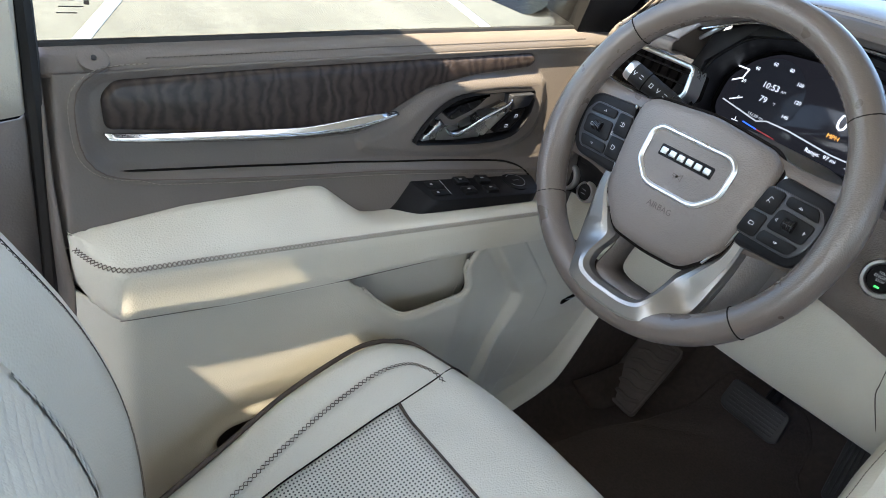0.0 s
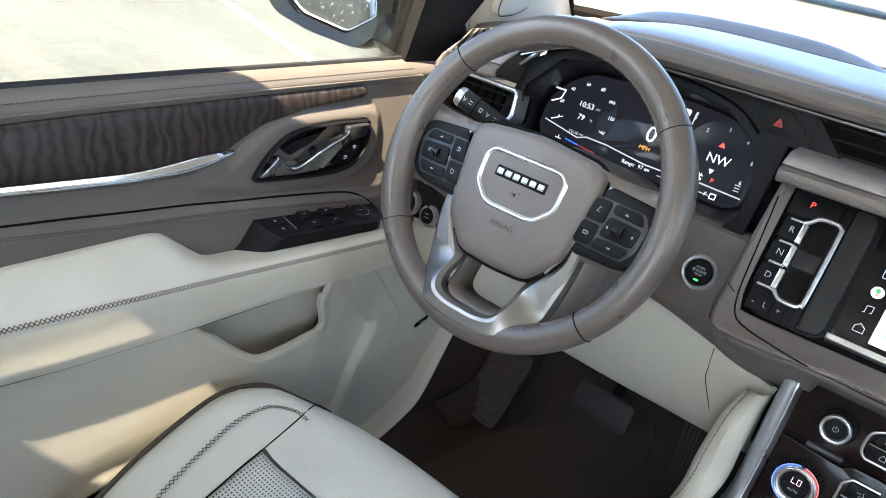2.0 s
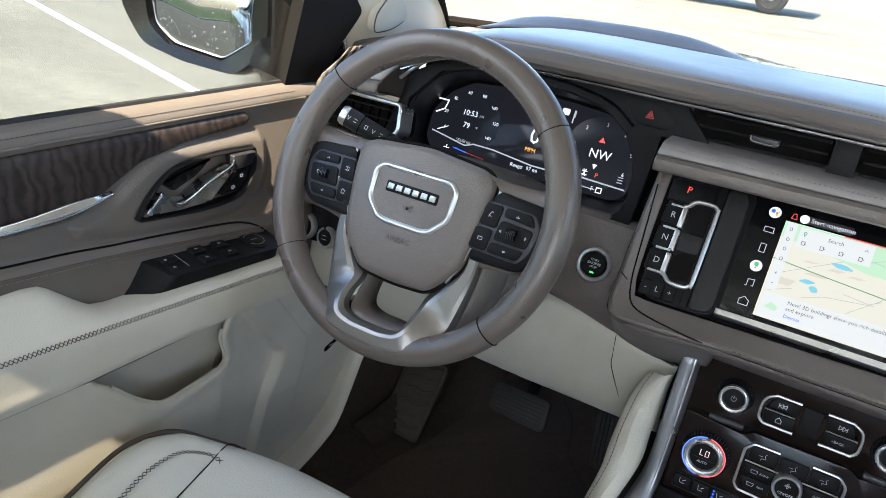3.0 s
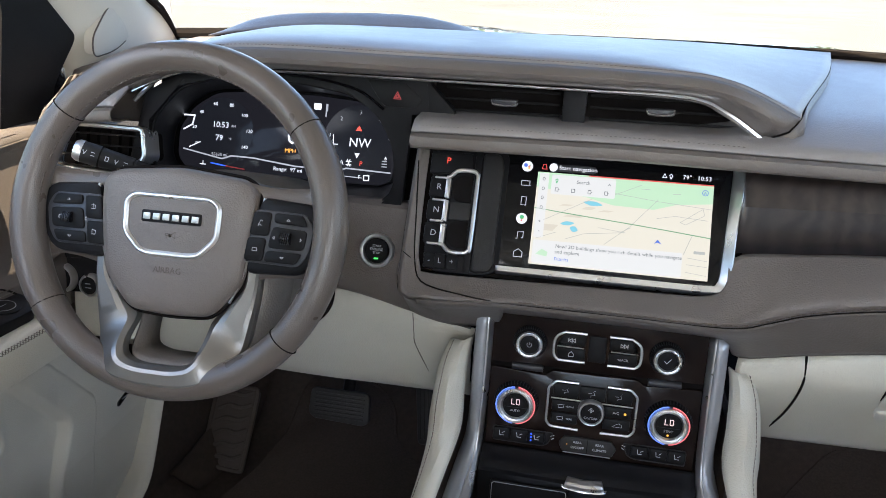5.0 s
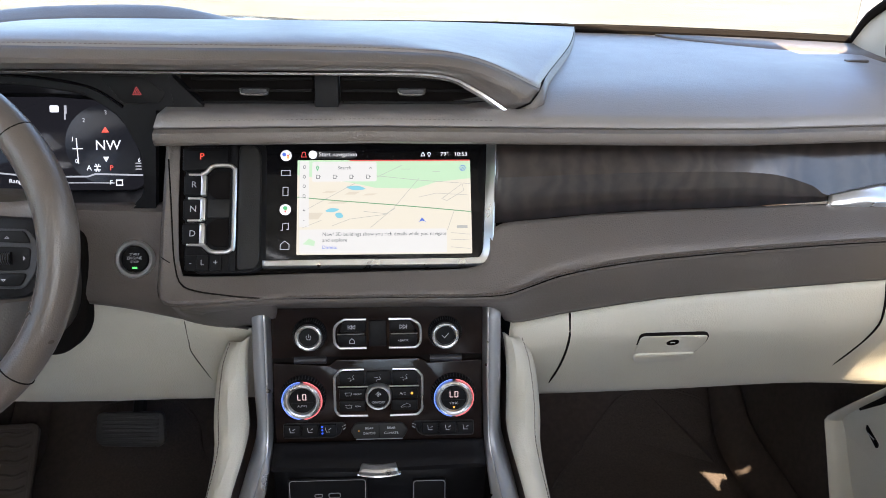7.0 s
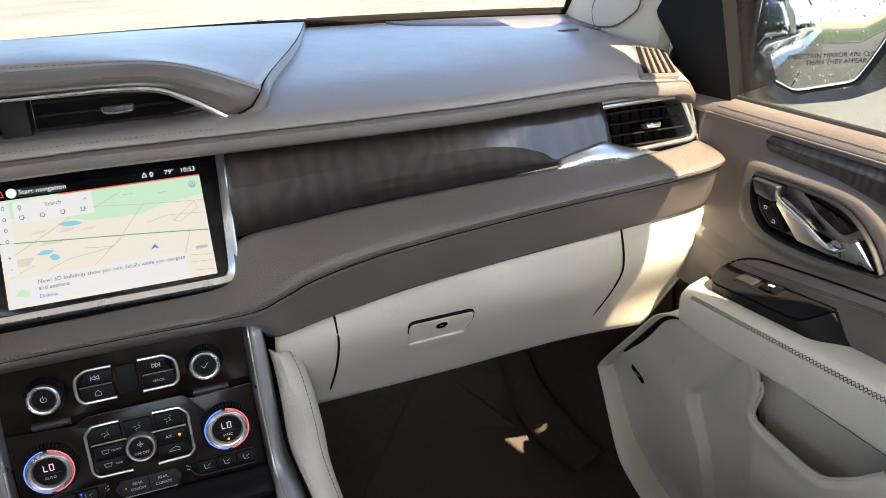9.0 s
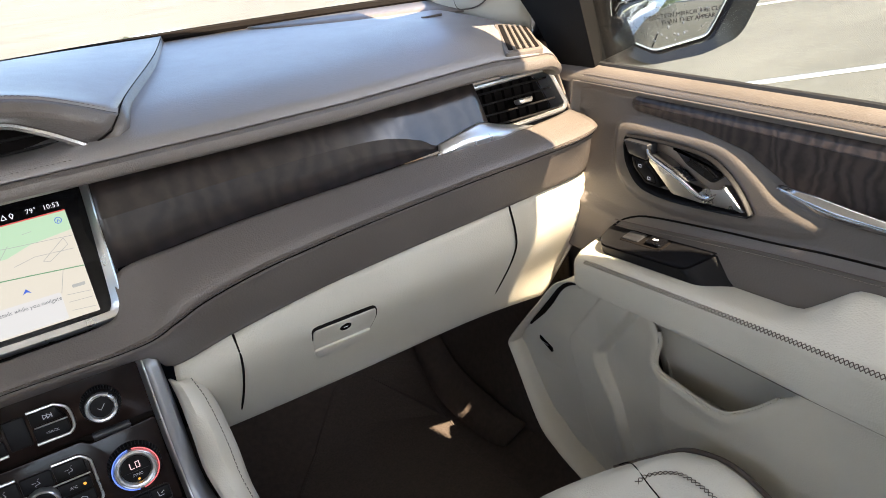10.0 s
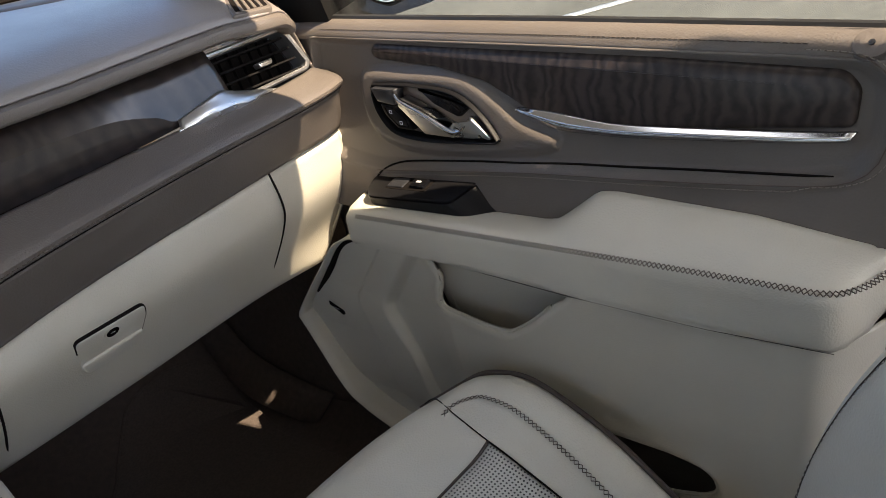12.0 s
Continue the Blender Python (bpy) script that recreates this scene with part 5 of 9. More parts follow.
part("panel_fill", between([[(-0.254, 0.03, 0.676), (-0.250, -0.006, 0.643), (-0.22, -0.016, 0.637), (-0.12, -0.017, 0.644)], [(-0.268, 0.055, 0.63), (-0.245, 0.03, 0.61), (-0.2, 0.02, 0.60), (-0.12, 0.015, 0.615)],
                            [(-0.262, 0.062, 0.60), (-0.245, 0.056, 0.583), (-0.19, 0.05, 0.574), (-0.13, 0.04, 0.585)]], 24, 10), M_BROWN, dash, thick=0.003)


def build_start_button():
    b = thing("start_button", (-0.307, 0.083, 0.655), "round black engine start button with a chrome ring", "button")
    fr = Frame((-0.299, 0.0685, 0.660), (1, 0, 0), (0, 0.36, 1))
    part("bezel", lathe(fr, [(0.0242, -0.012), (0.0242, 0.003), (0.0220, 0.0060), (0.0185, 0.0055), (0.0172, 0.002), (0.0165, -0.004)]), M_RING, b, "chrome ring")
    part("cap", lathe(fr, [(0.0165, -0.004), (0.0165, 0.0025), (0.015, 0.0042), (0.006, 0.0036), (0.0, 0.0034)]), M_BTN, b)
    for t, y, z in (("START", 0.0062, 0.0042), ("ENGINE", 0.0015, 0.0052), ("STOP", -0.0032, 0.0042)):
        words("lettering", t, fr, 0, y, 0.0046, z, M_MARK, b)
    bar("indicator", fr, 0, -0.0105, 0.006, 0.0024, 0.0040, M_LIT_GREEN, b, label="green light")


build_start_button()

# cream knee panel
K1 = [(-0.74, 0.08, 0.600), (-0.45, 0.075, 0.604), (-0.348, 0.073, 0.601), (-0.245, 0.062, 0.580), (-0.16, 0.055, 0.568)]
K2 = [(-0.74, 0.07, 0.55), (-0.45, 0.07, 0.542), (-0.3, 0.071, 0.536), (-0.2, 0.066, 0.527), (-0.165, 0.06, 0.527)]
K3 = [(-0.75, 0.115, 0.442), (-0.46, 0.104, 0.438), (-0.31, 0.104, 0.437), (-0.212, 0.104, 0.436), (-0.17, 0.104, 0.436)]
K4 = [(-0.75, 0.15, 0.434), (-0.46, 0.145, 0.430), (-0.31, 0.145, 0.430), (-0.212, 0.145, 0.430), (-0.17, 0.145, 0.430)]
part("knee_panel", between([K1, K2, K3, K4], 50, 14), M_CREAM, dash, "cream padded knee panel", thick=0.003)
part("knee_seam", tube([(-0.247, 0.0605, 0.577), (-0.246, 0.0645, 0.545), (-0.244, 0.067, 0.526), (-0.226, 0.086, 0.472), (-0.212, 0.1025, 0.437)], 0.0007, 6, n=24), M_THREAD_DARK, dash)

# glove box
G_F = B_F[7:]
G_1 = [(x, y + 0.004, z - 0.001) for x, y, z in G_F]
G_2 = [(0.168, 0.034, 0.543), (0.24, 0.022, 0.563), (0.40, 0.019, 0.572), (0.60, 0.020, 0.576), (0.780, 0.030, 0.580)]
G_3 = [(0.19, 0.072, 0.477), (0.236, 0.070, 0.483), (0.40, 0.070, 0.494), (0.60, 0.072, 0.497), (0.772, 0.074, 0.505)]
G_4 = [(0.205, 0.118, 0.424), (0.231, 0.118, 0.423), (0.42, 0.12, 0.425), (0.61, 0.12, 0.431), (0.735, 0.10, 0.437)]
G_5 = [(x, y + 0.04, z - 0.001) for x, y, z in G_4]
glove = part("glove_box", between([G_1, G_2, G_3, G_4, G_5], 70, 20), M_CREAM, dash, "cream glove box lid and lower panel", thick=0.003)
for line in ([(0.241, 0.0225, 0.600), (0.2425, 0.0205, 0.562), (0.239, 0.050, 0.505), (0.2325, 0.108, 0.434), (0.232, 0.119, 0.425)],
             [(0.638, 0.0145, 0.645), (0.643, 0.0125, 0.605), (0.645, 0.022, 0.570), (0.642, 0.066, 0.505), (0.632, 0.117, 0.437)]):
    part("lid_gap", tube(line, 0.0015, 6, n=30), M_SEAM, glove)
part("glove_end", between([[(0.777, 0.026, 0.653), (0.80, 0.1, 0.645), (0.80, 0.25, 0.64)], [(0.781, 0.032, 0.58), (0.80, 0.1, 0.56), (0.80, 0.25, 0.56)], [(0.745, 0.105, 0.437), (0.77, 0.15, 0.437), (0.77, 0.25, 0.437)]], 10, 10), M_CREAM, dash, thick=0.003)


def build_glove_handle():
    fr = Frame((0.378, 0.0365, 0.5385), (1, 0, 0.01), (0, -0.68, 1))
    out = fillet([(-0.044, 0.038), (0.043, 0.038), (0.045, 0.018), (0.036, -0.020), (0.028, -0.032), (-0.036, -0.033), (-0.042, -0.022)], 0.007, 4)
    part("latch_gap", plate(fr, shrink(out, -0.0016), -0.004, 0.0005, 0.0), M_SEAM, glove)
    part("latch", plate(fr, out, -0.004, 0.0022, 0.0015), M_CREAM_PLASTIC, glove, "cream latch handle")
    part("latch_lip", plate(fr, fillet([(-0.042, -0.008), (0.039, -0.006), (0.034, -0.020), (0.027, -0.0315), (-0.036, -0.0325), (-0.0405, -0.022)], 0.006, 4), 0.0015, 0.0055, 0.003), M_CREAM_PLASTIC, glove)
    lock = part("lock", lathe(fr, [(0.0108, 0.001), (0.0105, 0.0030), (0.0088, 0.0036), (0.0080, 0.0028)], 28, 0.0, 0.0235), M_CREAM_PLASTIC, glove, "cream lock ring")
    part("lock_barrel", lathe(fr, [(0.0083, 0.0022), (0.0078, 0.0032), (0.0, 0.0033)], 28, 0.0, 0.0235), M_GLOSS, lock, "round black lock")
    part("key_slot", plate(fr, rrect(0.006, 0.0012, 0.0005, 0.0, 0.0235), 0.003, 0.0037, 0.0002), M_RING, lock)


build_glove_handle()
# underside of the dashboard, in shade
part("underside", between([[(-0.78, 0.14, 0.434), (0, 0.14, 0.436), (0.78, 0.14, 0.430)], [(-0.78, 0.5, 0.46), (0, 0.5, 0.46), (0.78, 0.5, 0.46)]], 12, 4), M_BLACK_SOFT, dash, thick=0.004)

# ---------------------------------------------------------------- steering wheel and column
W = Frame((-0.454, -0.157, 0.761), (1, 0, 0), (0, 0.342, 0.94))


def build_wheel():
    w = thing("steering_wheel", (-0.46, 0.1, 0.66), "taupe leather steering wheel with silver lower spokes", "steering wheel")
    H = W.moved(0, 0, -0.021)  # the hub sits behind the rim
    R, r = 0.1725, 0.0165
    rows = []
    for k in range(120):
        a = 2 * math.pi * k / 120
        grip = 1 + 0.10 * max(0, math.cos(2 * (a - 0.35)) * abs(math.cos(a))) ** 2
        rows.append([W.at((R + r * grip * math.cos(b)) * math.cos(a), (R + r * grip * math.cos(b)) * math.sin(a), 1.12 * r * grip * math.sin(b) + 0.0) for b in (2 * math.pi * j / 16 for j in range(16))])
    rim = part("rim", sheet(rows, loop_u=True, loop_v=True), M_WHEEL, w, "smooth taupe leather rim")
    for deg in (38, 141, 216, -40):
        a = radians(deg)
        pts = [W.at((R + 1.02 * r * math.cos(b)) * math.cos(a), (R + 1.02 * r * math.cos(b)) * math.sin(a), 1.14 * r * math.sin(b)) for b in np.linspace(0, 2 * math.pi, 25)[:-1]]
        part("rim_seam", tube(pts, 0.0007, 5, closed=True), M_SEAM, rim)
    # inner seam of the rim with its thread
    pts = [W.at((R - 0.0158) * math.cos(a), (R - 0.0158) * math.sin(a), 0.006) for a in np.linspace(radians(20), radians(160), 60)]
    stitches("rim_stitching", pts, W.at(0, 0, 1) - W.o, M_THREAD_DARK, rim, pitch=0.007, r=0.0007)
    for a0, a1 in ((165, 215), (-35, 15)):
        pts = [W.at((R - 0.0158) * math.cos(a), (R - 0.0158) * math.sin(a), 0.006) for a in np.linspace(radians(a0), radians(a1), 30)]
        stitches("rim_stitching", pts, W.at(0, 0, 1) - W.o, M_THREAD_DARK, rim, pitch=0.008, r=0.0008)
    # upper spokes
    for s in (1, -1):
        top = cat([(s * 0.168, 0.052, 0.014), (s * 0.142, 0.047, 0.002), (s * 0.10, 0.045, 0.004), (s * 0.07, 0.05, 0.008)], 14)
        mid = cat([(s * 0.172, 0.01, 0.012), (s * 0.155, 0.01, 0.002), (s * 0.10, 0.01, 0.0), (s * 0.07, 0.01, 0.004)], 14)
        low = cat([(s * 0.168, -0.05, 0.010), (s * 0.15, -0.047, 0.0), (s * 0.12, -0.048, -0.004), (s * 0.08, -0.055, 0.004)], 14)
        bm = sheet([[H.at(*p) for p in cat([a, b, c], 10)] for a, b, c in zip(top, mid, low)])
        part("spoke", bm, M_WHEEL, w, "leather-toned spoke", thick=0.014)
    # silver lower spokes
    half_out = [(0.091, 0.0), (0.094, -0.055), (0.0895, -0.10), (0.081, -0.140), (0.062, -0.163), (0.03, -0.171), (0.0, -0.172)]
    half_in = [(0.080, -0.01), (0.079, -0.058), (0.062, -0.082), (0.049, -0.098), (0.0445, -0.106), (0.0445, -0.128), (0.038, -0.145), (0.02, -0.1515), (0.0, -0.152)]

    def lift(y):
        """The fork rises at its foot to meet the face of the rim."""
        u = min(1, max(0, (-0.112 - y) / 0.05))
        return 0.030 * u * u * (3 - 2 * u)

    def both(half):
        p = cat(half, 40)
        return np.concatenate([p * np.array((-1, 1)), p[-2::-1]])
    outer, inner = both(half_out), both(half_in)
    rows = []
    for a, b in zip(outer, inner):
        e = lift((a[1] + b[1]) / 2)
        rows.append([H.at(*p, h + e) for p, h in ((a, -0.006), (a, 0.004), (a * 0.93 + b * 0.07, 0.0085), (a * 0.8 + b * 0.2, 0.0105), (a * 0.3 + b * 0.7, 0.0115), (a * 0.15 + b * 0.85, 0.0095), (b, 0.003), (b, -0.008))])
    part("lower_spoke", sheet(rows), M_SILVER, w, "satin silver forked lower spoke", thick=0.002, angle=20)
    part("spoke_inner_wall", sheet([[H.at(*b, -0.006 + lift(b[1])), H.at(*(b * 0.97), -0.03 + lift(b[1])), H.at(*(b * 0.96), -0.045 + 0.5 * lift(b[1]))] for b in inner]), M_BROWN, w, "dark taupe inner wall of the fork", thick=0.002)
    part("spoke_back", sheet([[H.at(*a, -0.005 + lift(a[1])), H.at(*(a * np.array((1.10, 1.0))), -0.028 + lift(a[1])), H.at(*(a * np.array((1.16, 1.0))), -0.05)] for a in outer if a[1] > -0.135 and a[0] > 0]), M_BROWN, w, "dark taupe back of the fork", thick=0.002)
    part("spoke_back", sheet([[H.at(*a, -0.005 + lift(a[1])), H.at(*(a * np.array((1.10, 1.0))), -0.028 + lift(a[1])), H.at(*(a * np.array((1.16, 1.0))), -0.05)] for a in outer if a[1] > -0.135 and a[0] < 0]), M_BROWN, w, "dark taupe back of the fork", thick=0.002)
    # airbag pad
    pad = [(-0.074, 0.051), (0.0, 0.058), (0.074, 0.051), (0.089, 0.040), (0.089, 0.012), (0.084, -0.03), (0.079, -0.062), (0.046, -0.098), (0.0, -0.101), (-0.046, -0.098), (-0.079, -0.062), (-0.084, -0.03), (-0.089, 0.012), (-0.089, 0.040)]
    out = fillet(pad, 0.012, 4)
    rows = []
    for sc, h in ((1.0, -0.02), (1.0, 0.008), (0.985, 0.016), (0.95, 0.021), (0.85, 0.0245), (0.6, 0.0262), (0.3, 0.0268), (0.02, 0.027)):
        rows.append([H.at(x * sc, -0.015 + (y + 0.015) * sc, h) for x, y in out])
    airbag = part("airbag_pad", sheet(rows, loop_v=True), M_PAD, w, "taupe vinyl airbag cover", angle=60)
    part("pad_gap", tube([H.at(x * 1.012, -0.015 + (y + 0.015) * 1.012, 0.009) for x, y in out], 0.0022, 6, closed=True), M_SEAM, w)
    for s in (1, -1):
        pts = [H.at(s * 0.0955, 0.033, 0.013), H.at(s * 0.091, 0.0, 0.0145), H.at(s * 0.0785, -0.05, 0.0145), H.at(s * 0.066, -0.08, 0.013)]
        part("pad_trim", tube(pts, 0.0016, 6, n=20), M_BRUSH, w)
    # badge
    bz = [(-0.056, 0.017), (-0.045, 0.027), (0.045, 0.027), (0.056, 0.017), (0.055, -0.018), (0.036, -0.037), (0.025, -0.040), (-0.025, -0.040), (-0.036, -0.037), (-0.055, -0.018)]
    bo = fillet([(x, y + 0.002) for x, y in bz], 0.009, 4)
    part("badge_frame", ring_plate(H, bo, shrink(bo, 0.0062), 0.020, 0.0292, 0.0022), M_RING, airbag, "chrome badge frame")
    part("badge_backing", plate(H, rrect(0.068, 0.0125, 0.002, 0.0, 0.0035), 0.024, 0.0275, 0.0004), M_BTN, airbag, "dark badge backing")
    for k in range(6):
        x = -0.0275 + 0.011 * k
        part("badge_letter", plate(H, fillet([(x - 0.0042, 0.0), (x + 0.0038, 0.0), (x + 0.0042, 0.0068), (x - 0.0038, 0.0068)], 0.001), 0.024, 0.0286, 0.0004), M_BRUSH, airbag, "plain metal badge bar")
    path_marks("horn_symbol", H, [[(-0.005, -0.013), (0.002, -0.014), (0.006, -0.011), (0.006, -0.018), (0.002, -0.0155), (-0.005, -0.0155), (-0.005, -0.013)], [(-0.003, -0.0155), (-0.003, -0.018)]], 0.0007, 0.0275, M_THREAD_DARK, airbag)
    words("airbag_lettering", "AIRBAG", H, 0.0, -0.052, 0.0272, 0.0092, M_THREAD_DARK, airbag)
    # switch pods
    for s in (1, -1):
        podo = [(s * 0.092, 0.034), (s * 0.150, 0.030), (s * 0.163, 0.018), (s * 0.161, -0.012), (s * 0.150, -0.036), (s * 0.138, -0.044), (s * 0.080, -0.047)]
        pod = part("switch_pod", plate(H, fillet(podo, 0.010, 4), 0.0, 0.0165, 0.005), M_BLACK, w, "black switch pod with grey keys")
        f2 = H.moved(s * 0.122, -0.006, 0.0168)
        body = fillet([(-s * 0.034, 0.027), (s * 0.022, 0.026), (s * 0.031, 0.012), (s * 0.027, -0.015), (s * 0.017, -0.029), (-s * 0.043, -0.028)], 0.006, 4)
        part("key_bed", plate(f2, body, -0.001, 0.0012, 0.0008), M_SLATE, pod)
        keys = {
            "pad_key": fillet([(-s * 0.013, 0.011), (s * 0.025, 0.009), (s * 0.022, -0.012), (-s * 0.017, -0.012)], 0.005, 4),
            "upper_key": fillet([(-s * 0.012, 0.025), (s * 0.019, 0.0245), (s * 0.025, 0.0125), (-s * 0.012, 0.0145)], 0.004, 3),
            "lower_key": fillet([(-s * 0.018, -0.0145), (s * 0.021, -0.0145), (s * 0.015, -0.0265), (-s * 0.020, -0.0265)], 0.004, 3),
            "inner_upper_key": fillet([(-s * 0.034, 0.025), (-s * 0.015, 0.025), (-s * 0.017, 0.0), (-s * 0.038, 0.0)], 0.004, 3),
            "inner_lower_key": fillet([(-s * 0.039, -0.002), (-s * 0.019, -0.002), (-s * 0.0215, -0.0265), (-s * 0.042, -0.0265)], 0.004, 3),
        }
        for nm, o in keys.items():
            part(nm, plate(f2, o, 0.001, 0.0032, 0.001), M_BTN, pod)
        part("thumb_roller", tube([f2.at(s * 0.003 - 0.0055, -0.0005, 0.0035), f2.at(s * 0.003 + 0.0055, -0.0005, 0.0035)], 0.0058, 16), M_GLOSS, pod)
        for k in range(5):
            x = s * 0.003 - 0.004 + 0.002 * k
            part("roller_rib", tube([f2.at(x, -0.0005 + 0.006 * math.cos(a), 0.0035 + 0.006 * math.sin(a)) for a in np.linspace(0.3, 2.8, 7)], 0.0004, 4), M_SLATE, pod)
        h = 0.0036
        marks = [[(s * 0.004, 0.020), (s * 0.001, 0.017), (s * 0.007, 0.017), (s * 0.004, 0.020)], [(s * 0.0, -0.022), (s * 0.003, -0.0195), (s * -0.003, -0.0195), (s * 0.0, -0.022)]]
        if s > 0:
            marks += [[(0.018, -0.003), (0.018, 0.002), (0.0205, -0.0005), (0.018, -0.003)], [(-0.0095, -0.003), (-0.0095, 0.002), (-0.0125, -0.0005), (-0.0095, -0.003)],
                      [(-0.03, 0.008), (-0.026, 0.018), (-0.022, 0.016)], [(-0.029, 0.013), (-0.024, 0.010)], [(-0.034, -0.012), (-0.026, -0.012), (-0.026, -0.017), (-0.034, -0.017), (-0.034, -0.012)]]
        else:
            marks += [[(0.020, 0.002), (0.017, 0.002), (0.017, -0.003), (0.020, -0.003)], [(-0.012, 0.002), (-0.015, 0.002), (-0.015, -0.003), (-0.011, -0.003)],
                      [(0.022, 0.016), (0.030, 0.016), (0.030, 0.010), (0.022, 0.010)], [(0.026, 0.018), (0.026, 0.009)], [(0.026, -0.010), (0.033, -0.012), (0.032, -0.018), (0.026, -0.018), (0.026, -0.010)]]
            marks[0] = [(-0.007, 0.018), (-0.001, 0.018), (-0.004, 0.021)]
        small = []
        for mk in marks:
            mx0, my0 = sum(p[0] for p in mk) / len(mk), sum(p[1] for p in mk) / len(mk)
            small.append([(mx0 + (p[0] - mx0) * 0.62, my0 + (p[1] - my0) * 0.62) for p in mk])
        for mk in small:
            path_marks("key_symbol", f2, [mk], 0.0006, h, M_LIT_DIM, pod)
    # column shroud
    col = []
    for d, a, b, low in ((-0.05, 0.058, 0.055, 0.055), (-0.06, 0.070, 0.065, 0.066), (-0.085, 0.076, 0.074, 0.078), (-0.13, 0.082, 0.085, 0.092), (-0.26, 0.09, 0.09, 0.10)):
        col.append([W.at(a * math.copysign(abs(math.cos(t)) ** 0.7, math.cos(t)), -0.02 + (b if math.sin(t) > 0 else low) * math.copysign(abs(math.sin(t)) ** 0.7, math.sin(t)), d) for t in np.linspace(0, 2 * math.pi, 33)[:-1]])
    shroud = thing("steering_column", (-0.46, 0.0, 0.66), "taupe plastic steering column shroud", "steering column")
    part("shroud", sheet(col, loop_v=True), M_BROWN, shroud, thick=0.003)
    # Flat black plate that paints in the dark gap round the column.
    part("column_gap", plate(Frame((-0.46, 0.065, 0.60), (1, 0, 0), (0, 0.2, 1)), fillet([(-0.105, 0.1), (0.105, 0.1), (0.098, -0.03), (0.07, -0.062), (-0.07, -0.062), (-0.098, -0.03)], 0.02), -0.01, 0.014, 0.004), M_SEAM, shroud, "black plate drawn in as the dark gap round the column")
    # wiper and lamp stalk
    st = thing("column_stalk", (-0.56, 0.02, 0.78), "black multifunction stalk with white symbols", "control stalk")
    a, b = Vector((-0.535, 0.02, 0.742)), Vector((-0.657, -0.0263, 0.7919))
    d = (b - a)
    pts = [a + d * u for u in (0, 0.15, 0.16, 0.5, 0.505, 0.52, 0.525, 0.8, 0.805, 0.96, 1.0)]
    part("stalk_body", tube(pts, [0.0075, 0.0085, 0.0098, 0.0115, 0.0105, 0.0105, 0.0122, 0.0130, 0.0136, 0.0137, 0.012], 20), M_CHARCOAL, st)
    sf = Frame(a + d * 0.62, d * -1, Vector((0, 0.3, 1)))
    for u, r in ((0.16, 0.0100), (0.52, 0.0108), (0.80, 0.0138)):
        part("stalk_joint", tube([a + d * u, a + d * (u + 0.012)], r, 20), M_SEAM, st)
    for u, kind in ((0.22, 0), (0.29, 0), (0.36, 1), (0.43, 2), (0.58, 3), (0.66, 1), (0.74, 0), (0.86, 3), (0.93, 1)):
        x, lift = (0.62 - u) * d.length, 0.0100 + 0.0052 * u
        box = [(x - 0.0018, -0.002), (x + 0.0018, -0.002), (x + 0.0018, 0.003), (x - 0.0018, 0.003), (x - 0.0018, -0.002)]
        marks = ([box], [[(x - 0.002, 0.003), (x, -0.002), (x + 0.002, 0.003)]], [[(x, -0.003), (x, 0.004)]], [[(x - 0.002, -0.001), (x + 0.002, -0.001)], [(x - 0.002, 0.003), (x + 0.002, 0.003)]])
        path_marks("stalk_symbol", sf, marks[kind], 0.0009, lift, M_MARK, st)
    part("stalk_tip", tube([a + d * 0.96, a + d * 1.0, a + d * 1.03], [0.0139, 0.0136, 0.0112], 20), M_RING, st, "silver end cap")


build_wheel()


# light switch panel beside the column
def build_light_switch():
    p = thing("light_switch_panel", (-0.75, 0.07, 0.53), "black lamp switch panel with two chrome-rimmed dials", "switch panel")
    fr = Frame((-0.744, 0.056, 0.587), (1, 0, 0.04), (0, 0.2, 1))
    part("panel_plate", plate(fr, fillet([(-0.06, 0.038), (0.055, 0.044), (0.06, -0.03), (-0.055, -0.035)], 0.012), -0.01, 0.002, 0.002), M_BLACK, p)
    part("cream_surround", plate(fr, fillet([(-0.018, 0.0), (0.09, 0.0), (0.09, -0.10), (-0.018, -0.10)], 0.012), -0.02, -0.002, 0.003), M_CREAM, p)
    for x, y, r in ((-0.028, -0.012, 0.022), (0.018, -0.020, 0.017)):
        part("dial_ring", lathe(fr, [(r, 0.0), (r, 0.010), (r * 0.9, 0.013), (r * 0.78, 0.013), (r * 0.76, 0.006)], 36, x, y), M_RING, p, "chrome dial ring")
        part("dial_cap", lathe(fr, [(r * 0.78, 0.004), (r * 0.76, 0.011), (r * 0.2, 0.012), (0, 0.012)], 30, x, y), M_BTN, p)
        path_marks("dial_symbols", fr, [[(x - 0.005, y + 0.003), (x + 0.003, y + 0.003)], [(x - 0.005, y - 0.003), (x + 0.004, y - 0.003)]], 0.0009, 0.0125, M_MARK, p)
    for x in (-0.03, -0.008, 0.03):
        part("key", plate(fr, rrect(0.019, 0.016, 0.002, x, 0.026, 3), 0.001, 0.0035, 0.001), M_BTN, p)
        path_marks("key_symbol", fr, [[(x - 0.003, 0.026), (x + 0.003, 0.026)], [(x - 0.002, 0.029), (x + 0.003, 0.029)]], 0.0009, 0.0038, M_MARK, p)


build_light_switch()

# ---------------------------------------------------------------- touch screen and gear selector
S = Frame((0, 0.0205, 0.6715), (1, 0, 0), (0, 0.5135, 0.858))  # 0.148 high


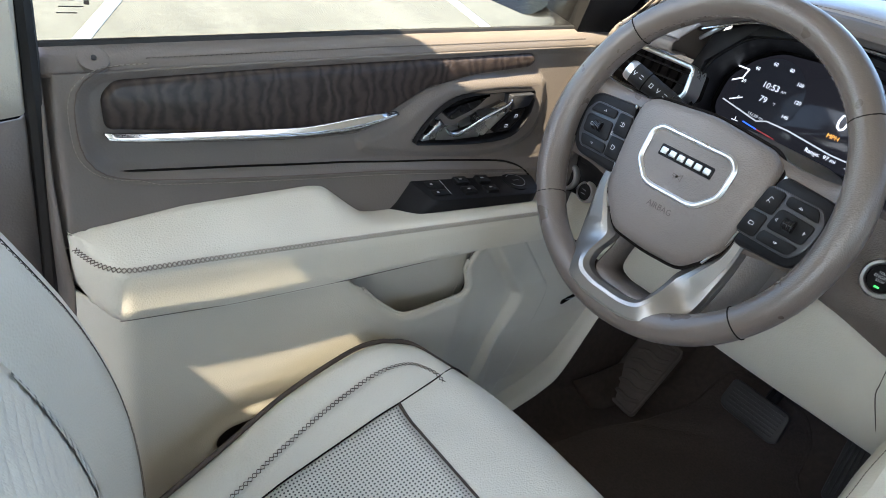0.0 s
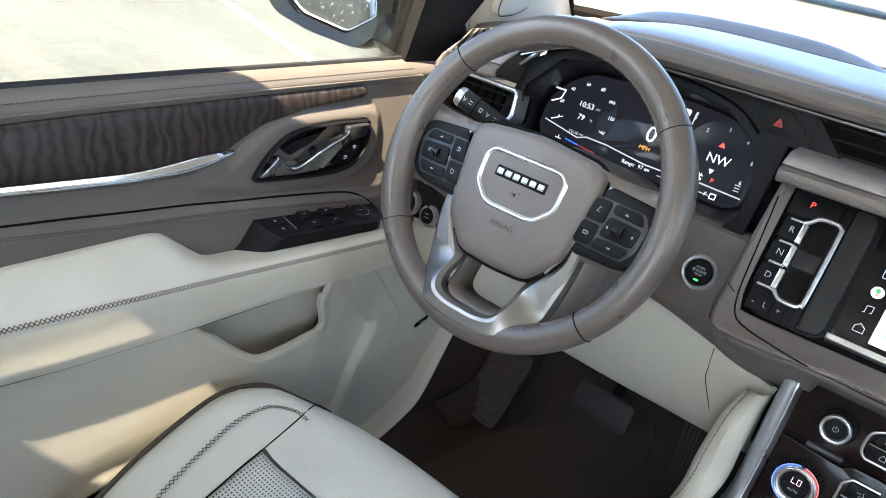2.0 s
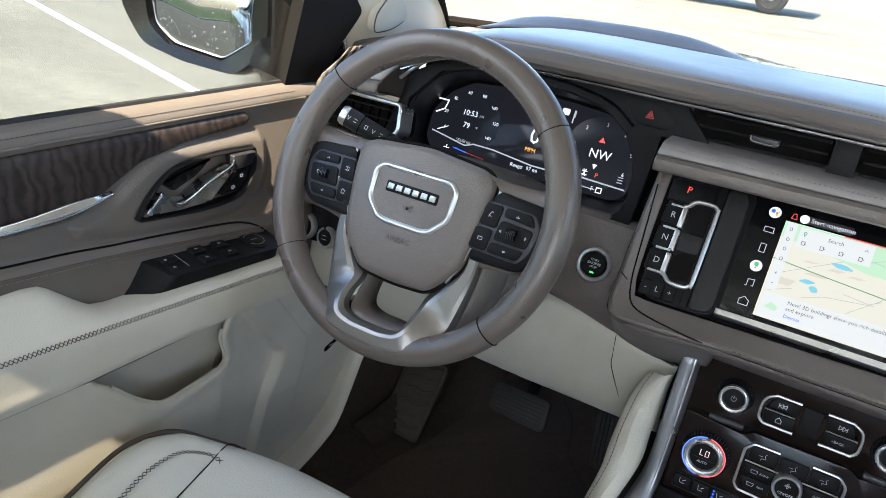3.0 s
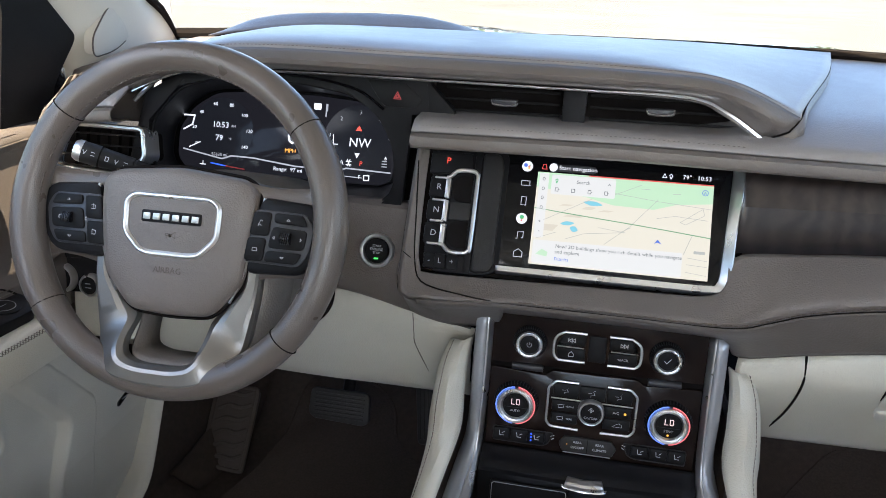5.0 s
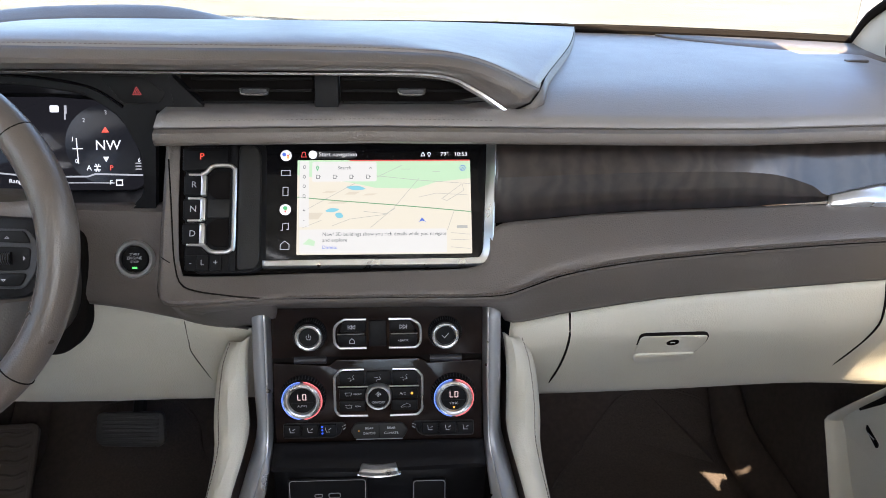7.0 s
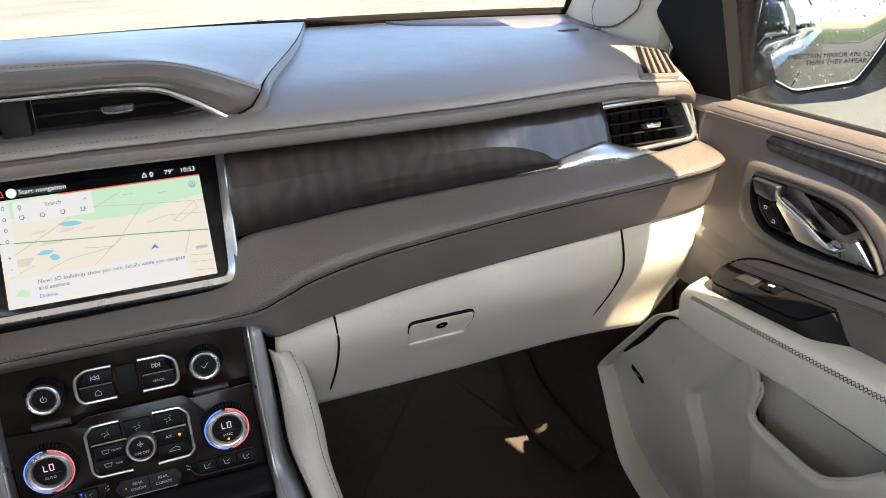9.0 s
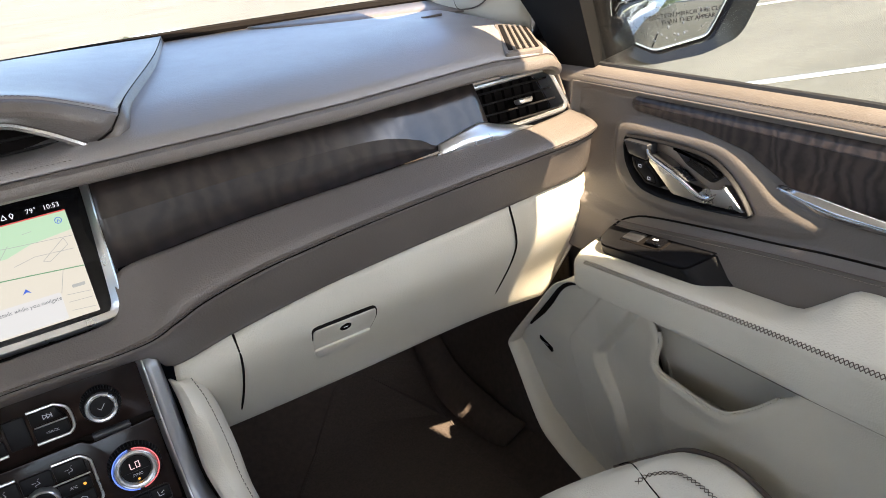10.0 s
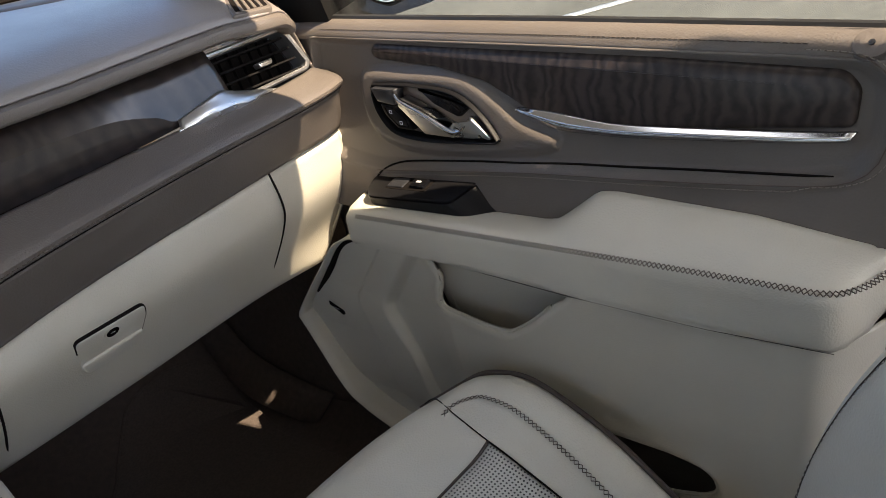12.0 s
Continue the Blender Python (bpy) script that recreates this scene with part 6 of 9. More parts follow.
def build_screen():
    sc = thing("touch_screen", (0, 0.05, 0.67), "wide touch screen showing a bright road map", "touch screen")
    part("screen_glass", plate(S, fillet([(-0.134, 0.004), (0.124, 0.004), (0.131, 0.016), (0.139, 0.1475), (-0.134, 0.1475)], 0.004), -0.006, 0.0, 0.0008), M_GLOSS, sc, "gloss black glass")
    # the metal edge rises from the glass to the wood beside it
    edge = [(0.1382, 0.1485, 0.1462, 0.1480, 0.029), (0.1362, 0.1086, 0.1434, 0.1060, 0.034), (0.1337, 0.0706, 0.1430, 0.0690, 0.018), (0.1313, 0.0330, 0.1412, 0.0255, 0.012), (0.1296, 0.0150, 0.1395, 0.0090, 0.009),
            (0.1260, 0.0072, 0.1336, -0.0002, 0.0050), (0.1203, 0.0050, 0.1220, -0.0028, 0.0040), (0.0750, 0.0040, 0.0750, -0.0032, 0.0038), (-0.134, 0.0036, -0.134, -0.0030, 0.0038)]
    cols = []
    for k, lift in ((0.0, -0.002), (0.0, 0.003), (0.08, 0.0038), (0.9, None), (1.0, None), (1.35, -0.004)):
        cols.append(cat([S.at(a + (c - a) * k, b + (d - b) * k, (e - (0.0008 if k == 1.0 else 0)) if lift is None else lift) for a, b, c, d, e in edge], 90))
    part("chrome_frame", sheet(cols), M_RING, sc, "satin metal edge round two sides", thick=0.001, angle=30)
    h = 0.0006
    x0, x1, y0, y1 = -0.0945, 0.1165, 0.0105, 0.1275
    disp = part("map_picture", plate(S, rrect(x1 - x0, y1 - y0, 0.001, (x0 + x1) / 2, (y0 + y1) / 2), 0.0, h, 0), M_MAP, sc, "bright map picture", smooth=False)

    def px(u, v):
        return x0 + (x1 - x0) * u, y1 - (y1 - y0) * v
    L = h + 0.0002

    def patch(nm, pts, mat, lift=L):
        bm = bmesh.new()
        bm.faces.new([bm.verts.new(S.at(*px(u, v), lift)) for u, v in pts])
        return part(nm, bm, mat, disp, smooth=False)

    def road(nm, pts, w, mat, lift=L + 0.0002):
        return path_marks(nm, S, [[px(u, v) for u, v in pts]], w, lift, mat, disp)

    patch("park", [(0.0, 0.0), (1.0, 0.0), (1.0, 0.20), (0.8, 0.24), (0.68, 0.31), (0.45, 0.30), (0.3, 0.24), (0.0, 0.16)], M_MAP_GREEN)
    for c, w, hh, k in (((0.335, 0.30), 0.05, 0.025, 0.3), ((0.20, 0.535), 0.035, 0.022, -0.3), ((0.24, 0.59), 0.022, 0.03, 0.2)):
        patch("lake", [(c[0] + w * math.cos(a) * (1 + k * math.sin(2 * a)), c[1] + hh * math.sin(a)) for a in np.linspace(0, 2 * math.pi, 17)[:-1]], M_MAP_WATER, L + 0.0001)
    for a, b, w in (((0.05, 0.56), 0.10, 0.07), ((0.30, 0.34), 0.06, 0.03), ((0.40, 0.36), 0.06, 0.02), ((0.2, 0.44), 0.1, 0.025), ((0.17, 0.33), 0.06, 0.02)):
        patch("building_block", [(a[0], a[1]), (a[0] + b, a[1] + 0.0), (a[0] + b - 0.03, a[1] + w), (a[0] - 0.03, a[1] + w)], M_MAP_BLOCK)
    road("highway", [(0.0, 0.395), (0.2, 0.43), (0.5, 0.475), (0.75, 0.515), (1.0, 0.56)], 0.0011, M_MAP_HIGHWAY)
    for r in ([(0.42, 0.72), (0.55, 0.52), (0.70, 0.2)], [(0.06, 0.52), (0.2, 0.38), (0.33, 0.25)], [(0.45, 0.17), (0.7, 0.22), (1.0, 0.26)], [(0.2, 0.7), (0.3, 0.63), (0.5, 0.585), (0.56, 0.52)],
              [(0.45, 0.19), (0.6, 0.06)], [(0.83, 0.42), (0.95, 0.26), (0.96, 0.33), (0.86, 0.44), (0.83, 0.42)], [(0.38, 0.55), (0.53, 0.58)], [(0.86, 0.75), (0.9, 0.55)], [(0.03, 0.72), (0.14, 0.64)],
              [(0.7, 0.4), (0.8, 0.36), (0.98, 0.38)], [(0.88, 0.85), (0.99, 0.86)], [(0.88, 0.93), (0.99, 0.95)], [(0.88, 0.78), (0.99, 0.8)], [(0.6, 0.1), (0.65, 0.1)], [(0.78, 0.13), (0.82, 0.125)]):
        road("road", r, 0.0006, M_MAP_ROAD)
    patch("alert_line", [(0.3, 0.0), (1.0, 0.0), (1.0, 0.012), (0.3, 0.012)], M_INK_RED, L + 0.0003)
    part("search_card", plate(S, rrect(0.37 * (x1 - x0), 0.21 * (y1 - y0), 0.002, *px(0.27, 0.125)), h, L + 0.0004, 0), M_MAP_CARD, disp, "pale search card", smooth=False)
    part("news_card", plate(S, rrect(0.84 * (x1 - x0), 0.25 * (y1 - y0), 0.002, *px(0.435, 0.862)), h, L + 0.0004, 0), M_MAP_CARD, disp, "pale message card", smooth=False)
    part("tool_strip", plate(S, rrect(0.055 * (x1 - x0), 0.70 * (y1 - y0), 0.001, *px(0.04, 0.36)), h, L + 0.0002, 0), M_MAP_CARD, disp, smooth=False)
    T = L + 0.0006
    words("search_text", "Search", S, *px(0.27, 0.085), T, 0.0062, M_INK, disp)
    words("news_text", "New! 3D buildings show you rich details while you navigate", S, *px(0.145, 0.79), T, 0.0062, M_INK, disp, "LEFT")
    words("news_text_end", "and explore", S, *px(0.145, 0.85), T, 0.0062, M_INK, disp, "LEFT")
    words("dismiss_text", "Dismiss", S, *px(0.145, 0.925), T, 0.0056, M_INK_BLUE, disp, "LEFT")
    bar("logo_bar", S, *px(0.945, 0.72), 0.013, 0.0035, T, M_MAP_ROAD, disp)
    part("position_arrow", plate(S, [px(0.715, 0.62), px(0.735, 0.665), px(0.715, 0.65), px(0.695, 0.665)], h, T, 0), M_INK_BLUE, disp, "blue position arrow")
    part("thumbnail", plate(S, [px(0.035, 0.89), px(0.07, 0.83), px(0.105, 0.86), px(0.1, 0.91)], h, T, 0), M_MAP_GREEN, disp)
    for k, v in enumerate((0.075, 0.18, 0.28, 0.385)):
        path_marks("tool_symbol", S, [[(px(0.04, v)[0] + 0.0015 * math.cos(a), px(0.04, v)[1] + 0.0019 * math.sin(a)) for a in np.linspace(0, 6.3, 9)]], 0.0006, T, M_INK, disp)
    words("zoom_in", "+", S, *px(0.04, 0.54), T, 0.007, M_INK, disp)
    words("zoom_out", "-", S, *px(0.04, 0.64), T, 0.007, M_INK, disp)
    for u in (0.12, 0.215, 0.31, 0.405):
        x, y = px(u, 0.18)
        path_marks("search_symbol", S, [[(x - 0.002, y - 0.0022), (x - 0.002, y + 0.002), (x + 0.0015, y + 0.002), (x + 0.0015, y - 0.0022), (x - 0.002, y - 0.0022)], [(x + 0.0015, y), (x + 0.003, y)]], 0.0007, T, M_INK, disp)
    x, y = px(0.42, 0.085)
    path_marks("fold_symbol", S, [[(x - 0.0016, y - 0.001), (x, y + 0.0008), (x + 0.0016, y - 0.001)]], 0.0006, T, M_INK, disp)
    x, y = px(0.115, 0.085)
    path_marks("pin_symbol", S, [[(x, y - 0.003), (x - 0.0015, y + 0.001), (x, y + 0.0025), (x + 0.0015, y + 0.001), (x, y - 0.003)]], 0.0009, T, M_INK_GREEN, disp)
    x, y = px(0.955, 0.09)
    path_marks("account_symbol", S, [[(x + 0.0034 * math.cos(a), y + 0.0034 * math.sin(a)) for a in np.linspace(0, 6.3, 14)], [(x - 0.0015, y - 0.002), (x, y + 0.001), (x + 0.0015, y - 0.002)]], 0.0007, T, M_INK_BLUE, disp)
    # status line
    yb = 0.1345
    part("route_chip", plate(S, rrect(0.058, 0.0095, 0.0045, -0.052, yb), 0.0, 0.0004, 0), M_SLATE, sc)
    words("start_text", "Start navigation", S, -0.069, yb, 0.0010, 0.0075, M_WHITE_GLOW, sc, "LEFT")
    part("route_symbol", plate(S, circle(0.0052, 20, -0.076, yb), 0.0, 0.0010, 0), M_WHITE_GLOW, sc)
    path_marks("bell_symbol", S, [[(-0.09, yb - 0.003), (-0.084, yb - 0.003), (-0.0855, yb + 0.003), (-0.0885, yb + 0.003), (-0.09, yb - 0.003)]], 0.0009, 0.0010, M_INK_RED, sc)
    words("clock_text", "10:53", S, 0.105, yb, 0.0010, 0.0076, M_WHITE_GLOW, sc)
    words("outside_text", "79\u00b0", S, 0.085, yb, 0.0010, 0.0076, M_WHITE_GLOW, sc)
    path_marks("status_symbols", S, [[(0.066, yb - 0.003), (0.064, yb + 0.001), (0.066, yb + 0.003), (0.068, yb + 0.001), (0.066, yb - 0.003)], [(0.056, yb - 0.002), (0.061, yb - 0.002), (0.0585, yb + 0.003), (0.056, yb - 0.002)]], 0.0007, 0.0008, M_LIT, sc)
    # side icons
    for k, y in enumerate((0.1335, 0.1115, 0.0885, 0.066, 0.0445, 0.0225)):
        x = -0.1085
        if k in (0, 3):
            ic = part("app_disc", plate(S, circle(0.0068, 28, x, y), 0.0, 0.0006, 0), M_WHITE_GLOW, sc)
            dots = ((-0.0022, 0.0012, 0.0024, M_INK_BLUE), (0.0022, -0.0002, 0.0013, M_INK_RED), (0.0024, -0.0026, 0.0014, M_INK_YELLOW), (0.004, 0.0016, 0.0008, M_INK_GREEN)) if k == 0 else \
                ((0.0, 0.0018, 0.0026, M_INK_GREEN), (-0.0006, 0.003, 0.0014, M_INK_BLUE), (0.001, 0.0002, 0.0014, M_INK_YELLOW), (0.0, -0.0024, 0.0011, M_INK_RED))
            for dx, dy, r, m in dots:
                part("app_dot", plate(S, circle(r, 14, x + dx, y + dy), 0.0006, 0.0010 + 0.0001 * r / 0.001, 0), m, ic)
        else:
            a = 0.0052
            draw = {1: [[(x - a, y - 0.003), (x - a, y + 0.003), (x + a, y + 0.003), (x + a, y - 0.002)], [(x - a, y - 0.003), (x + a + 0.001, y - 0.003)]],
                    2: [[(x - 0.003, y - a), (x - 0.003, y + a), (x + 0.003, y + a), (x + 0.003, y - a), (x - 0.003, y - a)]],
                    4: [[(x - 0.003, y - 0.004), (x - 0.003, y + 0.004), (x + 0.004, y + 0.005), (x + 0.004, y - 0.003)], [(x - 0.005, y - 0.004), (x - 0.003, y - 0.004)], [(x + 0.002, y - 0.003), (x + 0.004, y - 0.003)]],
                    5: [[(x - a, y - 0.005), (x - a, y + 0.001), (x, y + 0.005), (x + a, y + 0.001), (x + a, y - 0.005), (x - a, y - 0.005)]]}[k]
            path_marks("app_symbol", S, draw, 0.0009, 0.0008, M_LIT_DIM, sc)


build_screen()


class KeyFrame(Frame):
    """The screen's plane with the spacing of the selector's keys."""

    def at(self, x, y, h=0.0):
        return Frame.at(self, x + 0.003 + (x + 0.2195) * 0.183, 0.1312 + (y - 0.1345) * 1.125, h)


def build_selector():
    S = KeyFrame((0, 0.0205, 0.6715), (1, 0, 0), (0, 0.5135, 0.858))
    g = thing("gear_selector", (-0.19, 0.05, 0.665), "black push-button gear selector with a silver frame", "gear selector")
    x0, x1 = -0.2305, -0.1475
    part("selector_plate", plate(S, fillet([(x0 + 0.001, 0.150), (x1, 0.150), (x1 + 0.001, 0.016), (x1 - 0.015, 0.008), (x0 + 0.015, 0.008), (x0 + 0.003, 0.02)], 0.010, 5), -0.012, 0.001, 0.0015), M_BLACK, g)
    part("side_cover", plate(S, fillet([(-0.1755, 0.147), (-0.157, 0.147), (-0.1525, 0.136), (-0.1520, 0.020), (-0.1565, 0.012), (-0.1755, 0.010)], 0.006, 4), 0.0, 0.0065, 0.0035), M_CHARCOAL, g, "padded charcoal side cover")
    part("cover_strip", plate(S, fillet([(-0.1835, 0.147), (-0.1762, 0.147), (-0.1762, 0.010), (-0.1835, 0.010)], 0.001, 2), 0.0, 0.0042, 0.0008), M_BTN, g)
    part("park_key", plate(S, fillet([(-0.232, 0.145), (-0.186, 0.145), (-0.186, 0.125), (-0.205, 0.121), (-0.232, 0.119)], 0.003, 3), 0.0, 0.0045, 0.0012), M_BTN, g)
    words("park_letter", "P", S, -0.2125, 0.1345, 0.0049, 0.0115, M_LIT_RED, g)
    for t, y in (("R", 0.1035), ("N", 0.077), ("D", 0.0505)):
        part("gear_key", plate(S, rrect(0.0185, 0.0225, 0.002, -0.2205, y, 3), 0.0, 0.0045, 0.0012), M_BTN, g)
        words("gear_letter", t, S, -0.2195, y, 0.0049, 0.0108, M_MARK, g)
    for t, x in (("-", -0.2205), ("L", -0.209), ("+", -0.196)):
        part("range_key", plate(S, rrect(0.0118, 0.0165, 0.0015, x, 0.0195, 3), 0.0, 0.004, 0.001), M_BTN, g)
        words("range_letter", t, S, x, 0.0195, 0.0044, 0.0095, M_MARK, g)
    loop = [(-0.2115, 0.1145), (-0.2075, 0.1165), (-0.200, 0.1235), (-0.184, 0.1240), (-0.1795, 0.1205), (-0.1785, 0.114), (-0.1785, 0.040), (-0.1805, 0.0335), (-0.185, 0.0305), (-0.200, 0.0310), (-0.2075, 0.0375), (-0.2115, 0.0385)]
    part("silver_frame", tube([S.at(x, y, 0.0062) for x, y in loop], 0.0028, 8, n=70), M_RING, g, "satin silver frame")
    for y0, y1 in ((0.0915, 0.1135), (0.0645, 0.0885), (0.0395, 0.0615)):
        part("silver_bar", plate(S, rrect(0.0055, y1 - y0, 0.0008, -0.2095, (y0 + y1) / 2, 2), 0.0, 0.0075, 0.001), M_RING, g, "satin silver bar")
    for y in (0.1145, 0.0885, 0.0645, 0.0385):
        part("silver_tooth", plate(S, rrect(0.015, 0.0024, 0.0006, -0.2175, y, 2), 0.0, 0.0062, 0.0007), M_RING, g)
    part("toggle_bed", plate(S, fillet([(-0.2065, 0.04), (-0.199, 0.0335), (-0.1815, 0.0335), (-0.1815, 0.121), (-0.199, 0.121), (-0.2065, 0.114)], 0.004), 0.0, 0.0015, 0.0005), M_BLACK, g)
    part("toggle", plate(S, fillet([(-0.2055, 0.0872), (-0.183, 0.0872), (-0.183, 0.0675), (-0.2055, 0.0675)], 0.002), 0.001, 0.0050, 0.0008), M_CHARCOAL, g)
    part("toggle_saddle", sheet([[S.at(x, y, 0.0046 + 0.0022 * (1 - ((x + 0.194) / 0.012) ** 2) * (1 - ((y - 0.07735) / 0.0095) ** 2)) for x in np.linspace(-0.205, -0.1835, 9)] for y in np.linspace(0.0680, 0.0867, 9)]), M_CHARCOAL, g)
    for y in (0.1035, 0.0515):
        part("toggle_cup", plate(S, fillet([(-0.205, y - 0.009), (-0.198, y - 0.015), (-0.1835, y - 0.015), (-0.1835, y + 0.015), (-0.198, y + 0.015), (-0.205, y + 0.009)], 0.003), 0.0012, 0.0028, 0.0008), M_SEAM, g)
    part("key_slot", plate(S, rrect(0.034, 0.0012, 0.0004, -0.2115, 0.1415, 2), 0.004, 0.0048, 0), M_SEAM, g)


build_selector()
part("screen_back", plate(S, [(-0.245, -0.01), (0.155, -0.01), (0.155, 0.155), (-0.245, 0.155)], -0.02, -0.008, 0), M_SEAM, dash)

# ---------------------------------------------------------------- climate and audio stack
C = Frame((0, 0.004, 0.437), (1, 0, 0), (0, 0.168, 0.986))


def cv(z):
    return (z - 0.437) / 0.986


def knob(parent, x, y, r, lit, label):
    k = part("knob_collar", lathe(C, [(r * 1.24, -0.001), (r * 1.23, 0.002), (r * 1.10, 0.006), (r * 1.03, 0.0135), (r * 1.0, 0.0135)], 48, x, y), M_BLACK, parent, label)
    bm = bmesh.new()
    for i in range(44):
        a = 2 * math.pi * i / 44
        tube([C.at(x + r * 1.215 * math.cos(a), y + r * 1.215 * math.sin(a), 0.0022), C.at(x + r * 1.12 * math.cos(a), y + r * 1.12 * math.sin(a), 0.0085)], 0.0008, 4, bm=bm)
    part("knob_ribs", bm, M_SLATE, k)
    part("knob_ring", lathe(C, [(r * 1.0, 0.004), (r * 0.995, 0.0145), (r * 0.965, 0.0168), (r * 0.93, 0.0174), (r * 0.89, 0.0166), (r * 0.84, 0.0172), (r * 0.76, 0.0168), (r * 0.71, 0.0150), (r * 0.665, 0.0125)], 48, x, y), M_RING, k, "chrome ring", angle=20)
    part("knob_cap", lathe(C, [(r * 0.69, 0.010), (r * 0.67, 0.0135), (r * 0.3, 0.0140), (0, 0.0140)], 40, x, y), M_BTN, k)
    if lit:
        for m, a0, a1 in ((M_ARC_BLUE, 95, 265), (M_ARC_RED, -85, 85)):
            pts = [C.at(x + r * 1.045 * math.cos(radians(a)), y + r * 1.045 * math.sin(radians(a)), 0.0140) for a in np.linspace(a0, a1, 24)]
            part("temperature_arc", tube(pts, 0.00075, 6), m, k, "lit temperature arc")
    return k


def build_stack():
    st = thing("control_stack", (0, 0.0, 0.40), "dark brown gloss stack of audio and climate controls", "control panel")
    m_panel = material("espresso_gloss_panel", (0.0125, 0.0080, 0.0070), 0.14, coat=0.06, spec=0.16, vary=0.25, vary_scale=30, rough_vary=0.03)
    part("upper_panel", plate(C, fillet([(-0.132, cv(0.619)), (0.132, cv(0.620)), (0.133, cv(0.5445)), (-0.133, cv(0.5425))], 0.003), -0.01, 0.0, 0.001), m_panel, st)
    part("middle_panel", plate(C, fillet([(-0.132, cv(0.536)), (-0.062, cv(0.532)), (-0.052, cv(0.5395)), (0.052, cv(0.5405)), (0.062, cv(0.534)), (0.132, cv(0.537)), (0.132, cv(0.43)), (-0.132, cv(0.43))], 0.003), -0.012, 0.0015, 0.001), m_panel, st)
    part("panel_backing", plate(C, [(-0.134, cv(0.40)), (0.134, cv(0.40)), (0.134, cv(0.622)), (-0.134, cv(0.622))], -0.02, -0.006, 0), M_SEAM, st)
    for x in (-0.085, 0.086):
        part("thumb_wheel", tube([C.at(x - 0.02, cv(0.5395), -0.001), C.at(x + 0.02, cv(0.5395), -0.001)], 0.005, 14), M_SLATE, st)
    # audio row
    for s, t in ((-1, "power"), (1, "check")):
        x, y = s * 0.0845, cv(0.5735)
        k = knob(st, x, y, 0.0172, False, "audio knob with a chrome ring")
        if s < 0:
            path_marks("power_symbol", C, [[(x + 0.003 * math.cos(a), y + 0.003 * math.sin(a)) for a in np.linspace(2.2, 7.2, 10)], [(x, y), (x, y + 0.004)]], 0.0007, 0.0144, M_MARK, k)
        else:
            path_marks("check_symbol", C, [[(x - 0.004, y), (x - 0.001, y - 0.003), (x + 0.004, y + 0.003)]], 0.0008, 0.0144, M_MARK, k)
    for s in (-1, 1):
        yc = cv(0.5735)
        fo = [(s * 0.0135, 0.019), (s * 0.041, 0.019), (s * 0.0525, 0.010), (s * 0.0535, -0.011), (s * 0.047, -0.0185), (s * 0.0135, -0.0185)]
        part("button_frame", tube([C.at(s * 0.014, yc + 0.019, 0.003), *[C.at(x, yc + y, 0.003) for x, y in cat([p for p in fo[1:5]], 14)], C.at(s * 0.014, yc - 0.0185, 0.003)], 0.0018, 8), M_RING, st, "chrome frame")
        for k in (0, 1):
            y = yc + (0.0092 if k == 0 else -0.009)
            b = part("audio_button", plate(C, fillet([(s * 0.0145, y + 0.0075), (s * (0.042 if k == 0 else 0.0495), y + 0.0075), (s * (0.0495 if k == 0 else 0.0495), y - 0.0075 + (0.002 if k else 0)), (s * (0.0495 if k == 0 else 0.045), y - 0.0075), (s * 0.0145, y - 0.0075)], 0.002, 3), 0.0, 0.004, 0.0012), M_BTN, st)
            if k == 0:
                path_marks("skip_symbol", C, [[(s * 0.028, y - 0.0025), (s * 0.028, y + 0.0025), (s * 0.032, y), (s * 0.028, y - 0.0025)], [(s * 0.032, y - 0.0025), (s * 0.032, y + 0.0025), (s * 0.036, y), (s * 0.032, y - 0.0025)], [(s * 0.0365, y - 0.0025), (s * 0.0365, y + 0.0025)]], 0.0008, 0.0043, M_MARK, b)
            elif s < 0:
                path_marks("home_symbol", C, [[(-0.035, y - 0.003), (-0.035, y + 0.0005), (-0.032, y + 0.0035), (-0.029, y + 0.0005), (-0.029, y - 0.003), (-0.035, y - 0.003)]], 0.0008, 0.0043, M_MARK, b)
            else:
                words("back_lettering", "<BACK", C, 0.032, y, 0.0043, 0.0042, M_MARK, b)
        part("bright_bar", tube([C.at(s * 0.0165, yc, 0.004), C.at(s * 0.05, yc, 0.004)], 0.0009, 6), M_RING, st)
    part("center_pad", plate(C, rrect(0.022, 0.034, 0.002, 0, cv(0.5735)), 0.0, 0.0025, 0.001), M_BTN, st)
    # climate row
    for s, word in ((-1, "AUTO"), (1, "SYNC")):
        x, y = s * 0.0955, cv(0.4915)
        k = knob(st, x, y, 0.0238, True, "temperature knob with a lit ring")
        path_marks("temperature_readout", C, [[(x - 0.0050, y + 0.0085), (x - 0.0050, y + 0.0015), (x - 0.0012, y + 0.0015)], [(x + 0.0012, y + 0.0015), (x + 0.0012, y + 0.0085), (x + 0.0050, y + 0.0085), (x + 0.0050, y + 0.0015), (x + 0.0012, y + 0.0015)]], 0.0009, 0.0146, M_LIT_PINK, k)
        words("mode_lettering", word, C, x, y - 0.0070, 0.0145, 0.0044, M_MARK, k)
        path_marks("knob_line", C, [[(x - 0.014, y - 0.0025), (x + 0.014, y - 0.0025)]], 0.0005, 0.0144, M_SLATE, k)
        if s > 0:
            part("sync_light", plate(C, circle(0.0013, 12, x, y - 0.0125), 0.013, 0.0147, 0), M_LIT_AMBER, k, "amber light")
    yc = cv(0.4965)
